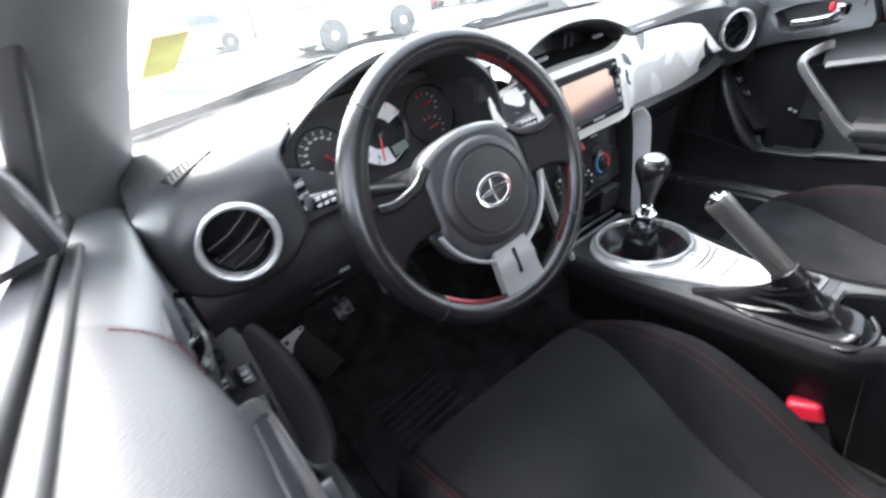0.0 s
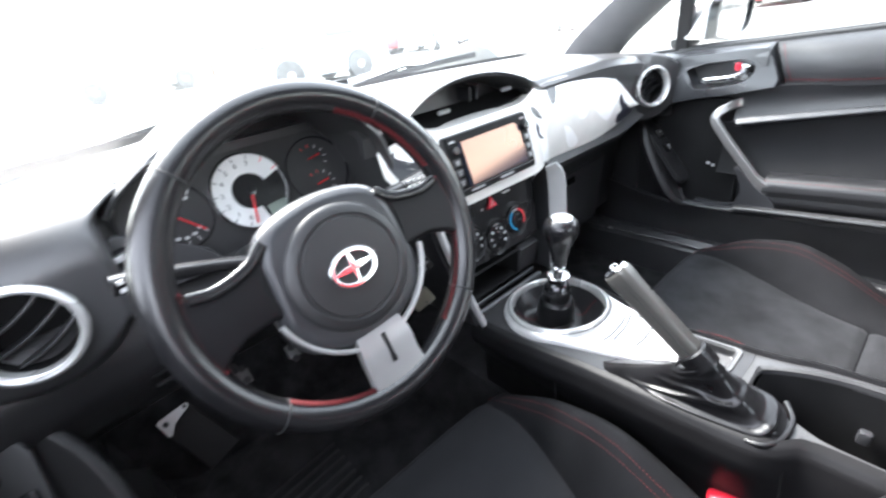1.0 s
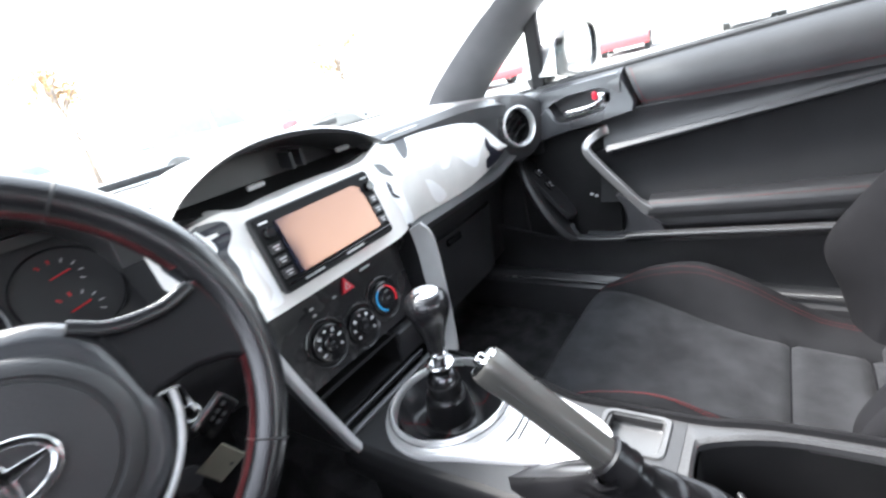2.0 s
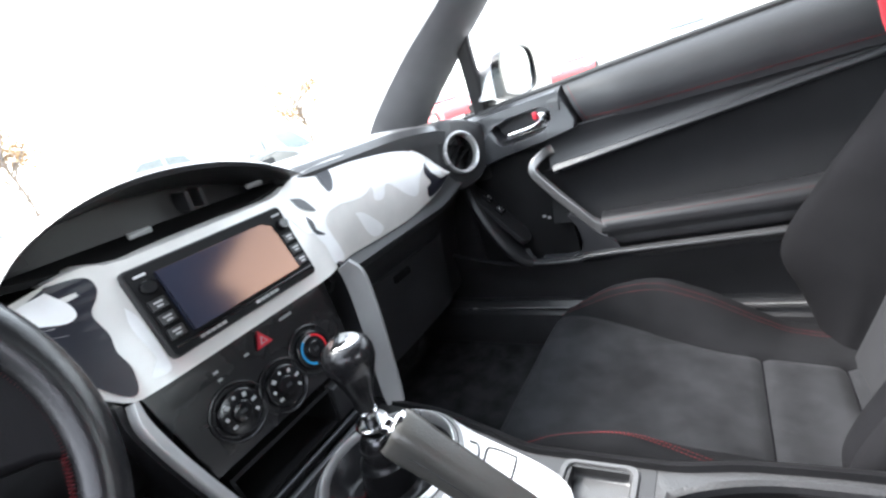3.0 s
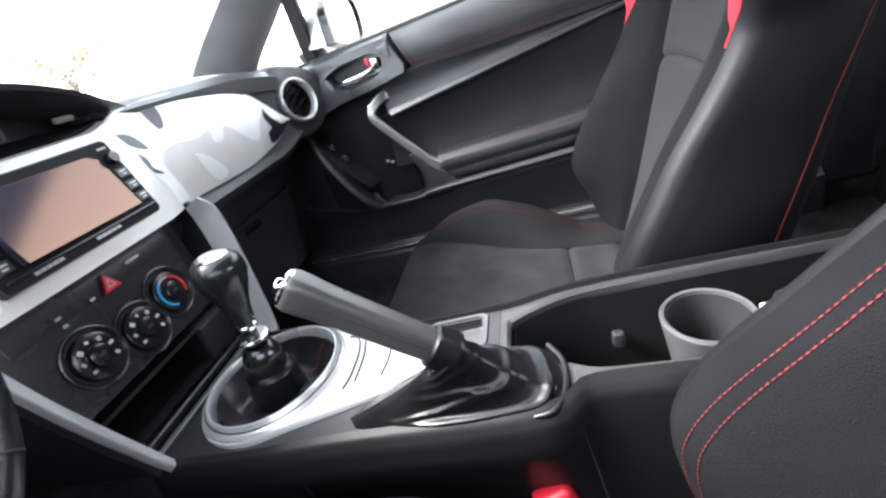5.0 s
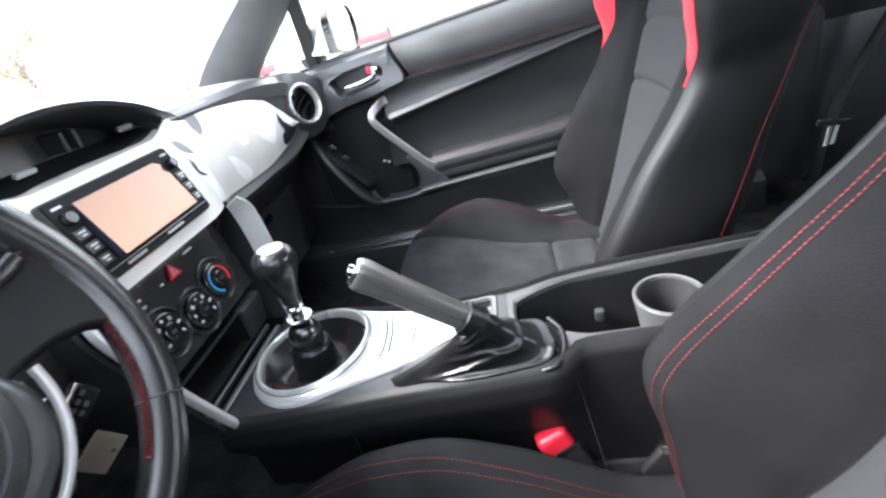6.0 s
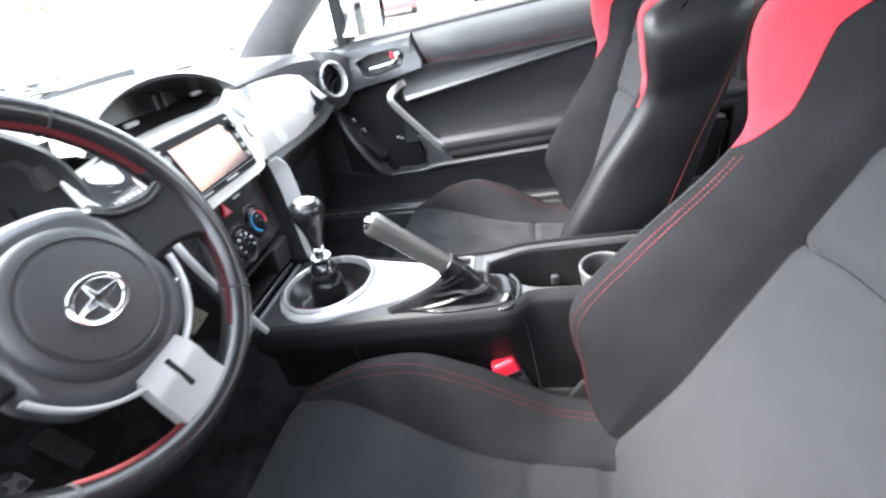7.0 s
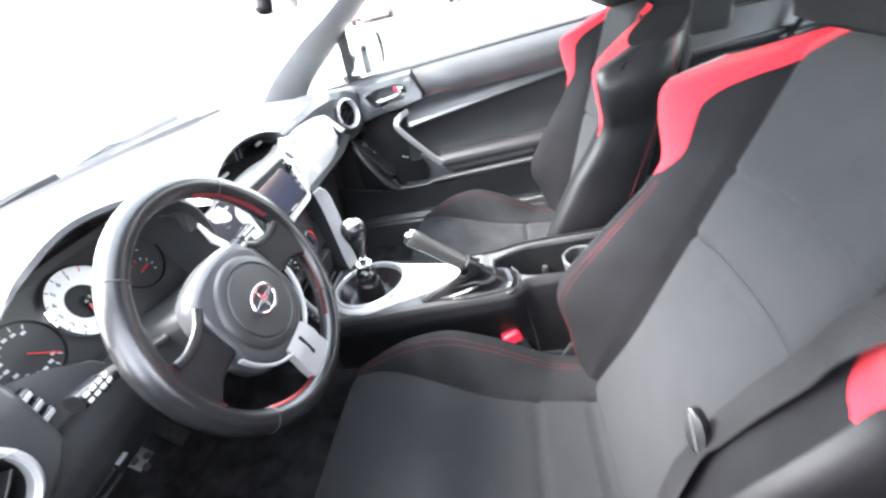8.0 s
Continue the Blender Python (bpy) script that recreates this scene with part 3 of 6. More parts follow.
    P("ledge", sweep(smooth_path([(0.70, 0.085, 0.440), (0.672, 0.062, 0.420), (0.665, 0.02, 0.418), (0.664, -0.06, 0.422), (0.664, -0.11, 0.432), (0.664, -0.45, 0.455), (0.664, -0.9, 0.49)], 48), rect(0.024, 0.010, 0.004), up=(0, 0, 1)), PLASTIC)
    foot = [(p.x, p.y) for p in smooth_path([(0.030, 0.428, 0), (-0.040, 0.428, 0), (-0.066, 0.440, 0), (-0.074, 0.475, 0), (-0.058, 0.512, 0), (-0.050, 0.528, 0), (-0.070, 0.520, 0), (-0.104, 0.484, 0), (-0.140, 0.458, 0), (-0.150, 0.436, 0), (-0.120, 0.420, 0), (-0.040, 0.412, 0), (0.030, 0.414, 0), (0.030, 0.428, 0)], 52)[:-1]]
    P("pull_foot", prism([(-y, z) for y, z in foot], 0.018, axes((0.690, 0, 0), (0, -1, 0), (0, 0, 1)), 0.004), GREYPLASTIC)

    def lower(u, v):
        y = 0.30 - 1.22 * u
        z0 = lerp([(-0.92, 0.47), (-0.45, 0.432), (0.06, 0.405), (0.3, 0.45)], y)
        return Vector((0.672 + 0.03 * v + 0.015 * math.sin(math.pi * v), y, z0 + (0.275 - z0) * v))

    # driver's side in a darker plastic, standing in for the shade there
    P("lower_panel", grid(lower, 24, 8, thick=0.01), HARD if s > 0 else DECKBLACK)
    # rounded lip in front of the grab space, the dark well behind it, and the switches
    lip = smooth_path([(0.735, 0.225, 0.66), (0.715, 0.200, 0.618), (0.690, 0.165, 0.555), (0.677, 0.118, 0.478), (0.674, 0.085, 0.434), (0.676, 0.060, 0.412)], 24)
    P("front_lip", sweep(lip, lambda t: rect(0.022, 0.05 + 0.05 * math.sin(math.pi * t), 0.010), up=(1, 0.25, 0)), DECKBLACK)
    P("front_bulge", grid(lambda u, v: lip[int(round(u * 24))] + Vector((0.02 + 0.045 * v, 0.012 + 0.17 * v, -0.05 * v)), 24, 6, thick=0.01), DECKBLACK)
    # sheet behind the grab space, its colour carrying the shade of the well
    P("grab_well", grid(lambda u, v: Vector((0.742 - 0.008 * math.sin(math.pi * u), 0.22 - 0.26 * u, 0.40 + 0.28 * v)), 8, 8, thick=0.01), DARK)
    slope = axes((0.706, 0.128, 0.545) if s > 0 else (0.712, 0.105, 0.552), (1, 0, 0), (0, 0.62, 0.78))
    P("switch_panel", prism(rect(0.062, 0.20, 0.024, 6), 0.012, slope @ pose(0, 0, -0.012), 0.005, 3), DECKBLACK)
    if s > 0:
        for y in (0.028, 0.040):
            P("lock_mark", box(0.001, 0.008, 0.006, pose(0.7335, y - 0.012, 0.497 + 0.4 * y), 0), WHITEINK)
    rows = ((0.006, 0.050, 0.022, 0.026), (0.002, 0.006, 0.022, 0.026)) if s > 0 else ((0.012, 0.030, 0.024, 0.028), (-0.014, 0.026, 0.022, 0.028), (-0.012, -0.020, 0.026, 0.03), (0.014, -0.018, 0.022, 0.03))
    for x, y, w, h in rows:
        sw = P("window_switch", box(w, h, 0.010, slope @ pose(x, y, 0.004), 0.003), GLOSS)
        P("switch_mark", box(w * 0.4, 0.005, 0.001, slope @ pose(x, y + 0.003, 0.0092), 0), WHITEINK, sw)
        P("switch_mark", box(w * 0.4, 0.0025, 0.001, slope @ pose(x, y - 0.005, 0.0092), 0), WHITEINK, sw)
    if s < 0:
        P("mirror_knob", lathe([(0.010, 0), (0.010, 0.008), (0.008, 0.010), (0, 0.010)], 20, slope @ pose(0.006, 0.064, 0)), GLOSS)

    def cap(u, v):
        y = 0.33 - 0.397 * u
        out, drop = lerp([(-0.07, 0.070), (0.0, 0.058), (0.12, 0.05), (0.33, 0.045)], y), lerp([(-0.07, 0.05), (0.05, 0.03), (0.33, 0.02)], y)
        out *= 1.0 if s > 0 else 1.22
        y = 0.33 + (front(v) - 0.002 - 0.33) * u if s < 0 else y
        p = Vector((0.782 - out * math.sin(math.pi / 2 * min(1, 1.4 * v)), y, belt(y) + 0.003 - drop * (1 - math.cos(math.pi / 2 * v)) ** 0.85))
        if s < 0:
            q = roll(0.0, v)
            q.y, q.z = y, q.z + belt(y) - belt(q.y)
            p = p.lerp(q, sstep(0.55, 1.0, u))
        return p

    P("front_cap", grid(cap, 30, 18, thick=0.012), DOORCAP)
    P("front_cheek", grid(lambda u, v: Vector((0.724 + 0.012 * v, 0.33 - 0.19 * u, belt(0.33 - 0.19 * u) - 0.016 - 0.14 * v)), 8, 6, thick=0.012), PLASTIC)
    # quarter light and its post
    P("quarter_post", sweep([(0.80, 0.155, 0.785), (0.735, 0.128, 0.955), (0.695, 0.10, 1.04)], rect(0.024, 0.036, 0.006), up=(0, 1, 0)), RUBBER)
    g = P("quarter_glass", prism([(0.155, 0.0), (0.40, -0.005), (0.115, 0.25)], 0.004, axes((0.80, 0, 0.785), (0, 1, 0), (-0.37, 0, 0.93))), WINDOW)
    g.visible_shadow = False
    if s > 0:
        g = P("door_glass", grid(lambda u, v: Vector((0.795 - 0.155 * v, lerp([(0, 0.14), (1, -0.12)], v) - u * lerp([(0, 1.05), (1, 0.75)], v), 0.80 + 0.37 * v)), 8, 10, thick=0.004), TINTED)
    return d


door(-1, 1)
door(1, 2)

# door mirrors
for s in (-1, 1):
    wm = thing("door_mirror", (0.9 * s, 0.12, 0.82), "door mirror with a dark housing and a bright mirror glass", "door mirror", "door mirrors")
    out = [(-0.055, 0.004), (-0.045, 0.075), (0.0, 0.106), (0.13, 0.112), (0.195, 0.098), (0.212, 0.062), (0.195, 0.01), (0.13, -0.008), (0.04, -0.012)]
    big = [Vector((p.x, p.y)) for p in smooth_path([(x, z, 0) for x, z in out + out[:1]], 36)[:-1]]
    mid = Vector((0.105, 0.05))
    ring = lambda k, y: [Vector((0.825 + (mid + (p - mid) * k).x, y + 0.03, 0.815 + (mid + (p - mid) * k).y)) for p in big]
    part("housing", mirror_x(loft([ring(0.97, 0.058), ring(1.04, 0.062), ring(1.0, 0.11), ring(0.7, 0.16), ring(0.3, 0.18)]), s), BODY, wm)
    part("rim", mirror_x(loft([ring(1.02, 0.06), ring(1.02, 0.040), ring(0.93, 0.040), ring(0.92, 0.046)], cap=False), s), GLOSS, wm)
    part("mirror_glass", mirror_x(loft([[p + Vector((0, 0.035 * (p.x - 0.94) , 0)) for p in ring(0.93, 0.046)], [p + Vector((0, 0.035 * (p.x - 0.94), 0)) for p in ring(0.93, 0.0445)]]), s), CHROME, wm)
    part("stem", mirror_x(sweep([(0.80, 0.17, 0.80), (0.87, 0.13, 0.835)], rect(0.05, 0.04, 0.012)), s), HARD, wm)

# inside mirror
im = thing("inside_mirror", (0.02, 0.0, 1.10), "black framed inside mirror below the roof", "mirror")
part("housing", box(0.25, 0.03, 0.07, pose(0.05, 0.0, 1.085, 12, 0, 12), 0.012, 3), GLOSS, im)
part("mirror_glass", box(0.235, 0.002, 0.058, pose(0.05, 0.0, 1.085, 12, 0, 12) @ pose(0, -0.016, 0), 0), CHROME, im)
part("stalk", sweep([(0.04, 0.02, 1.10), (0.02, 0.06, 1.13), (0.0, 0.02, 1.16)], 0.009), HARD, im)


# ---- dashboard ----
from mathutils.geometry import delaunay_2d_cdt

dash = thing("dashboard", (0, 0.35, 0.5), "black soft plastic dashboard with camouflage wrapped trim", "dashboard")


def ridge_z(x):
    return lerp([(-0.73, 0.775), (-0.66, 0.815), (-0.56, 0.828), (-0.30, 0.83), (0.2, 0.826), (0.4, 0.826), (0.56, 0.815), (0.66, 0.79), (0.73, 0.762)], x)


def dash_profile(x, v):
    """From the base of the windscreen, back over the top, and down the rolled edge."""
    back = 0.62 - 0.28 * (abs(x) / 0.72) ** 2.5
    pts = [(back + 0.12, min(0.80, ridge_z(x))), (back, min(0.822, ridge_z(x) + 0.006)), (0.32, ridge_z(x) + 0.004), (0.22, ridge_z(x)), (0.178, ridge_z(x) - 0.008), (0.163, ridge_z(x) - 0.022), (0.166, ridge_z(x) - 0.05)]
    i = min(int(v * 6), 5)
    t = v * 6 - i
    return Vector((x, pts[i][0] + (pts[i + 1][0] - pts[i][0]) * t, pts[i][1] + (pts[i + 1][1] - pts[i][1]) * t))


def dash_top(u, v):
    p = dash_profile(-0.725 + 1.45 * u, v)
    return p


def open_top(u, v):
    x = -0.725 + 1.45 * u
    return not (v > 0.5 and x < -0.50) and not (v > 0.42 and (-0.51 < x < -0.23 or -0.15 < x < 0.12)) and not (v > 0.62 and -0.185 < x < 0.15)


part("top", grid(dash_top, 87, 36, thick=0.012, keep=open_top), PLASTIC, dash)

# lower face of the passenger side, the lip below the trim, and the glove box
def pass_face(u, v):
    x = 0.15 + 0.56 * u
    pts = [(0.172, ridge_z(x) - 0.03), (0.178, 0.72), (0.168, 0.655 + 0.03 * sstep(0.6, 1, u)), (0.160, 0.638 + 0.035 * sstep(0.6, 1, u)), (0.172, 0.622 + 0.04 * sstep(0.6, 1, u)), (0.25, 0.60), (0.275, 0.55), (0.30, 0.36), (0.36, 0.30), (0.48, 0.30)]
    n = len(pts) - 1
    i = min(int(v * n), n - 1)
    t = v * n - i
    return Vector((x, pts[i][0] + (pts[i + 1][0] - pts[i][0]) * t, pts[i][1] + (pts[i + 1][1] - pts[i][1]) * t))


part("passenger_face", grid(pass_face, 20, 27, thick=0.012), PLASTIC, dash)
glove = part("glove_box", grid(lambda u, v: Vector((0.21 + 0.40 * u, 0.262 + 0.022 * v - 0.012 * math.sin(math.pi * u) ** 0.3, 0.545 - 0.19 * v)), 12, 8, thick=0.01), HARD, dash)
part("latch", box(0.06, 0.012, 0.018, pose(0.41, 0.252, 0.525), 0.005), GLOSS, glove)

# knee panel of the driver's side
def knee(u, v):
    x = -0.71 + 0.56 * u
    pts = [(0.19, 0.70), (0.165, 0.66), (0.17, 0.62), (0.20, 0.57), (0.25, 0.53), (0.33, 0.50), (0.46, 0.49)]
    i = min(int(v * 6), 5)
    t = v * 6 - i
    return Vector((x, pts[i][0] + (pts[i + 1][0] - pts[i][0]) * t + 0.03 * math.sin(math.pi * u), pts[i][1] + (pts[i + 1][1] - pts[i][1]) * t))


part("knee_panel", grid(knee, 16, 18, thick=0.012), HARD, dash)
for dz in (0, 0.014):
    part("slot", box(0.045, 0.006, 0.006, pose(-0.545, 0.188, 0.602 - dz, 25), 0.002), DARK, dash)
part("hood_release", box(0.018, 0.008, 0.008, pose(-0.515, 0.18, 0.608, 25), 0.002), GREYPLASTIC, dash)

# smooth end face of the driver's side, rolling from the top down round the vent
def end_height(x, y):
    t = min(1, max(0, (0.238 - y) / 0.082))
    return ridge_z(x) + 0.0015 - 0.062 * (1 - math.sqrt(1 - t * t))


def end_face(u, v):
    x = -0.724 + (0.206 - 0.038 * sstep(0.08, 0.34, v)) * u
    low = 0.726 - math.sqrt(max(0.0009, 0.089 ** 2 - (x + 0.634) ** 2))
    side = 1 - min(1, u / 0.22)
    tuck = 0.022 * (1 - math.sqrt(1 - side * side))
    if v < 0.5:
        a = math.pi / 2 * v / 0.5
        y, z = 0.238 - 0.082 * math.sin(a), ridge_z(x) + 0.0015 - 0.062 * (1 - math.cos(a))
    else:
        t = (v - 0.5) / 0.5
        top = ridge_z(x) - 0.0605
        y, z = 0.156 + 0.035 * max(0, (t - 0.72) / 0.28) ** 2, top + (min(low, top - 0.004) - top) * t
    return Vector((x, y + tuck * min(1, v / 0.3), z))


def round_hole(u, v):
    p = end_face(u, v)
    return math.hypot(p.x + 0.634, p.z - 0.726) > 0.0465


part("end_face", grid(end_face, 70, 96, keep=round_hole, thick=0.004), PLASTIC, dash)



def cheek(u, v):
    """Rolls from the end face round into the well of the instruments."""
    a = math.pi / 2 * min(1, u / 0.5)
    deep = max(0, (u - 0.5) / 0.5)
    turn = sstep(0.0, 0.25, v)
    return end_face(1, v) + Vector((0.013 * math.sin(a) + 0.012 * deep, 0.028 * turn * (1 - math.cos(a)) + 0.10 * deep, -0.004 * (1 - turn) * math.sin(a) - 0.002 * deep))


part("end_return", grid(cheek, 16, 40, thick=0.003), PLASTIC, dash)

# end pods with the round vents
for s in (-1, 1):
    pod = smooth_path([(0.72, 0.775, 0), (0.66, 0.803, 0), (0.60, 0.808, 0), (0.565, 0.775, 0), (0.558, 0.72, 0), (0.572, 0.668, 0), (0.625, 0.638, 0), (0.685, 0.65, 0), (0.72, 0.69, 0), (0.725, 0.74, 0), (0.72, 0.775, 0)], 60)[:-1]
    c = Vector((0.634, 0.726))
    rings = []
    for k, y in ((1.0, 0.30), (1.0, 0.185), (0.97, 0.168), (0.88, 0.160)) if s > 0 else ((0.66, 0.26), (0.66, 0.19)):
        rings.append([Vector((c.x + (p.x - c.x) * k, y, c.y + (p.y - c.y) * k)) for p in pod])
    for y, r in ((0.158, 0.05), (0.20, 0.047)):
        rings.append([Vector((c.x, y, c.y)) + Vector(((p.x - c.x), 0, (p.y - c.y))).normalized() * r for p in pod])
    if s > 0:
        # the far pod is turned towards the driver
        for ring, w in zip(rings, (0, 0.8, 0.95, 1, 1, 1)):
            for p in ring:
                p.y -= (0.40 * (p.x - c.x) + 0.006) * w
    part("vent_pod", mirror_x(loft(rings, cap=False), s), PLASTIC, dash)
    face = axes((0.634 * s, 0.154 if s > 0 else 0.160, 0.726), (1, -0.42 if s > 0 else -0.10, 0), (0, 0.12, 1))
    vent = part("round_vent", lathe([(0.0500, -0.01), (0.0510, 0.002), (0.0508, 0.006), (0.0497, 0.0092), (0.0478, 0.0112), (0.0457, 0.0115), (0.0440, 0.0100), (0.0430, 0.0075), (0.0418, 0.0070), (0.0410, 0.003), (0.0405, -0.012), (0.042, -0.05), (0.0, -0.052)], 48, face, cap=False), RINGSILVER, dash, "satin silver vent ring")
    part("duct", lathe([(0.0405, -0.004), (0.039, -0.049), (0.0, -0.0495)], 32, face, cap=False), DARK, vent)
    for k in (-1, 0, 1):
        h = math.sqrt(0.038 ** 2 - (0.019 * k) ** 2)
        bend = [face @ pose(0, 0, 0, 0, 0, -62) @ Vector((0.019 * k + 0.006 * math.cos(t * 1.2) * (1 if s < 0 else -1), h * t * 0.95, -0.016 - 0.004 * abs(t))) for t in (-1, -0.5, 0, 0.5, 1)]
        part("slat", sweep(bend, rect(0.003, 0.02, 0.001), up=face.to_3x3() @ Vector((0, 0, 1))), HARD if s < 0 else DARK, vent)
    # small demister grille on the top, at the pillar
    end = (lambda x, y: end_height(-x, y)) if s < 0 else (lambda x, y: ridge_z(x) + 0.001)
    a, b = (Vector((x, y, end(x, y))) for x, y in ((0.670, 0.204), (0.622, 0.228)))
    side = Vector((0.3, -0.95, 0)) * 0.008
    c = (a + b) / 2
    side.z = end(c.x + side.x, c.y + side.y) - end(c.x, c.y)
    plate = axes(c + Vector((0, 0, 0.0005)), b - a, side)
    gr = part("side_grille", mirror_x(box(0.062, 0.022, 0.003, plate, 0.001), s), DARK, dash)
    for i in range(9):
        part("grille_bar", mirror_x(box(0.0022, 0.022, 0.003, plate @ pose(-0.026 + 0.0065 * i, 0, 0.0016, 0, 0, 28), 0.0006), s), GREYPLASTIC, gr)
    for y in (-0.0105, 0.0105):
        part("grille_rim", mirror_x(box(0.066, 0.0022, 0.003, plate @ pose(0, y, 0.0014), 0.0008), s), PLASTIC, gr)

# hood over the instruments
arch = smooth_path([(-0.534, 0.796, 0), (-0.519, 0.8145, 0), (-0.486, 0.8365, 0), (-0.461, 0.8475, 0), (-0.438, 0.8585, 0), (-0.402, 0.8725, 0), (-0.364, 0.880, 0), (-0.305, 0.874, 0), (-0.25, 0.85, 0), (-0.205, 0.805, 0), (-0.188, 0.74, 0), (-0.186, 0.66, 0)], 48)
rings = []
for i, p in enumerate(arch):
    t = i / 48
    q = arch[min(i + 1, 48)] - arch[max(i - 1, 0)]
    out = Vector((-q.y, q.x, 0)).normalized()
    full = 0.35 + 0.65 * sstep(-0.50, -0.43, p.x)
    back = lerp([(-0.54, -0.043), (-0.486, -0.042), (-0.461, -0.042), (-0.438, -0.036), (-0.402, -0.028), (-0.34, -0.005), (-0.28, 0.016), (-0.22, 0.012), (-0.18, 0.0)], p.x)
    rings.append([Vector((p.x + out.x * o, y - back * w, p.y + out.y * o + dz)) for o, y, w, dz in ((0.0, 0.50, 0, -0.05 * math.sin(math.pi * t)), (0.010 * full, 0.36, 0, -0.02 * math.sin(math.pi * t)), (0.014 * full, 0.24, 0.5, 0), (0.012 * full, 0.175, 1, 0), (0.007 * full, 0.160, 1, 0), (0.0, 0.157, 1, 0), (-0.005, 0.165, 1, 0), (-0.008, 0.20, 1, 0), (-0.02, 0.31, 0, 0))])
part("instrument_hood", loft(rings, wrap=False), PLASTIC, dash)

# instrument panel
panel = axes((-0.363, 0.266, 0.760), (1, 0, 0), (0, 0.30, 0.954))
tp = panel @ Matrix.Diagonal((0.92, 0.92, 1, 1))
cl = part("instrument_panel", prism([(x + 0.364, z - 0.752) for x, z in ((-0.535, 0.64), (-0.53, 0.76), (-0.51, 0.815), (-0.43, 0.862), (-0.364, 0.876), (-0.29, 0.866), (-0.22, 0.825), (-0.19, 0.74), (-0.185, 0.64))], 0.012, panel @ pose(0, 0, -0.012), 0.003), HARD, dash)

part("dial_ring", lathe([(0.0585, 0), (0.0595, 0.008), (0.0565, 0.010), (0.055, 0.003)], 48, tp, cap=False), CHROME, cl)
part("dial_face", lathe([(0.055, 0.002), (0.055, 0.0035), (0.028, 0.0035), (0.027, 0.001)], 48, tp, cap=False), DIAL, cl, "white rev counter face")
part("dial_centre", lathe([(0.028, 0.001), (0.027, 0.004), (0.0, 0.0045)], 32, tp, cap=False), GLOSS, cl)
for k in range(10):
    a = radians(248 - 24.5 * k)
    if k < 8:
        words("numeral", str(k), 0.011, tp @ pose(0.042 * math.cos(a), 0.042 * math.sin(a), 0.0045), INK, cl)
    part("tick", box(0.006, 0.0014, 0.0006, tp @ pose(0.0515 * math.cos(a), 0.0515 * math.sin(a), 0.0042, 0, 0, math.degrees(a)), 0), REDINK if k > 7 else INK, cl)
sector = [(0.054 * math.cos(radians(a)), 0.054 * math.sin(radians(a))) for a in range(-76, 23, 7)]
part("dial_sector", prism([(0, 0)] + sector, 0.001, tp @ pose(0, 0, 0.0042)), GLOSS, cl)
part("lcd", box(0.032, 0.018, 0.002, tp @ pose(0.030, -0.036, 0.006, 0, 0, 8), 0.002), LCD, cl)
part("lcd", box(0.026, 0.016, 0.002, tp @ pose(0.036, -0.006, 0.006, 0, 0, 8), 0.002), GLOSS, cl)
part("needle", sweep([tp @ Vector((0, 0.004, 0.009)), tp @ Vector((-0.010, -0.049, 0.008))], rect(0.003, 0.0015, 0.0005)), REDINK, cl)
part("needle_hub", lathe([(0.008, 0.004), (0.007, 0.011), (0.0, 0.012)], 20, tp), GLOSS, cl)
# speedometer to its side: black face with pale ticks
for k in range(13):
    a = radians(-46 - 22 * k)
    part("speed_tick", box(0.006, 0.0016, 0.0006, panel @ pose(-0.099 + 0.036 * math.cos(a), -0.004 + 0.036 * math.sin(a), 0.001, 0, 0, math.degrees(a)), 0), WHITEINK, cl)
    part("speed_mark", box(0.006, 0.004, 0.0005, panel @ pose(-0.099 + 0.028 * math.cos(a), -0.004 + 0.028 * math.sin(a), 0.001), 0), WHITEINK, cl)
part("speed_needle", sweep([panel @ Vector((-0.099, -0.004, 0.005)), panel @ Vector((-0.074, -0.029, 0.005))], rect(0.003, 0.0015, 0.0005)), REDINK, cl)
part("dial_ring", lathe([(0.043, 0), (0.044, 0.004), (0.0425, 0.004), (0.042, 0)], 40, panel @ pose(-0.099, -0.004, 0), cap=False), GLOSS, cl)
for z in (0.018, -0.022):
    part("side_gauge_needle", sweep([panel @ Vector((0.098, z, 0.004)), panel @ Vector((0.118, z + 0.004, 0.004))], rect(0.003, 0.0015, 0.0005)), REDINK, cl)
    for k in range(6):
        a = radians(120 - 30 * k)
        part("gauge_tick", box(0.005, 0.0014, 0.0005, panel @ pose(0.105 + 0.022 * math.cos(a), z + 0.019 * math.sin(a), 0.001, 0, 0, math.degrees(a)), 0), REDINK if k < 2 else WHITEINK, cl)
part("dial_ring", lathe([(0.05, 0), (0.051, 0.004), (0.0495, 0.004), (0.049, 0)], 40, panel @ pose(0.108, 0.0, 0), cap=False), GLOSS, cl)
for k in range(3):
    at = pose(-0.537 + 0.002 * k, 0.1865, 0.759 - 0.0165 * k, 18, -8, 4)
    b = part("dash_button", box(0.021, 0.012, 0.0125, at, 0.003), GLOSS, dash)
    part("button_mark", box(0.0150, 0.001, 0.0075, at @ pose(0, -0.0060, 0.0005), 0.0004), PALEWHITE, b)
part("button_panel", prism([(-0.018, -0.050), (-0.012, 0.022), (0.002, 0.030), (0.040, 0.010), (0.085, -0.022), (0.100, -0.050)], 0.02, axes((-0.537, 0.2115, 0.745), (1, 0.06, 0), (0, 0.30, 0.954)) @ pose(0, 0, -0.004), 0.004), HARD, dash)
part("blank_plate", box(0.022, 0.004, 0.016, pose(-0.533, 0.1905, 0.708, 18), 0.002), PALE, dash)

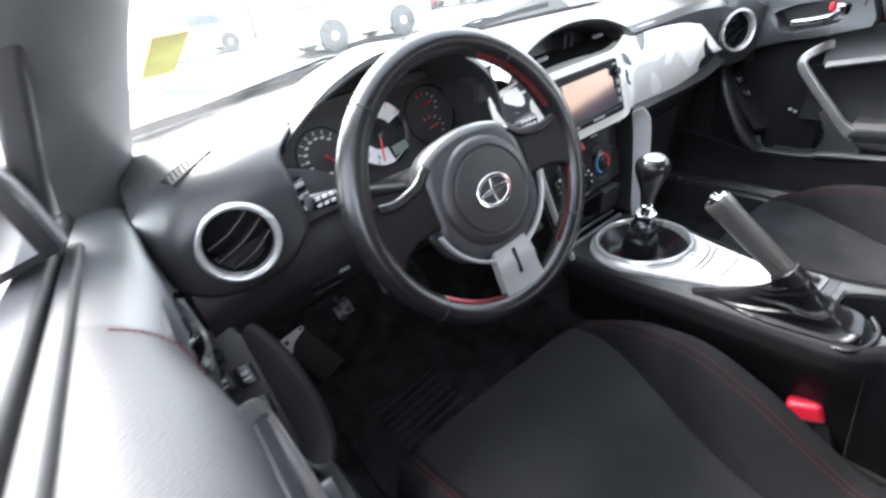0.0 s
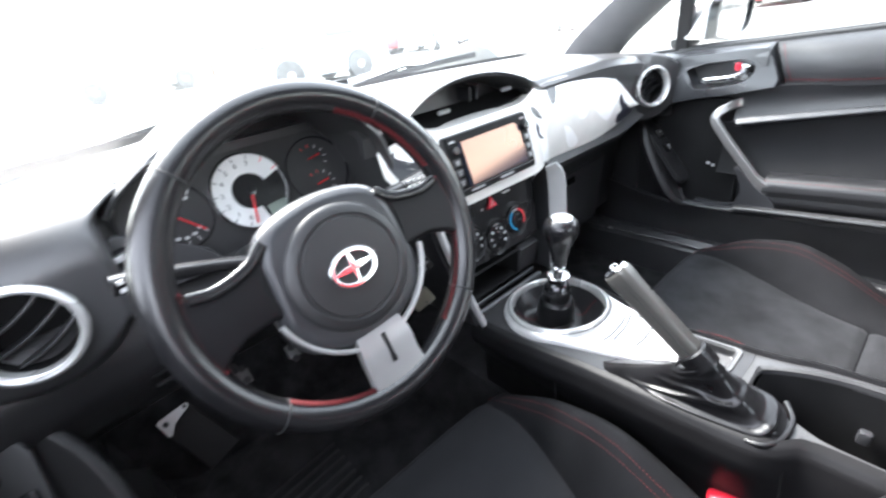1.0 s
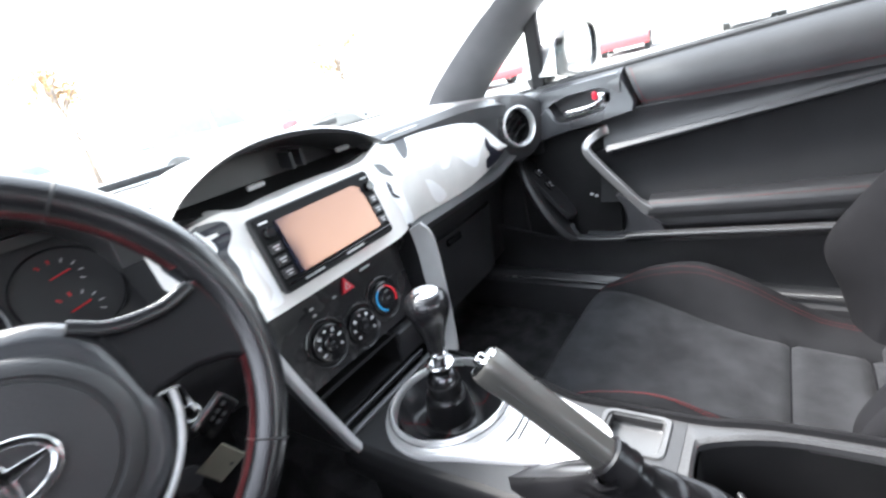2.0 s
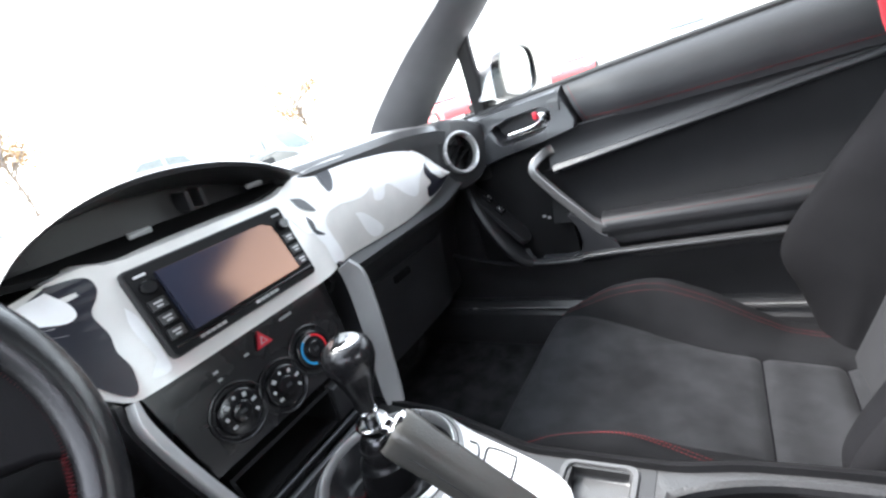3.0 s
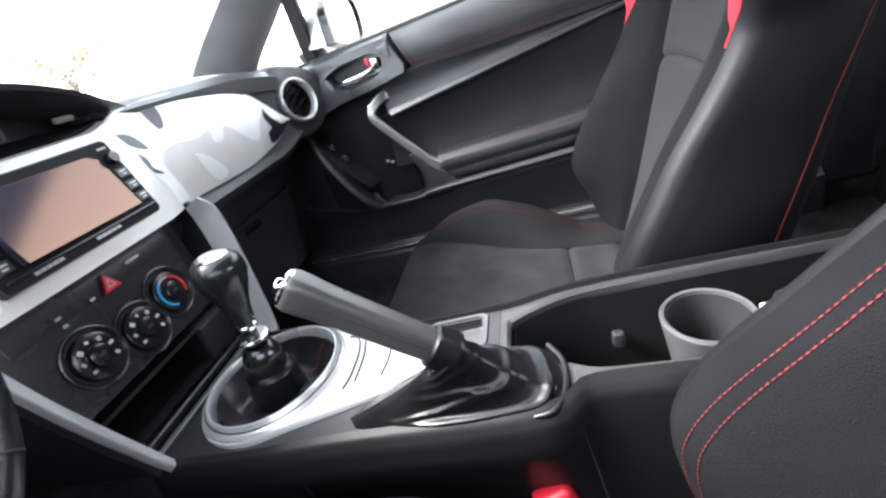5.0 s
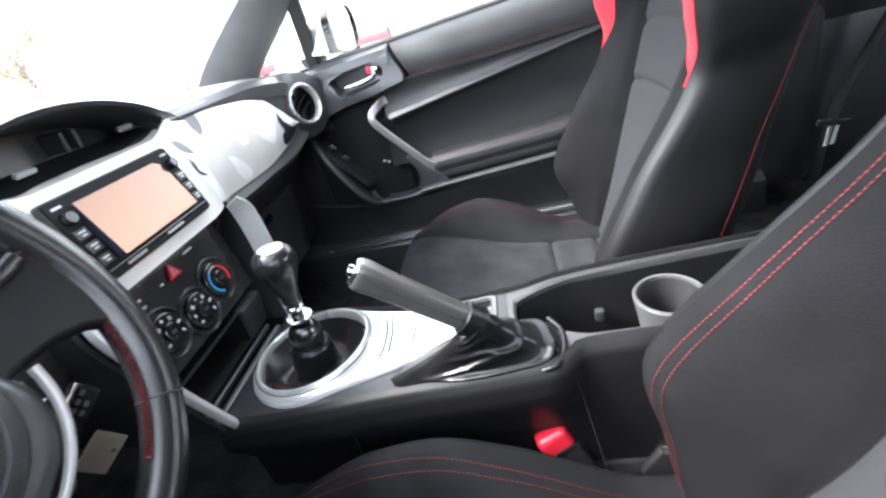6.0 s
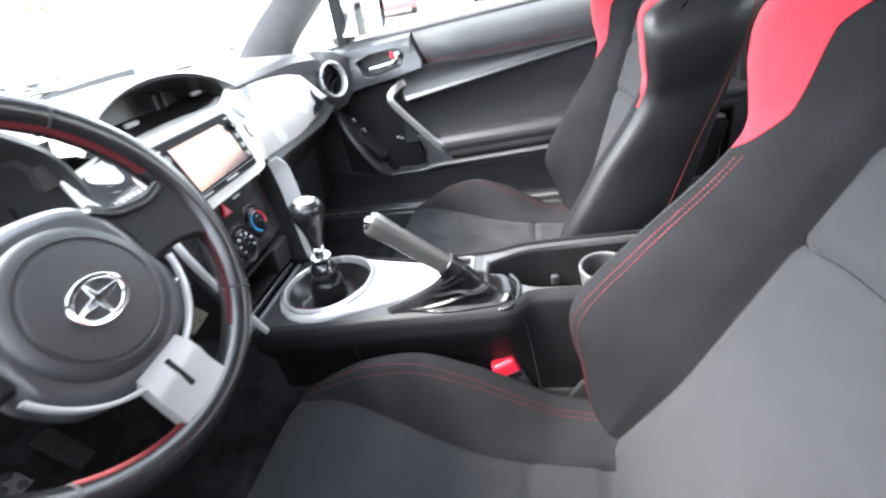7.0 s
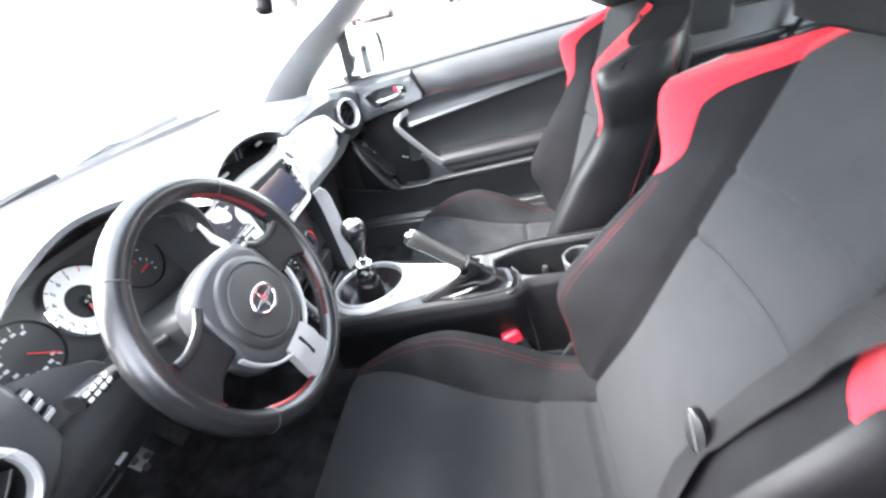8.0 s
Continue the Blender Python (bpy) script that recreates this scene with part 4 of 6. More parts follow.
# hood over the centre display
top_arc = smooth_path([(-0.185, 0.805, 0), (-0.15, 0.834, 0), (-0.095, 0.856, 0), (-0.03, 0.864, 0), (0.04, 0.858, 0), (0.10, 0.841, 0), (0.145, 0.818, 0), (0.160, 0.808, 0)], 36)
rings = []
for i, p in enumerate(top_arc):
    t = i / 36
    h = math.sin(math.pi * t)
    rings.append([Vector((p.x * k, y, p.y + dz)) for k, y, dz in ((0.9, 0.42, -0.035 * h - 0.004), (0.97, 0.30, -0.008 * h), (1, 0.20, 0.002), (1, 0.145, 0.001), (1.0, 0.137, -0.003), (0.995, 0.14, -0.008 * h - 0.001), (0.985, 0.17, -0.012 * h - 0.001), (0.93, 0.235, -0.016 * h - 0.002))])
part("display_hood", loft(rings, wrap=False), PLASTIC, dash)
part("display_recess", grid(lambda u, v: Vector((-0.18 + 0.34 * u, 0.168 + 0.067 * v, 0.788 + 0.022 * math.sin(math.pi * u) * v + (0.018 - 0.018 * math.sin(math.pi * u)))), 24, 6, thick=0.006), DARK, dash)
clock = part("clock_window", grid(lambda u, v: Vector((-0.165 + 0.31 * u, 0.225 + 0.006 * v, 0.800 + v * 0.058 * math.sin(math.pi * (0.08 + 0.84 * u)))), 24, 4, thick=0.004), DECKBLACK, dash)
for x in (0.026, 0.045):
    part("display_bar", box(0.006, 0.030, 0.024, pose(x, 0.212, 0.822, 5), 0.001), GREYPLASTIC, clock)
# two small pale blocks in the recess of the display
for x, z in ((-0.044, 0.806), (0.116, 0.814)):
    part("pale_block", box(0.026, 0.006, 0.0065, pose(x, 0.192, z, 30), 0.0015), PALEWHITE, dash)


# wide trim panel, wrapped
def trim_edge(x):
    top = lerp([(-0.205, 0.783), (-0.12, 0.797), (-0.09, 0.789), (0.1, 0.790), (0.16, 0.806), (0.25, 0.812), (0.36, 0.802), (0.45, 0.782), (0.52, 0.745), (0.556, 0.705)], x)
    low = lerp([(-0.205, 0.745), (-0.17, 0.69), (-0.14, 0.664), (0.14, 0.662), (0.36, 0.656), (0.45, 0.664), (0.52, 0.678), (0.556, 0.695)], x)
    return top, low


def trim(x, w):
    top, low = trim_edge(x)
    z = low + (top - low) * w
    yy = 0.158 - 0.016 * math.sin(math.pi * w) + 0.012 * w
    if x < 0.1:
        y = 0.128 + (z - 0.69) * 0.24
    else:
        k = sstep(0.1, 0.22, x)
        y = (0.128 + (z - 0.69) * 0.24) * (1 - k) + yy * k
    if x < -0.11:
        y += 0.5 * (-0.11 - x) ** 1.5
    return Vector((x, y, z))


part("trim_panel", grid(lambda u, v: trim(0.102 + 0.454 * u, v), 40, 12, thick=0.006), CAMO, dash, "grey wrap with white and black lobes")
part("trim_panel", grid(lambda u, v: trim(-0.205 + 0.104 * u, v), 14, 12, thick=0.006), CAMO, dash, "grey wrap with white and black lobes")
part("trim_panel", grid(lambda u, v: trim(-0.101 + 0.203 * u, v), 12, 12, thick=0.006, keep=lambda u, v: v > 0.87 or v < 0.13), CAMO, dash, "plain grey wrap round the radio")
part("trim_panel", grid(lambda u, v: trim(-0.150 + 0.285 * u, 0.998) + Vector((0, 0.034 * v, 0.005 * math.sin(math.pi / 2 * v) - 0.002 * v)), 18, 6, thick=0.004), CAMO, dash, "grey wrap rolled back below the display hood")


def lobe(material, rise, pts):
    """A rounded patch of printed wrap: (x, height 0..1) control points, laid on the trim."""
    ring = [Vector((p.x, p.y)) for p in smooth_path([(x, w, 0) for x, w in pts] + [(*pts[0], 0)], 8 * len(pts))[:-1]]
    n = len(ring)
    x0, x1 = min(p.x for p in ring), max(p.x for p in ring)
    w0, w1 = min(p.y for p in ring), max(p.y for p in ring)
    inner = [Vector((x0 + (x1 - x0) * i / 14 + 1e-4, w0 + (w1 - w0) * j / 10 + 1e-4)) for i in range(1, 14) for j in range(1, 10)]
    vs, es, fs = delaunay_2d_cdt(ring + inner, [(i, (i + 1) % n) for i in range(n)], [list(range(n))], 1, 1e-5)[:3]
    bm = bmesh.new()
    bv = []
    for p in vs:
        x, w = max(-0.203, min(0.554, p.x)), max(0.012, min(0.988, p.y))
        bv.append(bm.verts.new(trim(x, w) + Vector((0, -rise, rise * 0.2))))
    for f in fs:
        try:
            bm.faces.new([bv[i] for i in f])
        except ValueError:
            pass
    bmesh.ops.recalc_face_normals(bm, faces=bm.faces)
    part("wrap_patch", bm, material, dash, "white wrap" if material is CAMOWHITE else "black wrap")


lobe(CAMOWHITE, 0.0006, [(0.24, 0.95), (0.32, 0.97), (0.42, 0.97), (0.485, 0.96), (0.49, 0.80), (0.44, 0.48), (0.418, 0.25), (0.385, 0.33), (0.34, 0.56), (0.316, 0.42), (0.293, 0.44), (0.298, 0.60), (0.265, 0.52), (0.205, 0.58), (0.195, 0.75)])
lobe(CAMOWHITE, 0.0008, [(0.235, 0.85), (0.222, 0.58), (0.185, 0.54), (0.169, 0.46), (0.172, 0.30), (0.184, 0.04), (0.152, 0.06), (0.147, 0.26), (0.137, 0.46), (0.137, 0.66), (0.162, 0.61), (0.19, 0.70)])
lobe(CAMOWHITE, 0.0006, [(0.112, 0.93), (0.131, 0.84), (0.138, 0.69), (0.142, 0.50), (0.131, 0.48), (0.121, 0.58), (0.114, 0.74)])
lobe(CAMOWHITE, 0.0006, [(0.237, 0.40), (0.258, 0.35), (0.296, 0.13), (0.292, 0.05), (0.270, 0.05), (0.252, 0.17)])
lobe(CAMOBLACK, 0.0010, [(0.202, 0.92), (0.230, 0.92), (0.223, 0.77), (0.207, 0.70), (0.202, 0.78)])
lobe(CAMOBLACK, 0.0010, [(0.131, 0.87), (0.151, 0.78), (0.163, 0.62), (0.148, 0.67), (0.136, 0.76)])
lobe(CAMOBLACK, 0.0010, [(0.139, 0.65), (0.147, 0.55), (0.146, 0.46), (0.158, 0.37), (0.142, 0.42), (0.137, 0.53)])
lobe(CAMOBLACK, 0.0010, [(0.477, 0.74), (0.480, 0.56), (0.512, 0.32), (0.545, 0.3), (0.545, 0.06), (0.468, 0.05), (0.455, 0.25), (0.472, 0.32), (0.460, 0.52)])
lobe(CAMOWHITE, 0.0014, [(0.494, 0.82), (0.510, 0.76), (0.518, 0.42), (0.500, 0.42), (0.480, 0.55)])
lobe(CAMOBLACK, 0.0008, [(-0.150, 0.985), (-0.122, 0.93), (-0.118, 0.84), (-0.123, 0.77), (-0.133, 0.68), (-0.131, 0.51), (-0.134, 0.38), (-0.132, 0.22), (-0.141, 0.05), (-0.165, 0.15), (-0.192, 0.42), (-0.197, 0.70), (-0.18, 0.9)])
lobe(CAMOWHITE, 0.0012, [(-0.152, 0.95), (-0.147, 0.88), (-0.142, 0.80), (-0.143, 0.72), (-0.156, 0.70), (-0.180, 0.78), (-0.176, 0.93)])
lobe(CAMOWHITE, 0.0008, [(-0.109, 0.64), (-0.104, 0.55), (-0.103, 0.40), (-0.103, 0.20), (-0.106, 0.08), (-0.123, 0.09), (-0.115, 0.17), (-0.111, 0.24), (-0.114, 0.48)])

# ---- car radio ----
stack = axes((0, 0.1365, 0.729), (1, 0, 0), (0, 0.2334, 0.9724))
radio = thing("car_radio", stack, "black touch screen car radio with side buttons", "car radio")
part("body", prism(rect(0.200, 0.101, 0.005), 0.06, stack @ pose(0, 0, -0.052), 0.002), HARD, radio)
part("frame", prism(rect(0.196, 0.097, 0.004), 0.0035, stack @ pose(0, 0, 0.008), 0.0015), DARK, radio)
part("screen", box(0.149, 0.071, 0.010, stack @ pose(0.0, 0.0015, 0.0128, -5, 3), 0.0006), SCREEN, radio, "dark glass with a warm sheen")
part("lower_lip", box(0.19, 0.004, 0.003, stack @ pose(0, -0.0395, 0.0125), 0.001), GLOSS, radio)
for x, w in ((-0.055, 0.032), (0.018, 0.034)):
    for k in range(5):
        part("word_bar", box(w / 6, 0.0032, 0.0008, stack @ pose(x + (k - 2) * w / 5, -0.0435, 0.0122), 0), WHITEINK, radio)
for s in (-1, 1):
    kn = part("knob", lathe([(0.0075, 0.010), (0.0075, 0.019), (0.006, 0.021), (0, 0.021)], 20, stack @ pose(0.0865 * s, 0.026, 0)), GLOSS, radio)
    part("word_bar", box(0.012, 0.0025, 0.0006, stack @ pose(0.0865 * s, 0.040, 0.0122), 0), WHITEINK, radio)
    for k in range(3):
        b = part("button", box(0.017, 0.0115, 0.004, stack @ pose(0.0865 * s, 0.007 - 0.0165 * k, 0.0125), 0.001), HARD, radio)
        for j in range(2):
            part("word_bar", box(0.009 - 0.003 * j, 0.002, 0.0006, stack @ pose(0.0865 * s, 0.009 - 0.0165 * k - 0.004 * j, 0.0148), 0), WHITEINK, b)

# ---- heater panel ----
hv = axes((0, 0.148, 0.607), (1, 0, 0), (0, 0.20, 0.98))
heater = thing("heater_panel", hv, "black heater control panel with three round knobs", "heater panel")
part("face", prism([(-0.135, 0.058), (0.135, 0.058), (0.118, -0.075), (-0.118, -0.075)], 0.04, hv @ pose(0, 0, -0.036), 0.003), PANELBLACK, heater)
part("button_strip", box(0.235, 0.026, 0.008, hv @ pose(0, 0.030, 0.0005), 0.003), PANELBLACK, heater)
hz = part("hazard_button", prism([(-0.012, -0.009), (0.012, -0.009), (0.0, 0.012)], 0.004, hv @ pose(0.004, 0.027, 0.006), 0.001), REDPLASTIC, heater, "red triangular warning button")
part("mark", prism([(-0.0055, -0.0045), (0.0055, -0.0045), (0.0, 0.0055)], 0.0008, hv @ pose(0.004, 0.0265, 0.0099)), WHITEINK, hz)
part("mark", prism([(-0.0032, -0.003), (0.0032, -0.003), (0.0, 0.0032)], 0.0008, hv @ pose(0.004, 0.0263, 0.0104)), REDPLASTIC, hz)
for x, y, w in ((-0.022, 0.022, 0.006), (-0.062, 0.026, 0.006), (-0.062, 0.016, 0.005), (0.048, 0.034, 0.02)):
    part("lamp_bar", box(w, 0.003, 0.001, hv @ pose(x, y, 0.0075), 0), WHITEINK, heater)
for i, (x, y) in enumerate(((-0.062, -0.028), (-0.001, -0.040), (0.058, -0.026))):
    at = hv @ pose(x, y, 0)
    kn = part("knob", lathe([(0.0275, 0.0), (0.0270, 0.007), (0.0262, 0.0095), (0.0240, 0.0108), (0.0130, 0.0112), (0.0120, 0.0150), (0.0100, 0.0160), (0.0, 0.0160)], 40, at), GLOSS, heater)
    part("knob_well", lathe([(0.0365, 0.002), (0.0355, 0.0068), (0.0335, 0.0072), (0.0300, 0.0042)], 44, at, cap=False), PANELBLACK, heater)
    if i < 2:
        for k in range(7):
            a = radians(215 - 41 * k)
            part("dial_mark", box(0.0052 - 0.0014 * (k % 2), 0.0036 + 0.0012 * (k % 3), 0.0006, at @ pose(0.0185 * math.cos(a), 0.0185 * math.sin(a), 0.0115, 0, 0, 20 * k), 0.001), WHITEINK, kn)
    else:
        arc = lambda a0, a1: sweep([at @ Vector((0.0195 * math.cos(radians(a0 + (a1 - a0) * k / 14)), 0.0195 * math.sin(radians(a0 + (a1 - a0) * k / 14)), 0.0115)) for k in range(15)], rect(0.003, 0.001, 0.0003), up=at.to_3x3() @ Vector((0, 0, 1)))
        part("cold_mark", arc(120, 250), BLUEINK, kn)
        part("hot_mark", arc(75, -35), REDINK, kn)
        for k in range(4):
            a = radians(118 - 13 * k)
            part("dial_mark", box(0.003, 0.003, 0.0006, at @ pose(0.0195 * math.cos(a), 0.0195 * math.sin(a), 0.0115), 0), WHITEINK, kn)
    part("knob_mark", box(0.008, 0.004, 0.0006, at @ pose(0, 0, 0.0162), 0.001), GREYPLASTIC, kn)
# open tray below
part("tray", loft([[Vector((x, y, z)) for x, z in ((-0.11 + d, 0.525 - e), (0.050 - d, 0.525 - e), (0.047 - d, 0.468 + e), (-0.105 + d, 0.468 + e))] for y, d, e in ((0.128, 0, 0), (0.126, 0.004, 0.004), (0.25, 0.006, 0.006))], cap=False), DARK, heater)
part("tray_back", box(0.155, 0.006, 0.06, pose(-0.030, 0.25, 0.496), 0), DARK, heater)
for y, z, w, mt in ((0.122, 0.462, 0.006, GREYPLASTIC), (0.104, 0.458, 0.009, PALE)):
    part("tray_lip", box(0.200, w, 0.010, pose(-0.012, y, z, 12), 0.003), mt, heater)
sb = part("switch_panel", box(0.058, 0.02, 0.058, pose(0.078, 0.134, 0.496, 10), 0.004), HARD, heater)
for x in (0.0665, 0.0745):
    part("switch_mark", box(0.0045, 0.001, 0.009, pose(x, 0.1235, 0.504, 10, 0, 0) @ pose(0, 0, 0, 0, 25, 0), 0), WHITEINK, sb)

for s in (-1, 1):
    st = thing("stack_strut", (0.13 * s, 0.1, 0.46), "satin silver strut at the edge of the centre stack", "trim strut", "centre stack struts")
    out = smooth_path([(0.150, 0.118, 0.668), (0.153, 0.108, 0.64), (0.140, 0.096, 0.57), (0.118, 0.082, 0.485), (0.110, 0.076, 0.456)], 20)
    # same silver on both sides, the right bar darkened for its shaded look
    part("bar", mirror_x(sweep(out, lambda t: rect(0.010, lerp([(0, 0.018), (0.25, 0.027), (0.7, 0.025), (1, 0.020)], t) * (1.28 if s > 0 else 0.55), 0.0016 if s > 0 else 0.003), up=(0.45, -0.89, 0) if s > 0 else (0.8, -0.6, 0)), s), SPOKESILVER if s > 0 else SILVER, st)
    part("side_wall", mirror_x(grid(lambda u, v: out[int(u * 20)] + Vector((0.004 + 0.012 * v, 0.012 + 0.20 * v, 0)), 20, 5, thick=0.006), s), HARD, st)


# ---- centre console ----
console = thing("centre_console", (0, -0.3, 0.2), "black plastic centre console with silver shifter plate", "console")


def con_left(y):
    return lerp([(-0.85, -0.085), (-0.42, -0.078), (-0.365, -0.08), (-0.34, -0.102), (-0.30, -0.107), (-0.14, -0.106), (0.0, -0.112), (0.08, -0.113)], y)


def con_right(y):
    return lerp([(-0.85, 0.088), (-0.45, 0.08), (-0.36, 0.072), (-0.29, 0.062), (-0.17, 0.062), (-0.10, 0.08), (0.0, 0.106), (0.08, 0.113)], y)


def con_top(y):
    return lerp([(-0.85, 0.50), (-0.45, 0.49), (-0.36, 0.488), (-0.30, 0.482), (-0.15, 0.470), (0.0, 0.459), (0.09, 0.455)], y)


def flank(side):
    def f(u, v):
        y = 0.10 - 0.95 * u
        e, z = (con_left(y), con_top(y)) if side < 0 else (con_right(y), con_top(y))
        pts = [(e - side * 0.010, z + 0.001), (e - side * 0.003, z - 0.002), (e + side * 0.002, z - 0.009), (e + side * 0.005, z - 0.030), (side * 0.088, 0.37), (side * 0.088, 0.17)]
        i = min(int(v * 5), 4)
        t = v * 5 - i
        return Vector((pts[i][0] + (pts[i + 1][0] - pts[i][0]) * t, y, pts[i][1] + (pts[i + 1][1] - pts[i][1]) * t))
    return grid(f, 60, 20, thick=0.006)


part("side_panel", flank(-1), FLANK, console)
part("side_panel", flank(1), FLANK, console)
part("panel_joint", sweep([(con_left(-0.075) + 0.012, -0.077, con_top(-0.075) + 0.0015), (con_left(-0.075) - 0.0005, -0.076, con_top(-0.075) - 0.004), (con_left(-0.075) - 0.006, -0.073, 0.43), (-0.128, -0.085, 0.33)], 0.0012), DARK, console)
part("panel_joint", sweep([(con_left(-0.352) - 0.003, -0.352, con_top(-0.352)), (con_left(-0.352) - 0.012, -0.36, 0.43), (-0.13, -0.375, 0.33)], 0.0012), DARK, console)

# deck: front part round the shifter, rear part with the open bin
BIN = smooth_path([(-0.034, -0.300, 0), (0.010, -0.297, 0), (0.030, -0.305, 0), (0.050, -0.36, 0), (0.058, -0.42, 0), (0.066, -0.56, 0), (0.066, -0.66, 0), (0.0, -0.675, 0), (-0.062, -0.66, 0), (-0.064, -0.56, 0), (-0.062, -0.42, 0), (-0.060, -0.375, 0), (-0.048, -0.350, 0), (-0.044, -0.325, 0), (-0.034, -0.300, 0)], 56)[:-1]


def deck_z(x, y):
    return con_top(y) + 0.001


def in_tray(u, v):
    y = 0.10 - 0.385 * v
    x = con_left(y) + 0.008 + (con_right(y) - con_left(y) - 0.016) * u
    return abs(x - 0.022) < 0.023 and abs(y + 0.235) < 0.029


part("deck", grid(lambda u, v: Vector((con_left(0.10 - 0.385 * v) + 0.008 + (con_right(0.10 - 0.385 * v) - con_left(0.10 - 0.385 * v) - 0.016) * u, 0.10 - 0.385 * v, deck_z(0, 0.10 - 0.385 * v))), 30, 60, thick=0.008, keep=lambda u, v: math.hypot(con_left(0.10 - 0.385 * v) + (con_right(0.10 - 0.385 * v) - con_left(0.10 - 0.385 * v)) * u, 0.10 - 0.385 * v) > 0.080 and not in_tray(u, v)), DECKBLACK, console)
rear_out = []
for p in BIN:
    y = -0.284 if p.y > -0.312 and p.x > -0.04 else max(-0.84, -0.3 + (p.y + 0.3) * 1.28)
    y = min(y, -0.284)
    rear_out.append(Vector((max(con_left(y) + 0.006, min(con_right(y) - 0.006, p.x * 1.9)), y, con_top(y))))
rim = [[q for q in rear_out], [Vector((p.x + (q.x - p.x) * 0.25, p.y + (q.y - p.y) * 0.25, con_top(p.y) + 0.003)) for p, q in zip(BIN, rear_out)], [Vector((p.x, p.y, con_top(p.y))) for p in BIN], [Vector((p.x * 0.98, p.y, con_top(p.y) - 0.008)) for p in BIN]]
part("bin_rim", loft(rim, cap=False), BINGREY, console, "grey bin surround")
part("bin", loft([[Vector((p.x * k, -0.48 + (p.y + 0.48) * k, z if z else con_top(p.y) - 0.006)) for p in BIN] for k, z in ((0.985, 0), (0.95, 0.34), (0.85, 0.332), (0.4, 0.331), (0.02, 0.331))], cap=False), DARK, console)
part("bin_clip", box(0.012, 0.014, 0.02, pose(0.045, -0.41, 0.425), 0.004), GREYPLASTIC, console)
part("small_tray", loft([[Vector((0.022 + x * k, -0.235 + y * k, con_top(-0.235 + y * k) + dz)) for x, y in rect(0.05, 0.062, 0.008)] for k, dz in ((1.20, 0.0015), (1.16, 0.0035), (1.02, 0.0035), (0.97, 0.0015), (0.92, -0.011), (0.84, -0.013), (0.2, -0.013), (0.02, -0.013))], cap=False), PALE, console)

# cup holder in the bin
cup = thing("cup_holder", (0.008, -0.49, 0.40), "grey plastic cup holder insert in the console bin", "cup holder")
cm = pose(0.008, -0.49, 0.386) @ Matrix.Diagonal((0.93, 0.93, 1, 1))
part("cup", lathe([(0.022, -0.053), (0.028, 0.0), (0.036, 0.03), (0.0455, 0.082), (0.0465, 0.088), (0.0445, 0.091), (0.0415, 0.090), (0.040, 0.08), (0.034, 0.012), (0.0, 0.010)], 40, cm), PALE, cup)
# dark sheet inside the cup: the shade of its bowl put into colour
part("inner_shade", lathe([(0.0395, 0.078), (0.0405, 0.086), (0.039, 0.087), (0.0335, 0.0125), (0.0, 0.0125)], 40, cm, cap=False), HARD, cup, "dark inner face that stands in for the cup's shade")
part("clip", box(0.02, 0.01, 0.012, pose(-0.008, -0.535, 0.482), 0.003), SATIN, cup)
part("clip", box(0.05, 0.05, 0.03, pose(0.0, -0.575, 0.47), 0.008), HARD, cup)

# silver plate round the shifter
plate = []
for i in range(64):
    a = 2 * math.pi * i / 64
    x, y = 0.096 * math.cos(a), 0.095 * math.sin(a)
    if y < -0.03:
        k = sstep(-0.03, -0.09, y)
        y2 = y - 0.125 * k * (1 - (abs(x) / 0.105) ** 2.2)
        x = x * (1 - (0.25 if x > 0 else 0.06) * k)
        y = y2
    plate.append((x, y))
PZ = lambda x, y: con_top(y) + 0.004


def plate_ring(k, dz):
    return [Vector((x * k, y * k, PZ(x, y * k) + dz)) for x, y in plate]


hole = [Vector((0.066 * math.cos(2 * math.pi * i / 64), 0.066 * math.sin(2 * math.pi * i / 64), 0)) for i in range(64)]
part("shifter_plate", loft([plate_ring(1.0, -0.004), plate_ring(1.0, 0.001), plate_ring(0.975, 0.004), [Vector((h.x * 1.34, h.y * 1.34, PZ(0, h.y) + 0.005)) for h in hole], [Vector((h.x * 1.33, h.y * 1.33, PZ(0, h.y) + 0.003)) for h in hole]], cap=False), SATIN, console, "bright silver shifter plate")
part("shifter_ring", loft([[Vector((h.x * k, h.y * k, PZ(0, h.y) + dz)) for h in hole] for k, dz in ((1.43, -0.002), (1.425, 0.003), (1.40, 0.0062), (1.345, 0.0085), (1.30, 0.0105), (1.285, 0.0135), (1.265, 0.0150), (1.24, 0.0150), (1.222, 0.0130), (1.212, 0.008), (1.20, -0.004), (1.17, -0.020))], cap=False), RINGSILVER, console, "raised bright ring")
part("ring_groove", sweep([Vector((h.x * 1.322, h.y * 1.322, PZ(0, h.y) + 0.0094)) for h in hole], 0.0009, closed=True), HARD, console)
for pts in ([(0.052, -0.086), (0.046, -0.100), (0.020, -0.110), (-0.020, -0.113), (-0.040, -0.110)], [(-0.032, -0.122), (0.010, -0.120), (0.040, -0.113), (0.046, -0.118), (0.040, -0.146), (0.034, -0.152), (0.0, -0.156), (-0.030, -0.154)]):
    part("plate_groove", sweep(smooth_path([(x, y, PZ(0, y) + 0.0043) for x, y in pts], 30), 0.0013), HARD, console)

# ---- gear lever ----
lever = thing("gear_lever", (0, 0, 0.44), "black gear lever with leather boot and chrome collar", "gear lever")
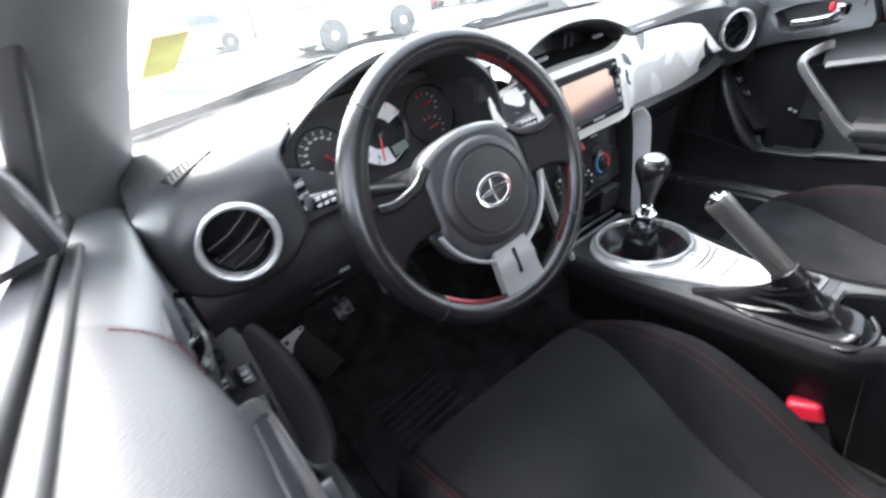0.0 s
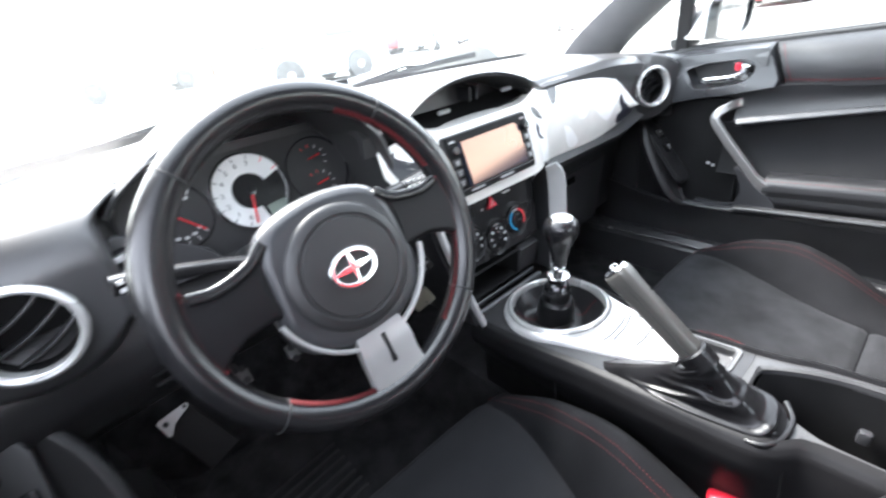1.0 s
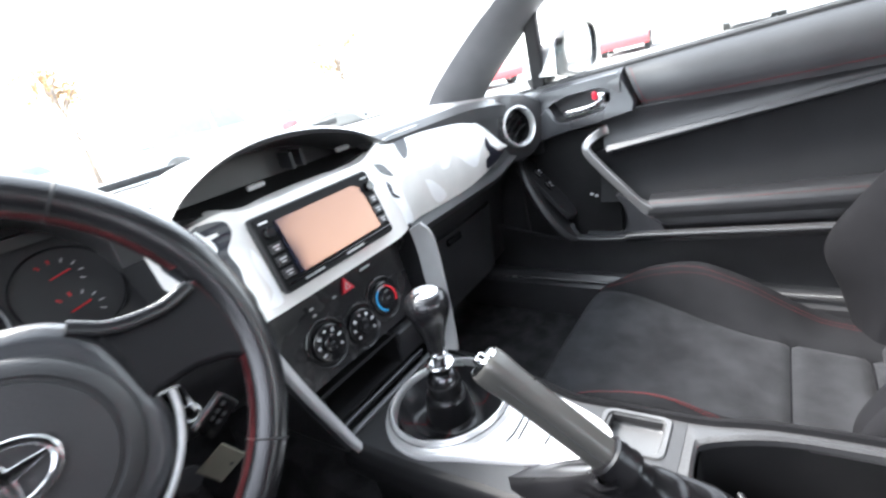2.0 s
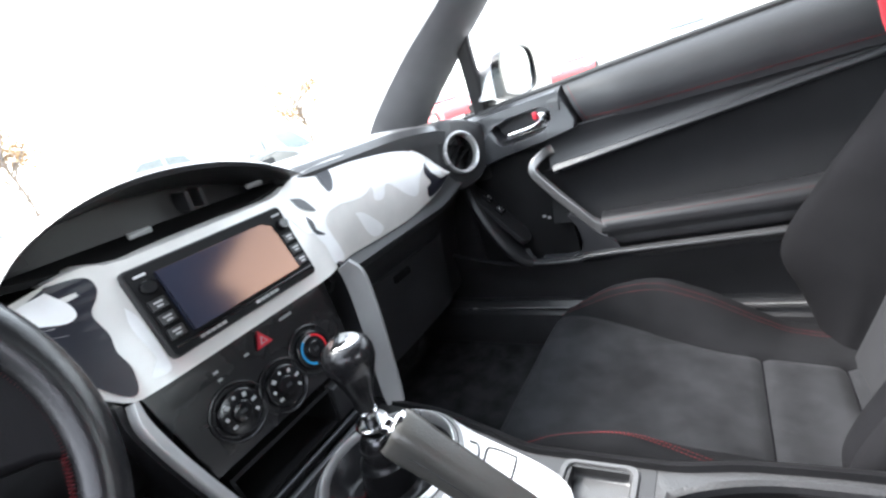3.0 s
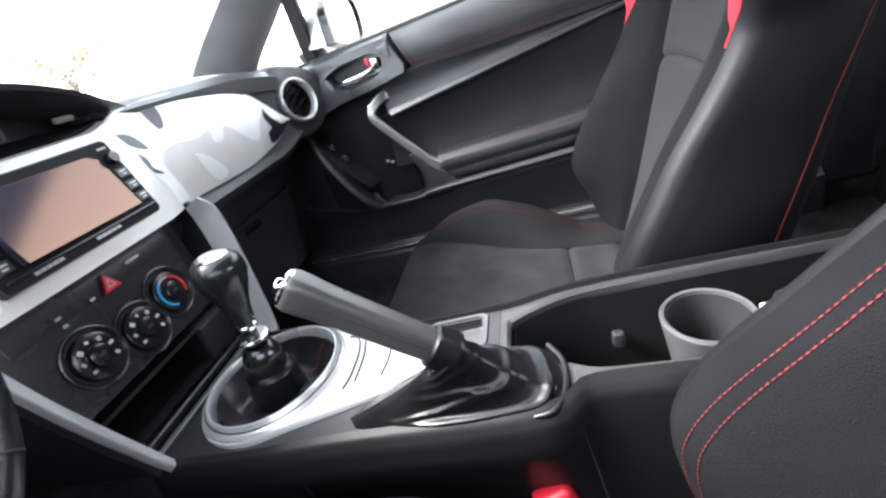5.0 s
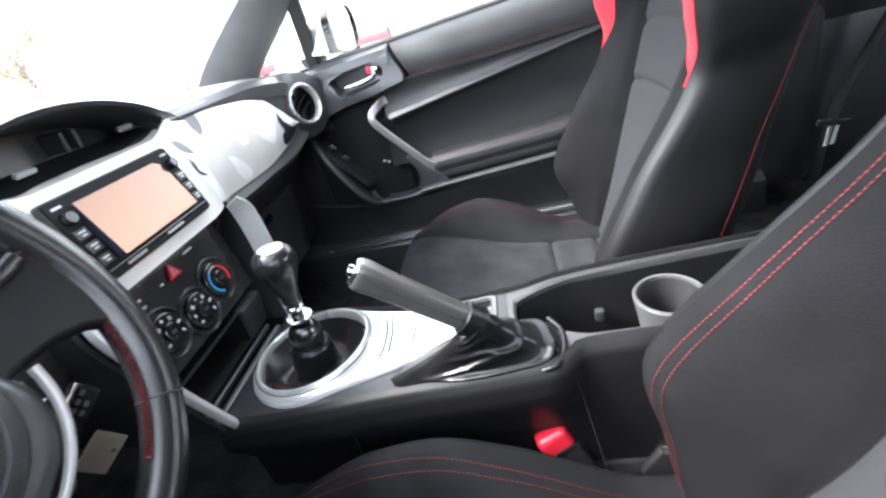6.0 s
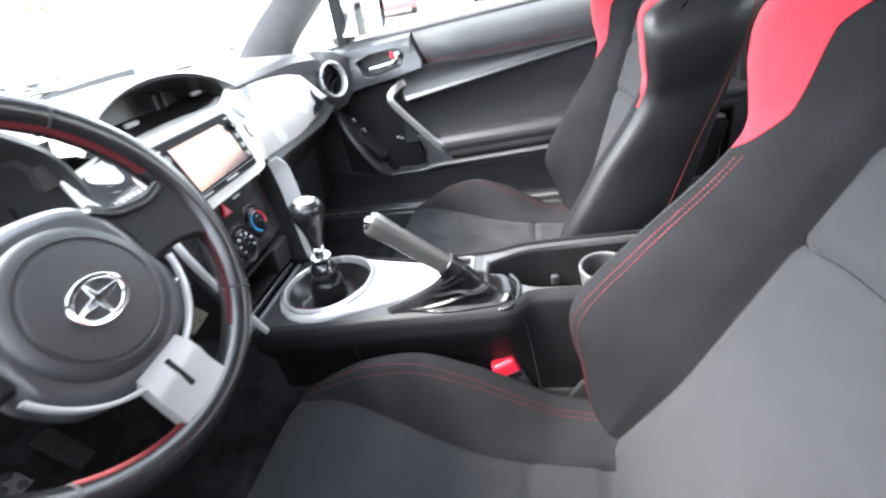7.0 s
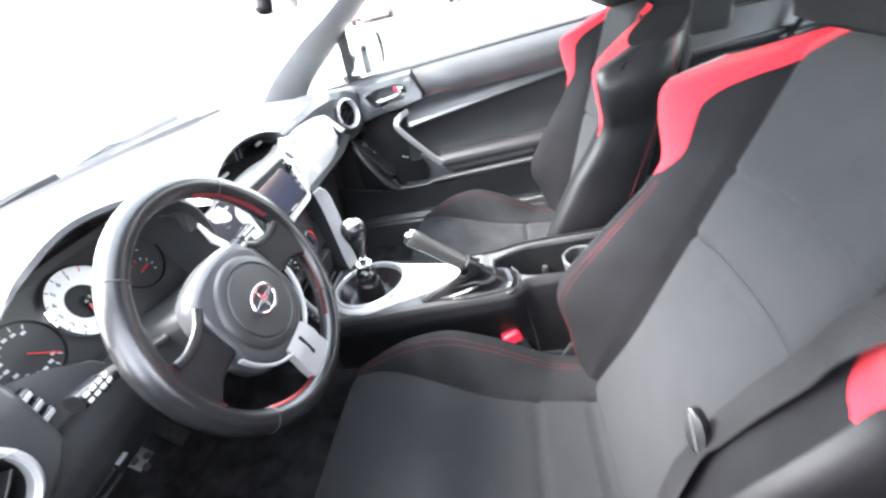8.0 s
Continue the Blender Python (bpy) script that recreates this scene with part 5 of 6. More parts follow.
def boot_pt(u, v):
    a = 2 * math.pi * u
    r = lerp([(0, 0.0745), (0.25, 0.064), (0.55, 0.048), (0.8, 0.037), (1, 0.030)], v)
    fold = 0.0045 * math.sin(3 * a + 1) * math.sin(math.pi * v) + 0.0012 * math.sin(7 * a) * math.sin(math.pi * v) ** 2
    z = lerp([(0, 0.468), (0.25, 0.456), (0.55, 0.441), (0.8, 0.440), (1, 0.450)], v)
    return Vector(((r + fold) * math.cos(a), (r + fold) * math.sin(a) + 0.006 * v, z))
part("boot", grid(boot_pt, 48, 16, wrap=True), BOOT, lever)
for a in (0.4, 2.4, 3.6, 5.6):
    part("stitching", stitches([boot_pt(a / 6.283 + 0.012 * math.sin(9 * v / 20), v / 20) + Vector((0, 0, 0.0015)) for v in range(2, 21)], 0.0013, 0.004, 0.001), THREAD, lever)
lm = axes((0, 0.004, 0.468), (1, 0, 0), (0, 1, 0.07))
part("gaiter_collar", lathe([(0.0330, -0.026), (0.0325, -0.010), (0.0305, 0.004), (0.0290, 0.010), (0.0298, 0.012), (0.0285, 0.015), (0.0250, 0.018)], 32, lm), BOOT, lever)
part("reverse_sleeve", lathe([(0.0232, 0.012), (0.0236, 0.020), (0.0234, 0.036), (0.0222, 0.0415), (0.0197, 0.0465), (0.0165, 0.0510), (0.0110, 0.0555)], 32, lm), SLEEVE, lever, "dark polished metal sleeve")
part("shaft", lathe([(0.0085, 0.05), (0.0085, 0.092)], 20, lm), GLOSS, lever)
part("lift_collar", lathe([(0.0100, 0.0605), (0.0150, 0.0615), (0.0188, 0.0630), (0.0196, 0.0648), (0.0190, 0.0668), (0.0165, 0.0680), (0.0100, 0.0676)], 32, lm), CHROME, lever, "chrome lift collar")
part("neck_ring", lathe([(0.0095, 0.0775), (0.0112, 0.0790), (0.0114, 0.0835), (0.0100, 0.0850)], 24, lm), CHROME, lever)
part("knob", lathe([(0.0095, 0.0880), (0.0118, 0.0895), (0.0135, 0.104), (0.0175, 0.120), (0.0240, 0.137), (0.0284, 0.150), (0.0286, 0.160), (0.0262, 0.1680), (0.0200, 0.1735), (0.0160, 0.1745), (0.0, 0.1745)], 36, lm), KNOB, lever, "black leather knob")
for a in (0.6, 2.7, 4.8):
    part("set_screw", lathe([(0.0022, 0), (0.0020, 0.0012), (0, 0.0018)], 10, lm @ pose(0.0120 * math.cos(a), 0.0120 * math.sin(a), 0.0905, 0, 90, 0)), CHROME, lever)
part("cap", lathe([(0.0170, 0.1735), (0.0170, 0.1757), (0.0145, 0.1767), (0.0, 0.1771)], 28, lm), CHROME, lever, "bright knob cap")
part("knob_ridge", sweep([lm @ Vector((0.0, -0.0128 - 0.0002 * k - 0.0122 * (k / 10) ** 2, 0.092 + 0.0058 * k)) for k in range(11)], 0.0012), RUBBER, lever)

# ---- hand brake ----
hb = thing("hand_brake", (-0.085, -0.25, 0.47), "grey hand brake lever with chrome button and leather boot", "hand brake")
T, E2 = Vector((-0.100, -0.152, 0.646)), Vector((-0.082, -0.250, 0.551))
ax = (T - E2).normalized()
hm = Matrix.Translation(E2) @ (ax.to_track_quat("Z", "Y")).to_matrix().to_4x4()
L = (T - E2).length
part("grip", loft([[hm @ Vector((x * k, y * k, z)) for x, y in rect(0.0255, 0.0285, 0.0075, 4)] for k, z in ((0.9, -0.015), (0.92, 0.0), (0.96, 0.3 * L), (1.0, 0.7 * L), (1.03, 0.80 * L), (1.10, 0.88 * L), (1.10, 0.95 * L), (1.03, 0.985 * L), (0.9, L))]), GREYGRIP, hb)
part("end_cap", loft([[hm @ Vector((x * k, y * k, z)) for x, y in rect(0.026, 0.030, 0.010, 5)] for k, z in ((1.0, 0.975 * L), (1.0, 1.0 * L), (0.88, 1.012 * L), (0.5, 1.013 * L), (0.48, 1.003 * L))]), CHROME, hb, "bright end cap")
for sd in (-1, 1):
    part("grip_crease", sweep([hm @ Vector((sd * 0.0122 * k, 0.002, z * L)) for k, z in ((0.95, 0.02), (0.98, 0.3), (1.0, 0.6), (1.02, 0.78), (1.06, 0.86))], 0.0010), HARD, hb)
part("button", lathe([(0.006, 1.0 * L), (0.0065, 1.03 * L), (0.005, 1.05 * L), (0, 1.055 * L)], 20, hm), CHROME, hb, "chrome release button")
base = smooth_path([(-0.080, -0.132, 0), (-0.052, -0.160, 0), (-0.028, -0.21, 0), (-0.022, -0.27, 0), (-0.028, -0.328, 0), (-0.060, -0.345, 0), (-0.096, -0.340, 0), (-0.105, -0.28, 0), (-0.104, -0.20, 0), (-0.098, -0.152, 0), (-0.080, -0.132, 0)], 120)[:-1]
def brake_boot(u, v):
    """A tent of leather from the console up to the lever, with long folds that run from its front tip to its rear."""
    p = base[int(round(u * 120)) % 120]
    a = math.atan2(p.y + 0.235, p.x + 0.062)
    left = sstep(-0.085, -0.100, p.x)
    b = Vector((p.x, p.y, con_top(p.y) + 0.004 - 0.010 * left))
    c = E2 + Vector((0.0195 * math.cos(a), 0.015 * math.sin(a), -0.004 - 0.013 * math.sin(a)))
    q = b.lerp(c, v)
    n = Vector((math.cos(a), 0.5 * math.sin(a), 0.45)).normalized()
    along = (-0.13 - p.y) / 0.19
    ridge = lambda k, w: math.exp(-(k / w) ** 2)
    side = 0.45 + 0.55 * abs(math.cos(a))
    fold = 0.0
    for v0, slope, w, h in ((0.08, 0.10, 0.038, 0.0052), (0.21, -0.10, 0.042, 0.0060), (0.36, 0.20, 0.046, 0.0050), (0.54, -0.16, 0.055, 0.0036), (0.74, 0.10, 0.040, 0.0022), (0.90, 0.04, 0.030, 0.0022)):
        fold += h * ridge(v - v0 - slope * (along - 0.5) - 0.025 * math.sin(5 * along + 9 * v0), w)
    fold = fold * sstep(0.05, 0.55, along) + 0.0014 * math.sin(7 * along + 5 * v) * math.sin(math.pi * v)
    q += n * side * (fold * min(1, 12 * v * (1 - v)) - 0.007 * math.sin(math.pi * v))
    q.z -= 0.005 * math.sin(math.pi * v) * sstep(-0.24, -0.32, p.y)
    return q
part("boot", grid(brake_boot, 120, 64, wrap=True), BOOT, hb, "creased black leather boot")
part("boot_band", loft([[hm @ Vector((0.0205 * k * math.cos(2 * math.pi * i / 28), 0.0215 * k * math.sin(2 * math.pi * i / 28), z)) for i in range(28)] for k, z in ((0.90, -0.014), (0.93, -0.010), (0.86, -0.005), (0.91, 0.000), (0.85, 0.004), (0.89, 0.008), (0.80, 0.010))]), BOOT, hb)
part("boot_rim", sweep(smooth_path([(-0.105, -0.310, con_top(-0.31) - 0.002), (-0.103, -0.336, con_top(-0.33) + 0.002), (-0.082, -0.3475, con_top(-0.34) + 0.003), (-0.050, -0.348, con_top(-0.34) + 0.003), (-0.026, -0.336, con_top(-0.34) + 0.003)], 24), rect(0.006, 0.008, 0.0025)), BOOT, hb)

# ---- steering wheel ----
TILT = radians(19.5)
wm = axes((-0.368, 0.0115, 0.7385), (1, 0, 0), (0, math.sin(TILT), math.cos(TILT)))
wm = wm @ pose(0, 0, 0, 0, 0, 3.5)
wheel = thing("steering_wheel", wm, "black leather steering wheel with red stitching and silver spoke", "steering wheel")
W = lambda name, bm, m, parent=wheel, label="", smooth=40: part(name, bm, m, parent, label, smooth, local=True)
RM = 0.1645
def rim_pt(a, b, grow=0.0):
    thick = 0.0155 + 0.0018 * math.exp(-((math.sin(a) - 0.35) / 0.25) ** 2) + grow
    r = RM + thick * math.cos(b)
    return Vector((r * math.cos(a), r * math.sin(a), 1.12 * thick * math.sin(b)))
def rim_grid():
    bm = grid(lambda u, v: rim_pt(2 * math.pi * u, 2 * math.pi * v), 96, 20, wrap=True)
    bmesh.ops.remove_doubles(bm, verts=bm.verts, dist=1e-6)
    return bm
rimo = W("rim", rim_grid(), LEATHER)
for a in (50, 130, 222, 318):
    W("rim_seam", sweep([rim_pt(radians(a), 2 * math.pi * k / 24, 0.0001) for k in range(24)], 0.0008, up=(0.3, 0.2, 0.9), closed=True), RUBBER, rimo)
def thread(a0, a1):
    pts = []
    for k in range(int(abs(a1 - a0) * 2.2)):
        a = radians(a0 + (a1 - a0) * k / int(abs(a1 - a0) * 2.2))
        b = math.pi + (0.24 if k % 2 else -0.10)
        pts.append(rim_pt(a, b - 0.42, 0.0008))
    return pts
for a0, a1 in ((18, 66), (-58, 12), (222, 270), (166, 198)):
    W("stitching", sweep(thread(a0, a1), 0.0011, up=(0.1, 0.2, 1)), THREAD, rimo)
# hub housing: shoulders that run out to the side spokes
hub = smooth_path([(-0.076, 0.026, 0), (-0.064, 0.048, 0), (-0.040, 0.060, 0), (0.0, 0.065, 0), (0.040, 0.060, 0), (0.064, 0.048, 0), (0.076, 0.026, 0), (0.080, -0.020, 0), (0.080, -0.048, 0), (0.060, -0.080, 0), (0.0, -0.100, 0), (-0.060, -0.080, 0), (-0.080, -0.048, 0), (-0.080, -0.020, 0), (-0.076, 0.026, 0)], 72)[:-1]
W("hub_housing", loft([[Vector((p.x * k, -0.012 + (p.y + 0.012) * k, z)) for p in hub] for k, z in ((0.75, -0.055), (1.02, -0.03), (1.05, -0.012), (1.03, -0.003), (0.96, 0.004), (0.86, 0.007))]), GREYPLASTIC)
PC = (0.002, -0.015)
pad = lambda k, z, r=0.070: [Vector((PC[0] + r * k * math.cos(2 * math.pi * i / 56), PC[1] + r * k * math.sin(2 * math.pi * i / 56) * 0.97, z)) for i in range(56)]
W("airbag_cover", loft([pad(1.02, -0.03), pad(1.02, 0.002), pad(0.985, 0.009), pad(0.93, 0.0125), pad(0.82, 0.014), pad(0.80, 0.0122), pad(0.77, 0.0122), pad(0.75, 0.0145), pad(0.5, 0.0158), pad(0.2, 0.0164)]), AIRBAG)
# side spokes
for s in (-1, 1):
    stations = [(0.060, 0.042, -0.040, -0.008), (0.085, 0.029, -0.028, -0.006), (0.115, 0.023, -0.030, -0.004), (0.136, 0.025, -0.038, -0.001), (0.152, 0.038, -0.052, 0.001)]
    rings = []
    for x, hi, lo, z in stations:
        c, h = (hi + lo) / 2, (hi - lo)
        rings.append([Vector((s * x, c + b, z + a)) for b, a in rect(h, 0.018, 0.007, 3)])
    sp = W("spoke", loft(rings), VINYL)
    W("spoke_edge", sweep(smooth_path([(s * 0.066, 0.044, 0.003), (s * 0.086, 0.0300, 0.003), (s * 0.118, 0.0235, 0.005), (s * 0.142, 0.028, 0.008)], 14), rect(0.012, 0.009, 0.004), up=(0, 0, 1)), LEATHER, sp)
    W("spoke_joint", sweep([(s * 0.078, 0.038, 0.002), (s * 0.081, 0.005, 0.0025), (s * 0.076, -0.032, 0.002)], 0.0015), DARK, sp)
# lower silver arc and forked spoke
arc = [Vector((0.002 + 0.0905 * math.cos(radians(a)), -0.013 + 0.0905 * math.sin(radians(a)), 0.005)) for a in range(194, 350, 5)]
ls = W("lower_spoke", loft([[Vector((x * w, y, z + b)) for x, b in rect(1.0, 0.014, 0.005, 3)] for y, w, z in ((-0.088, 0.056, 0.000), (-0.098, 0.061, 0.003), (-0.114, 0.064, 0.004), (-0.128, 0.064, 0.002), (-0.146, 0.066, 0.003), (-0.158, 0.068, 0.003))]), SPOKESILVER, wheel, "silver forked lower spoke")
W("spoke_slot", box(0.0055, 0.036, 0.003, pose(0, -0.113, 0.0100, 2), 0.002), DARK, ls)
W("lower_arc", sweep(arc, rect(0.0048, 0.009, 0.0020), up=(0, 0, 1)), SPOKESILVER, wheel, "silver arc below the hub")
# badge: plain ring and crossed bars
em = lambda a, k=1.0, z=0.0195: Vector((0.0245 * k * math.cos(a), PC[1] + 0.0178 * k * math.sin(a), z))
bd = W("badge", sweep([em(2 * math.pi * k / 40) for k in range(40)], rect(0.0054, 0.004, 0.0014), up=(0, 0, 1), closed=True), CHROME, wheel, "chrome oval badge")
for p in ([(-0.025, -0.001), (-0.012, -0.0005), (0.0, 0.0), (0.012, 0.0005), (0.025, 0.001)], [(0.0, -0.0165), (0.0, -0.008), (0.0, 0.0), (0.0, 0.008), (0.0, 0.0165)]):
    W("badge_bar", sweep(smooth_path([(x, PC[1] + y, 0.0185) for x, y in p], 12), lambda t: rect(0.0016 + (0.0062 if p[1][0] == -0.012 else 0.0050) * math.sin(math.pi * t), 0.003, 0.0007), up=(0, 0, 1)), CHROME, bd)

# column cowl, stalks, key
col = thing("steering_column", (-0.364, 0.15, 0.70), "black plastic steering column cowl with two stalks", "steering column")
sect = lambda y, w, h, z: [Vector((-0.364 + x, y, z + b)) for x, b in rect(w, h, 0.02, 4)]
part("cowl", loft([sect(0.045, 0.10, 0.080, 0.720), sect(0.06, 0.118, 0.098, 0.715), sect(0.15, 0.132, 0.104, 0.680), sect(0.27, 0.13, 0.10, 0.632)]), HARD, col)
for x0, x1, z1 in ((-0.425, -0.555, 0.764), (-0.305, -0.18, 0.752)):
    sgn = 1 if x1 > x0 else -1
    sk = part("stalk", sweep(smooth_path([(x0 + 0.01 * -sgn, 0.10, 0.726), (x0 + 0.04 * sgn, 0.105, 0.740), (x1 - 0.03 * sgn, 0.10, z1 - 0.006)], 12), lambda t: rect(0.014 + 0.004 * t, 0.012 + 0.003 * t, 0.005), up=(0, 0, 1)), HARD, col)
    part("stalk_end", sweep([(x1 - 0.035 * sgn, 0.10, z1 - 0.007), (x1, 0.095, z1)], rect(0.022, 0.019, 0.008), up=(0, 0, 1)), GLOSS, sk)
    for k in range(8):
        part("stalk_mark", box(0.0055, 0.001, 0.004, pose(x1 - 0.0085 * sgn * (k // 2 + 1), 0.0845, z1 + 0.004 - 0.008 * (k % 2)), 0), PALEWHITE, sk)
keys = thing("car_key", (-0.28, 0.06, 0.665), "car key in the lock with a tag hanging", "key")
part("lock", lathe([(0.017, 0), (0.017, 0.012), (0.012, 0.015), (0, 0.015)], 24, axes((-0.292, 0.072, 0.688), (0.3, 0, 1), (1, 0.3, 0))), HARD, keys)
part("key_bow", box(0.026, 0.008, 0.034, pose(-0.268, 0.055, 0.678, 10, 0, -30), 0.004), GLOSS, keys)
part("key_ring", sweep([(-0.262 + 0.007 * math.cos(a / 20 * 6.283), 0.046, 0.666 + 0.008 * math.sin(a / 20 * 6.283)) for a in range(20)], 0.0008, up=(0, 1, 0), closed=True), CHROME, keys)
fm = pose(-0.246, 0.047, 0.648, -8, 62, -14) @ Matrix.Diagonal((0.72, 0.72, 0.72, 1))
fob = part("fob", box(0.030, 0.012, 0.052, fm, 0.005), GLOSS, keys)
part("fob_edge", box(0.004, 0.013, 0.050, fm @ pose(-0.0145, 0, 0), 0.0015), CHROME, fob, "bright fob edge")
for k in range(5):
    part("fob_button", box(0.005, 0.002, 0.006, fm @ pose(-0.005 + 0.009 * (k % 2), -0.0065, -0.004 + 0.010 * (k // 2)), 0.001), PALE, fob)
tag = part("tag", box(0.026, 0.0015, 0.030, pose(-0.264, 0.030, 0.616, 8, 62, -15), 0.0005), PAPER, keys, "cream paper tag")
part("tag_hole", lathe([(0.0016, 0), (0.0016, 0.0004), (0, 0.0004)], 12, pose(-0.264, 0.030, 0.616, 8, 62, -15) @ pose(0.008, -0.0008, 0.003, 90)), INK, tag)
part("token", lathe([(0.011, 0), (0.011, 0.003), (0.008, 0.0036), (0, 0.0036)], 20, axes((-0.285, 0.058, 0.606), (1, 0, 0.2), (0, 0.2, 1))), GREYPLASTIC, keys)

# pedals and foot rest
for x, y, z, w, h, nm in ((-0.447, 0.52, 0.297, 0.046, 0.034, "clutch_pedal"), (-0.318, 0.505, 0.307, 0.046, 0.034, "brake_pedal"), (-0.22, 0.53, 0.27, 0.04, 0.10, "throttle_pedal")):
    m = pose(x, y, z, -38, 0, 0)
    pd = thing(nm, m, ("worn aluminium %s with black rubber studs" if h < 0.1 else "black rubber %s with raised studs") % nm.replace("_", " "), "pedal", "pedals")
    part("pad", box(w, 0.005, h, m, 0.003), PULL if h < 0.1 else RUBBER, pd)
    for i in (-1, 1):
        for j in range(2 if h < 0.1 else 4):
            part("stud", lathe([(0.008, 0), (0.008, 0.004), (0.0065, 0.005), (0, 0.005)], 14, m @ pose(i * w * 0.22, -0.002, (j - (0.5 if h < 0.1 else 1.5)) * (0.028 if h < 0.1 else 0.024) + 0.006 * i, 90)), RUBBER, pd)
    part("arm", sweep([m @ Vector((0, 0.004, 0)), m @ Vector((0, 0.05, 0.05)), m @ Vector((0, 0.10, 0.16))], rect(0.014, 0.01, 0.003)), HARD, pd)
m = axes((-0.590, 0.515, 0.296), (1, 0.05, 0.10), (-0.1, 0.45, 0.9))
pd = thing("foot_rest", m, "bare aluminium foot rest plate with two holes over a rubber pad", "foot rest", "pedals")
part("plate", prism([(-0.026, 0.010), (-0.020, 0.014), (0.034, 0.016), (0.038, 0.010), (0.034, 0.004), (0.000, -0.008), (-0.014, -0.028), (-0.022, -0.024)], 0.004, m, 0.0015), SATIN, pd)
for x, y, r in ((-0.013, 0.000, 0.0055), (0.030, 0.0105, 0.004)):
    part("hole", lathe([(r, 0), (r, 0.0046), (0, 0.0046)], 16, m @ pose(x, y, 0)), RUBBER, pd)
part("rubber_pad", prism([(-0.022, -0.020), (0.040, 0.004), (0.075, -0.120), (0.005, -0.135)], 0.008, m @ pose(0, 0, -0.012), 0.003), RUBBER, pd)
mat_o = thing("floor_mat", (-0.38, 0.2, 0.17), "black carpet floor mat with a ribbed heel pad", "floor mat")
part("mat", prism(rect(0.44, 0.56, 0.05, 5), 0.009, pose(-0.38, 0.16, 0.171), 0.004), CARPET, mat_o)
for k in range(7):
    part("heel_rib", box(0.16, 0.008, 0.004, pose(-0.44, 0.17 + 0.022 * k, 0.182, 0, 0, 6), 0.002), RUBBER, mat_o)
mat_p = thing("floor_mat", (0.38, 0.2, 0.17), "black carpet floor mat in the passenger footwell", "floor mat")
part("mat", prism(rect(0.42, 0.56, 0.05, 5), 0.009, pose(0.38, 0.16, 0.171), 0.004), CARPET, mat_p)

# ---- seats ----
def bolster_z(y):
    return lerp([(-0.50, 0.325), (-0.40, 0.34), (-0.36, 0.36), (-0.27, 0.412), (-0.19, 0.437), (-0.12, 0.425), (-0.04, 0.385), (0.02, 0.345)], y)


def mid_z(y):
    return lerp([(-0.52, 0.325), (-0.35, 0.34), (-0.15, 0.362), (-0.03, 0.372), (0.02, 0.362)], y)


def seam_x(y):
    return 0.185 - 0.075 * sstep(0.0, -0.34, y)


def cushion(x, y, nose=0.0):
    a = abs(x)
    s = seam_x(y)
    top = bolster_z(y - 0.6 * nose * sstep(-0.4, 0.0, y))
    if a <= s:
        z = mid_z(y) - 0.006 * (1 - (a / s) ** 2)
        z -= 0.005 * math.exp(-((s - a) / 0.008) ** 2)
        for ys in (-0.35, -0.455):
            z -= 0.008 * math.exp(-((y - ys) / 0.007) ** 2)
    else:
        r = 0.212
        if a < r:
            t = (a - s) / max(0.004, r - s)
            z = mid_z(y) - 0.005 * math.exp(-((a - s) / 0.008) ** 2) + (top - mid_z(y)) * math.sin(math.pi / 2 * t) ** 1.1
        else:
            t = min(1, (a - r) / 0.036)
            z = top - 0.10 * (1 - math.sqrt(max(0, 1 - t * t)))
    return z


def cush_pt(u, w, nose=0.0):
    """u across -1..1; w from the lower front edge back to the rear."""
    x = u * 0.247
    if w < 0.22:
        t = w / 0.22
        a = radians(90 * (1 - t))
        y0 = nose - 0.03 * (abs(u)) ** 4
        return Vector((x * (1 - 0.03 * (1 - t)), y0 + 0.045 * math.sin(a), cushion(x, y0, nose) - 0.15 * (1 - math.cos(a))))
    y = nose - 0.03 * abs(u) ** 4 - (0.53 + nose - 0.03 * abs(u) ** 4) * (w - 0.22) / 0.78
    return Vector((x, y, cushion(x, y, nose)))


P_BACK = [(0, -0.03), (0.10, 0.02), (0.217, 0.062), (0.383, 0.115), (0.55, 0.088), (0.767, 0.043), (0.88, 0.07), (0.955, 0.085), (1.0, 0.055)]


def back_mid(z):
    return -0.471 - (z - 0.346) * 0.41


def half_w(v):
    return lerp([(0, 0.235), (0.15, 0.25), (0.4, 0.262), (0.6, 0.248), (0.75, 0.244), (0.82, 0.262), (0.9, 0.272), (1, 0.245)], v)


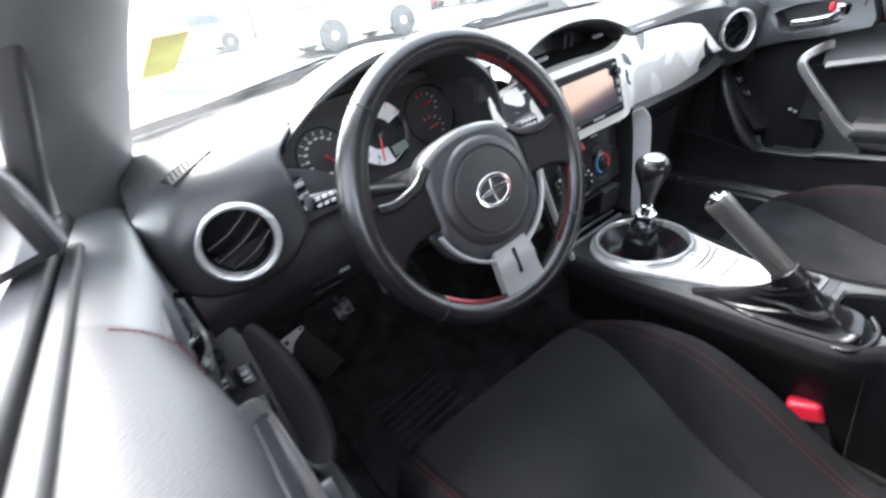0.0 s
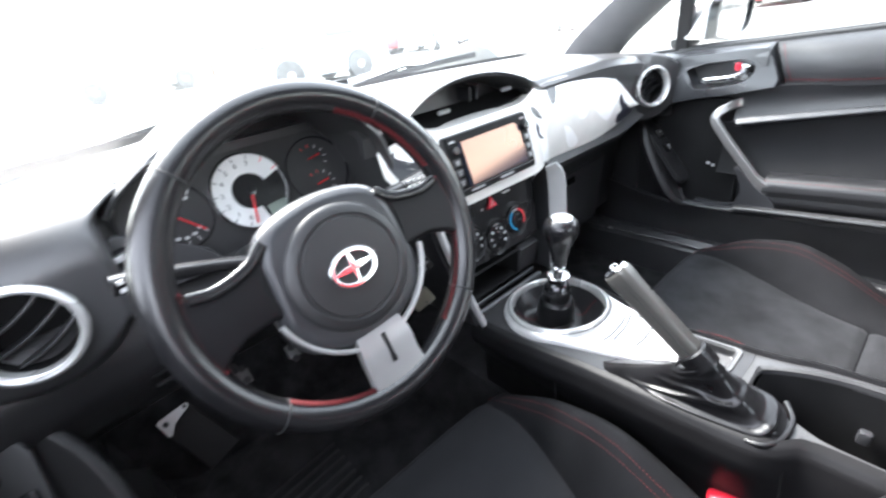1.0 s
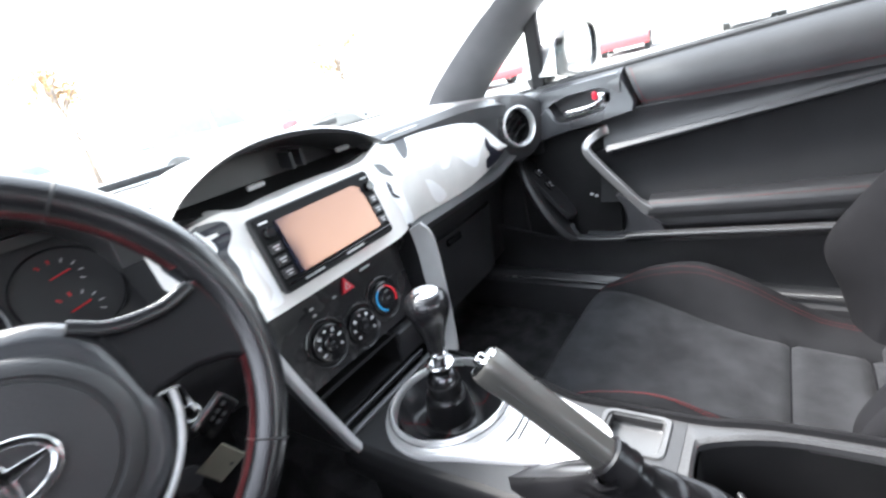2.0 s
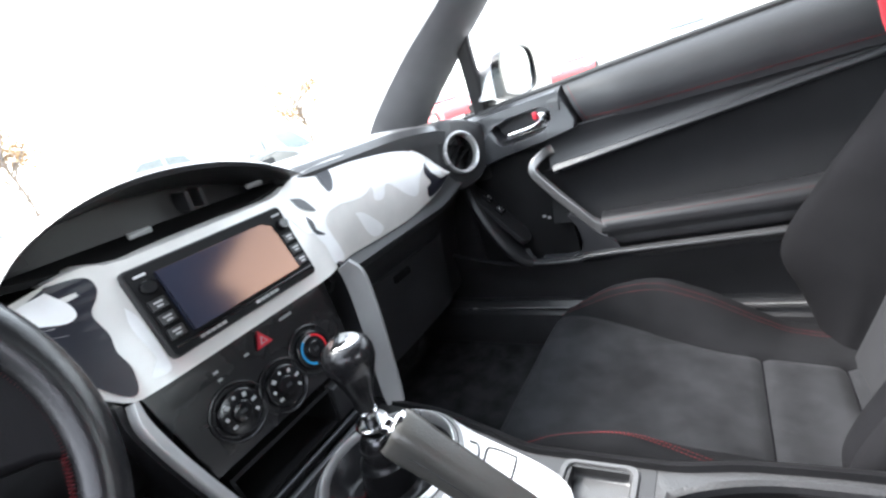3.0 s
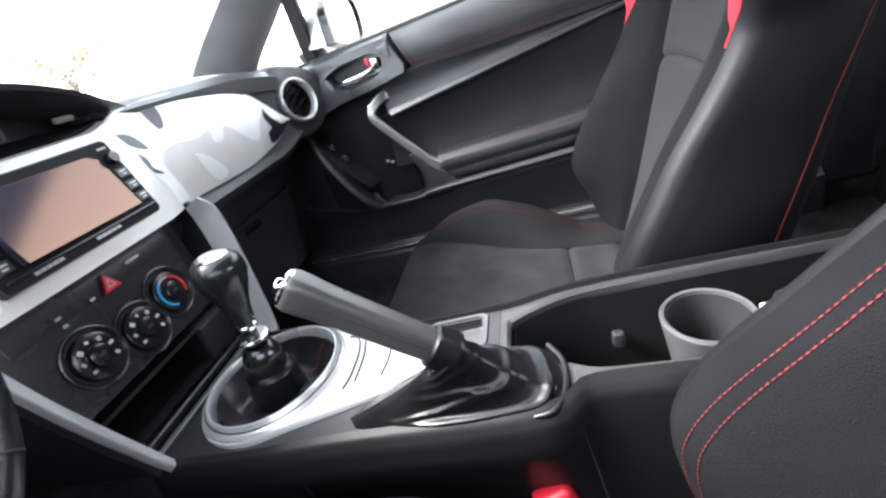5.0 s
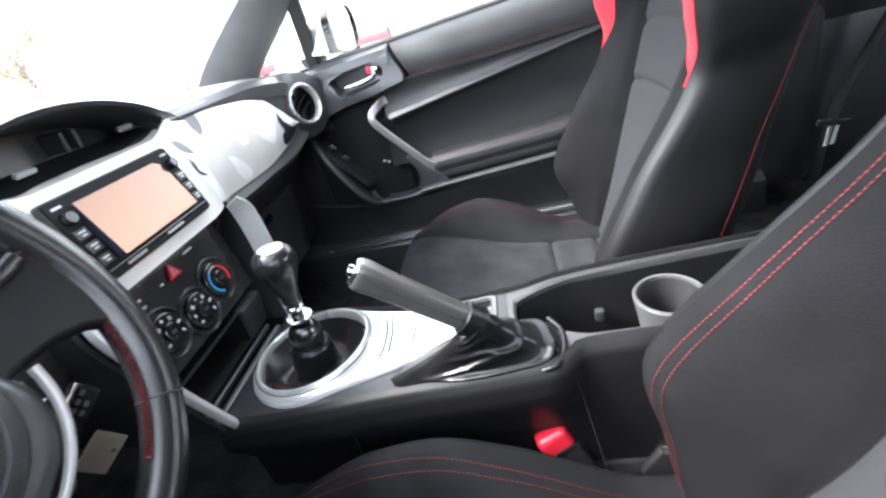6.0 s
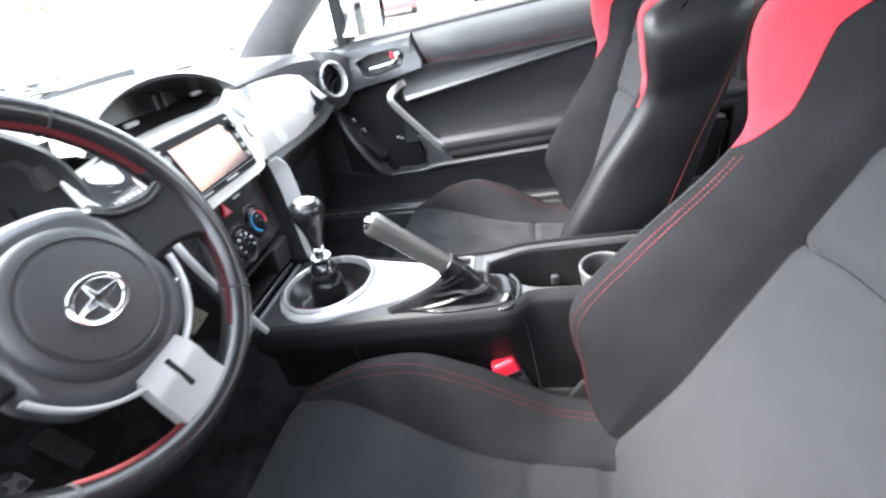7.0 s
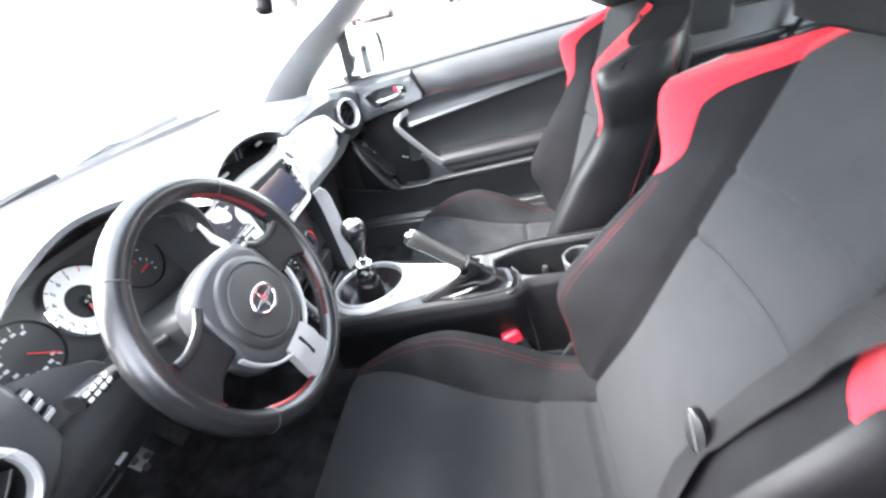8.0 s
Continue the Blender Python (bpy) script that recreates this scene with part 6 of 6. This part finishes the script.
def back_pt(u, v):
    """u across -1..1 from outer edge to outer edge; v from bottom to top."""
    a, s = abs(u), (1 if u >= 0 else -1)
    hw = half_w(v)
    seam = 0.129 + 0.026 * sstep(0.35, 0.0, v)
    if a < 0.42:
        x = seam * a / 0.42
    elif a < 0.82:
        x = seam + (hw - 0.035 - seam) * (a - 0.42) / 0.40
    else:
        x = hw - 0.035 + 0.035 * math.sin(math.pi / 2 * (a - 0.82) / 0.18)
    top = 0.932 - 0.053 * sstep(0.06, 0.24, x)
    z = 0.275 + v * (top - 0.275)
    p = lerp(P_BACK, v)
    y = back_mid(z)
    if a <= 0.42:
        y -= 0.008 * (1 - (a / 0.42) ** 2)
        y -= 0.011 * math.exp(-((0.42 - a) / 0.035) ** 2)
        for vs in (0.600, 0.745):
            y -= 0.006 * math.exp(-((v - vs) / 0.009) ** 2)
    elif a < 0.82:
        t = (a - 0.42) / 0.40
        y += p * math.sin(math.pi / 2 * t) ** 1.15 - 0.011 * math.exp(-((a - 0.42) / 0.035) ** 2)
    else:
        t = (a - 0.82) / 0.18
        y += p - 0.045 * (1 - math.sqrt(max(0, 1 - t * t)))
    k = sstep(0.955, 1.0, v)
    y -= 0.03 * k * k
    return Vector((s * x, y, z))


def red_edge(v):
    return lerp([(0.735, 0.87), (0.76, 0.76), (0.80, 0.655), (0.86, 0.62), (0.90, 0.61), (0.93, 0.55), (0.952, 0.40), (0.968, 0.32), (0.985, 0.27), (1.0, 0.25)], v)


def seat_build(at, label, recline=0.0, drop=0.0, rail=0.0, narrow=0.0, fore=0.0, nose=0.0, suede=None):
    st = thing("bucket_seat", at, label, "seat", "front seats")
    S = lambda name, bm, m, parent=st, label="", smooth=60: part(name, bm, m, parent, label, smooth, local=True)
    def row(w):
        return nose if w < 0.22 else nose - (0.53 + nose) * (w - 0.22) / 0.78
    S("cushion_centre", grid(lambda u, w: cush_pt((2 * u - 1) * seam_x(row(w)) / 0.247, w, nose), 48, 72, thick=0.01, eye=(0, 0.3, 1.2)), suede or SUEDE, st, "charcoal suede cushion")
    for s in (-1, 1):
        b = S("cushion_bolster", grid(lambda u, w: cush_pt(s * (seam_x(row(w)) + (0.247 - seam_x(row(w))) * u) / 0.247, w, nose), 26, 72, thick=0.01, eye=(0, 0.3, 1.2)), BOLSTERKNIT)
        for off in (0.0, 0.010):
            pts = []
            for k in range(70):
                y = 0.005 + nose - (0.46 + nose) * k / 69
                x = seam_x(y) + (0.207 - seam_x(y)) * 0.80 - off + 0.004
                pts.append(Vector((s * x, y, cushion(x, y, nose) + 0.0008)))
            S("stitching", stitches(pts, 0.0007), THREAD, b)
    for s in (-1, 1):
        S("seam", sweep([Vector((s * seam_x(0.005 - 0.47 * k / 40), 0.005 - 0.47 * k / 40, cushion(seam_x(0.005 - 0.47 * k / 40), 0.005 - 0.47 * k / 40) + 0.0002)) for k in range(41)], 0.0008), SEAM)
    for ys in (-0.35, -0.455):
        S("seam", sweep([Vector((seam_x(ys) * (k / 10 - 1), ys, cushion(seam_x(ys) * (k / 10 - 1), ys) + 0.0004)) for k in range(21)], 0.0014), SEAM)
    S("cushion_base", loft([[Vector((x * k, -0.245 + y, z)) for x, y in rect(0.50, 0.53, 0.05, 4)] for k, z in ((0.92, 0.212), (0.99, 0.23), (1.0, 0.29), (0.9, 0.30))]), VINYL)
    for s in (-1, 1):
        S("seat_rail", box(0.035, 0.5, 0.035, pose(0.2 * s, -0.25, 0.188 + rail), 0.005), HARD)

    # the backrest turns about its hinge
    hinge = Matrix.Translation((0, -0.433 + fore, 0.455 - drop)) @ Matrix.Rotation(radians(-recline), 4, "X") @ Matrix.Translation((0, 0.433, -0.455))

    def B(name, bm, m, parent=st, label="", smooth=60):
        bm.transform(hinge)
        return part(name, bm, m, parent, label, smooth, local=True)

    EY = (0, 0.6, 0.9)
    edge = lambda v, s: min(0.86, red_edge(v) + (narrow if s < 0 else 0.0))
    rows = lambda v, s: edge(v, s) if v > 0.735 else 0.87
    B("back_centre", grid(lambda u, v: back_pt((2 * u - 1) * min(0.42, rows(v, 2 * u - 1)), v), 40, 120, thick=0.012, eye=EY), SUEDE, st, "charcoal suede back panel")
    for s in (-1, 1):
        b = B("back_bolster", grid(lambda u, v: back_pt(s * (min(0.42, rows(v, s)) + (rows(v, s) - min(0.42, rows(v, s))) * u), v), 26, 120, thick=0.012, eye=EY), FABRIC)
        for off in (0.0, 0.042) if s > 0 and at.x < 0 else ():
            B("stitching", stitches([back_pt(s * (0.80 - off - 0.03 * math.sin(math.pi * k / 60)), 0.03 + 0.70 * k / 60) + Vector((-0.0006 * s, 0.0010, 0)) for k in range(61)], 0.00065), THREAD, b)
        B("shoulder_insert", grid(lambda u, v: back_pt(s * (edge(0.735 + 0.265 * v, s) + (0.87 - edge(0.735 + 0.265 * v, s)) * u), 0.735 + 0.265 * v) + Vector((0, 0.0008, 0.0004)), 26, 60, thick=0.012, eye=EY), REDCLOTH, st, "bright red shoulder insert")
        B("bolster_edge", grid(lambda u, v: back_pt(s * (0.87 + 0.13 * u), v), 8, 80, thick=0.003, eye=(s * 3, 0.6, 0.6)), VINYL)

    for s in (-1, 1):
        vs = 0.600 if s > 0 else 0.745
        B("seam", sweep([back_pt(0.42 * (k / 10 - 1), vs) + Vector((0, -0.0001, 0)) for k in range(21)], 0.0007), SEAM)
        B("seam", sweep([back_pt(s * 0.42, 0.1 + 0.83 * k / 50) + Vector((0, 0.0004, 0)) for k in range(51)], 0.0008), SEAM)

    # sides and rear of the backrest
    def shell(u, v):
        e = back_pt(1, v)
        a = math.pi * u
        depth = 0.11 + 0.02 * math.sin(math.pi * v)
        rear = back_mid(e.z) - depth
        cx = math.cos(a)
        x = e.x * (abs(cx) ** 0.35) * (1 if cx > 0 else -1)
        return Vector((x, e.y + (rear - e.y) * math.sin(a) ** 0.75, e.z + (0.045 * (1 - abs(cx) ** 2) * v)))
    B("back_shell", grid(shell, 40, 40), VINYL, st, "smooth black vinyl sides and rear")
    for u in (0.20, 0.80):
        B("piping", sweep([shell(u, 0.02 + 0.95 * k / 40) for k in range(41)], 0.0010), THREAD, st, "red piping")
    # lid that closes the top between shell and front
    B("back_top", grid(lambda u, v: back_pt(2 * u - 1, 1.0).lerp(shell(1 - u, 1.0), v), 40, 6), FABRIC)
    # head restraint
    hr = B("head_restraint", loft([[Vector((x, back_mid(0.96) + 0.012 + y - 0.15 * (z - 0.93), z)) for x, y in rect(w, d, 0.035, 5)] for z, w, d in ((0.932, 0.18, 0.07), (0.940, 0.23, 0.10), (0.99, 0.26, 0.118), (1.05, 0.255, 0.11), (1.10, 0.22, 0.09), (1.115, 0.16, 0.05))]), FABRIC)
    for x in (-0.06, 0.06):
        B("post", lathe([(0.006, 0.90), (0.006, 1.0)], 16, pose(x, back_mid(0.96) - 0.03, 0)), CHROME, hr, "chrome head restraint post")
        B("post_guide", lathe([(0.013, 0.93), (0.013, 0.952), (0.009, 0.956)], 16, pose(x, back_mid(0.96) - 0.03, 0)), GLOSS, hr)
    return st


SEAT = Vector((-0.362, 0, 0))
seat_build(SEAT, "black and charcoal sports seat with red shoulders, near the wheel", nose=0.022)
seat_build(SEAT + Vector((0.724, -0.032, -0.027)), "black and charcoal sports seat with red shoulders, beyond the console", 8.5, 0.020, 0.027, 0.10, 0.020, suede=WORNSUEDE)

# recline latch and belt buckles
latch = thing("recline_handle", (-0.10, -0.45, 0.30), "grey metal recline hinge at the seat joint", "hinge", "recline hinges")
part("plate", box(0.012, 0.05, 0.05, pose(-0.105, -0.45, 0.298, 30), 0.006), HARD, latch)
part("pivot", lathe([(0.02, 0), (0.02, 0.012), (0.014, 0.016), (0, 0.016)], 24, axes((-0.104, -0.455, 0.30), (0, 1, 0), (0, 0, 1))), PULL, latch)
buckle = thing("belt_buckle", (-0.1, -0.33, 0.3), "black seat belt buckle with a bright red button", "seat belt buckle", "belt buckles")
bm_ = pose(-0.099, -0.322, 0.346, -20, 8, 12)
part("case", box(0.028, 0.05, 0.075, bm_ @ pose(0, 0, -0.044), 0.008), HARD, buckle)
part("button", box(0.026, 0.042, 0.036, bm_ @ pose(0, 0, 0.010), 0.008, 3), REDPLASTIC, buckle, "bright red release button")
part("button_slot", box(0.004, 0.026, 0.006, bm_ @ pose(-0.0125, -0.006, 0.000), 0.001), DARK, buckle)
part("stalk", sweep([bm_ @ Vector((0, 0, -0.06)), (-0.105, -0.40, 0.2)], rect(0.03, 0.012, 0.004)), HARD, buckle)

# seat belts
def strap(path, w=0.046, up=(0, 0, 1)):
    return sweep(smooth_path(path, 40), rect(w, 0.0016, 0.0006, 1), up=up)


belt_d = thing("seat_belt", (-0.62, -0.8, 0.6), "black seat belt webbing laid over the seat bolster", "seat belt", "seat belts")
part("webbing", strap([(-0.66, -0.98, 1.02), (-0.60, -0.80, 0.93), (-0.556, -0.608, 0.798), (-0.534, -0.576, 0.72), (-0.530, -0.521, 0.632), (-0.562, -0.474, 0.595), (-0.610, -0.43, 0.45), (-0.635, -0.50, 0.24)], up=(0.35, 0.75, 0.35)), WEBBING, belt_d)
gm = axes((-0.528, -0.507, 0.632), (0.031, 0.0, 0.029), (0.5, 0.8, -0.3))
lens = [(0.022 * math.cos(2 * math.pi * k / 28), 0.0085 * math.sin(2 * math.pi * k / 28)) for k in range(28)]
part("tongue", prism(lens, 0.020, gm @ pose(0, 0, -0.010), 0.003), GLOSS, belt_d, "glossy black plastic belt slider")
part("tongue_slot", box(0.034, 0.003, 0.0225, gm @ pose(0, 0.001, 0), 0.001), HARD, belt_d)
belt_p = thing("seat_belt", (0.64, -1.0, 0.6), "black seat belt hanging beside the rear trim", "seat belt", "seat belts")
part("webbing", strap([(0.63, -1.36, 1.02), (0.628, -1.20, 0.76), (0.63, -1.085, 0.50), (0.635, -1.062, 0.40), (0.645, -1.05, 0.2)], up=(0.2, 1, 0)), WEBBING, belt_p)
part("tongue", box(0.012, 0.07, 0.014, pose(0.632, -1.066, 0.405, 8), 0.004), HARD, belt_p)
# pale instead of metal, so the steel's bright reflection is in the colour
part("tongue_plate", box(0.004, 0.034, 0.044, pose(0.624, -1.062, 0.376, 8, 0, 25), 0.002), PALEWHITE, belt_p, "steel belt plate with its gleam put into a pale colour")

# rear bench, seen between the seats
for s in (-1, 1):
    rs = thing("rear_seat", (0.33 * s, -1.3, 0.2), "black cloth rear seat behind the front seats", "rear seat", "rear seats")
    part("cushion", loft([[Vector((0.33 * s + x, -1.28 + y, z)) for x, y in rect(w, d, 0.06, 4)] for z, w, d in ((0.17, 0.5, 0.42), (0.34, 0.54, 0.46), (0.38, 0.52, 0.44), (0.385, 0.4, 0.3))]), FABRIC, rs)
    part("backrest", loft([[Vector((0.33 * s + x, -1.50 - 0.35 * (z - 0.35) + y, z)) for x, y in rect(w, d, 0.04, 4)] for z, w, d in ((0.33, 0.52, 0.13), (0.5, 0.54, 0.14), (0.72, 0.52, 0.12), (0.78, 0.46, 0.06))]), FABRIC, rs)


# ---- outside: parked cars, posts, tree ----
TYRE = mat("dusty_tyre_rubber", (0.07, 0.07, 0.07), 0.8, stain=0.2)
TINT = mat("dark_car_glass", (0.10, 0.12, 0.13), 0.08, stain=0.1)
LAMP = mat("lamp_lens", (0.6, 0.6, 0.6), 0.1)


def parked_car(at, paint, label, tall=1.45, long=4.5):
    m = at
    car = thing("parked_car", m, label, "car", "parked cars")
    C = lambda name, bm, mt, parent=car, label="": part(name, bm, mt, parent, label, local=True)
    h = tall
    L = long / 2
    side = [(-L, 0.45), (-L + 0.05, 0.75), (-L + 0.35, 0.92), (-L + 0.8, 0.98), (-0.9, 0.98), (0.6, 0.98), (1.0, 0.96), (L - 0.35, 0.84), (L - 0.05, 0.66), (L, 0.45), (L - 0.1, 0.25), (-L + 0.1, 0.25)]
    cab = [(-L + 0.45, 0.95), (-L + 1.0, h - 0.08), (-0.6, h), (0.2, h - 0.02), (1.15, 0.95)]
    ring = lambda pts, x, k: [Vector((x, y * k, z)) for y, z in pts]
    C("body", loft([ring(side, -0.86, 0.97), ring(side, -0.9, 1.0), ring(side, 0.9, 1.0), ring(side, 0.86, 0.97)]), paint)
    C("cabin", loft([ring(cab, -0.66, 0.98), ring(cab, -0.70, 1.0), ring(cab, 0.70, 1.0), ring(cab, 0.66, 0.98)]), paint)
    for s in (-1, 1):
        C("side_window", prism([(-L + 0.75, 1.0), (-L + 1.1, h - 0.14), (-0.25, h - 0.08), (-0.25, 1.0)], 0.01, Matrix(((0, 0, s, 0.70 * s), (1, 0, 0, 0), (0, 1, 0, 0), (0, 0, 0, 1)))), TINT)
        C("side_window", prism([(-0.15, 1.0), (-0.15, h - 0.08), (0.25, h - 0.1), (0.95, 1.0)], 0.01, Matrix(((0, 0, s, 0.70 * s), (1, 0, 0, 0), (0, 1, 0, 0), (0, 0, 0, 1)))), TINT)
        C("headlamp", box(0.34, 0.12, 0.14, pose(0.62 * s, L - 0.09, 0.68), 0.04), LAMP)
        C("tail_lamp", box(0.26, 0.22, 0.16, pose(0.70 * s, -L + 0.16, 0.78), 0.04), REDPLASTIC)
        for y in (-L + 0.85, L - 0.85):
            w = C("wheel", lathe([(0.32, -0.11), (0.33, -0.08), (0.33, 0.08), (0.32, 0.11), (0.22, 0.11), (0.21, 0.08)], 32, Matrix.Translation((0.82 * s, y, 0.33)) @ Euler((0, radians(90), 0)).to_matrix().to_4x4()), TYRE)
            C("rim", lathe([(0.21, -0.09), (0.21, 0.095), (0.15, 0.10), (0.05, 0.115), (0, 0.115)], 24, Matrix.Translation((0.82 * s, y, 0.33)) @ Euler((0, radians(90 * s), 0)).to_matrix().to_4x4()), SATIN, w)
    C("windscreen", prism([(-0.62, 0), (0.62, 0), (0.54, 0.62 * (h - 0.95) / 0.45), (-0.54, 0.62 * (h - 0.95) / 0.45)], 0.008, axes((0, 1.16, 0.99), (1, 0, 0), (0, -0.93, h - 0.98))), TINT)
    C("rear_window", prism([(-0.6, 0), (0.6, 0), (0.52, 0.5 * (h - 0.95) / 0.45), (-0.52, 0.5 * (h - 0.95) / 0.45)], 0.008, axes((0, -L + 0.47, 0.99), (-1, 0, 0), (0, 0.53, h - 1.05))), TINT)
    return car


paint = lambda n, c: mat(n, c, 0.25, coat=0.8, stain=0.03)
DARKP = paint("dark_grey_car_paint", (0.05, 0.05, 0.052))
WHITE, REDP, GREYP, BLUEP, SAND = paint("white_car_paint", (0.75, 0.75, 0.75)), paint("red_car_paint", (0.75, 0.10, 0.11)), paint("grey_car_paint", (0.42, 0.43, 0.44)), paint("pale_blue_car_paint", (0.50, 0.57, 0.62)), paint("sand_car_paint", (0.55, 0.53, 0.49))
parked_car(pose(6.4, 14.6, 0, 0, 0, 90), WHITE, "white parked car across the lane", 1.5, 4.6)
parked_car(pose(4.65, 10.3, 0, 0, 0, 90), BLUEP, "small pale blue parked car across the lane", 1.6, 3.5)
parked_car(pose(11.6, 18.4, 0, 0, 0, 180), REDP, "red parked car across the lane", 1.45)
parked_car(pose(12.7, 15.4, 0, 0, 0, 180), BLUEP, "tall pale blue parked car across the lane", 1.8)
parked_car(pose(2.4, 19.5, 0, 0, 0, 90), SAND, "sand coloured parked car across the lane", 1.45)
parked_car(pose(-3.4, 12.0, 0, 0, 0, 90), WHITE, "white parked estate car across the lane", 1.6)
parked_car(pose(16.8, 10.0, 0, 0, 0, 150), REDP, "red parked car two bays along", 1.4)
parked_car(pose(21.5, 5.0, 0, 0, 0, 100), REDP, "low red parked car at the end of the row", 1.3)
# next one is out of view, added to hold side light off the cabin
parked_car(pose(-2.7, -2.3, 0, 0, 0, 180), DARKP, "unseen dark grey car added alongside to cut the side light", 1.55, 4.7)
parked_car(pose(22.0, 0.6, 0, 0, 0, 95), GREYP, "grey parked car at the end of the row", 1.5)
parked_car(pose(22.5, -5.0, 0, 0, 0, 95), SAND, "sand coloured parked car at the end of the row", 1.5)
for k in range(7):
    ln = part("parking_line", box(0.1, 4.8, 0.008, pose(-7.3 + 2.9 * k, 17.6, 0.004), 0), PAINTLINE, smooth=0)
    tagged(ln, "worn white painted bay line on the asphalt", "parking line", "bay lines")

BARK = mat("grey_bark", (0.16, 0.12, 0.09), 0.95, grain=1.0, gsize=60, stain=0.4, ssize=6)
LEAF = mat("tawny_leaves", (0.30, 0.17, 0.06), 0.8, stain=0.4, ssize=3)
rnd = random.Random(4)


def tree(at, height, label):
    t = thing("tree", at, label, "tree", "trees")
    base = Vector(at)
    trunk = smooth_path([base, base + Vector((0.1, 0, height * 0.3)), base + Vector((-0.05, 0.1, height * 0.62))], 8)
    limbs = [sweep(trunk, lambda k: 0.13 - 0.08 * k)]
    tips = []
    for i in range(16):
        a, z = rnd.uniform(0, 6.28), rnd.uniform(0.3, 0.62)
        s = base + Vector((0, 0, height * z))
        e = s + Vector((math.cos(a), math.sin(a), 0)) * height * rnd.uniform(0.15, 0.32) + Vector((0, 0, height * rnd.uniform(0.12, 0.36)))
        limbs.append(sweep(smooth_path([s, s.lerp(e, 0.5) + Vector((0, 0, 0.1)), e], 5), lambda k: 0.05 - 0.035 * k))
        tips.append((s, e))
    part("trunk", join(*limbs), BARK, t)
    bm = bmesh.new()
    for s, e in tips:
        for k in range(170):
            c = s.lerp(e, rnd.uniform(0.45, 1.1)) + Vector([rnd.gauss(0, 0.26) for _ in range(3)])
            r = rnd.uniform(0.04, 0.09)
            d = [Vector([rnd.uniform(-1, 1) for _ in range(3)]) * r for _ in range(2)]
            bm.faces.new([bm.verts.new(c + d[0]), bm.verts.new(c + d[1]), bm.verts.new(c - d[0]), bm.verts.new(c - d[1])])
    part("crown", bm, LEAF, t, smooth=0)
    return t


tree((20.6, 22.0, 0), 6.4, "small tree with sparse tawny leaves")
tree((6.7, 25.5, 0), 7.0, "bare young tree beyond the parked cars")
for x, y in ((14.7, 22.0),):
    pole = thing("lamp_post", (x, y, 0), "tall thin grey lamp post in the car park", "lamp post")
    part("pole", sweep([(x, y, 0), (x, y, 11.0)], lambda k: 0.07 - 0.03 * k), GREYPLASTIC, pole)
    part("head", box(0.7, 0.25, 0.1, pose(x + 0.3, y, 11.0), 0.03), GREYPLASTIC, pole)
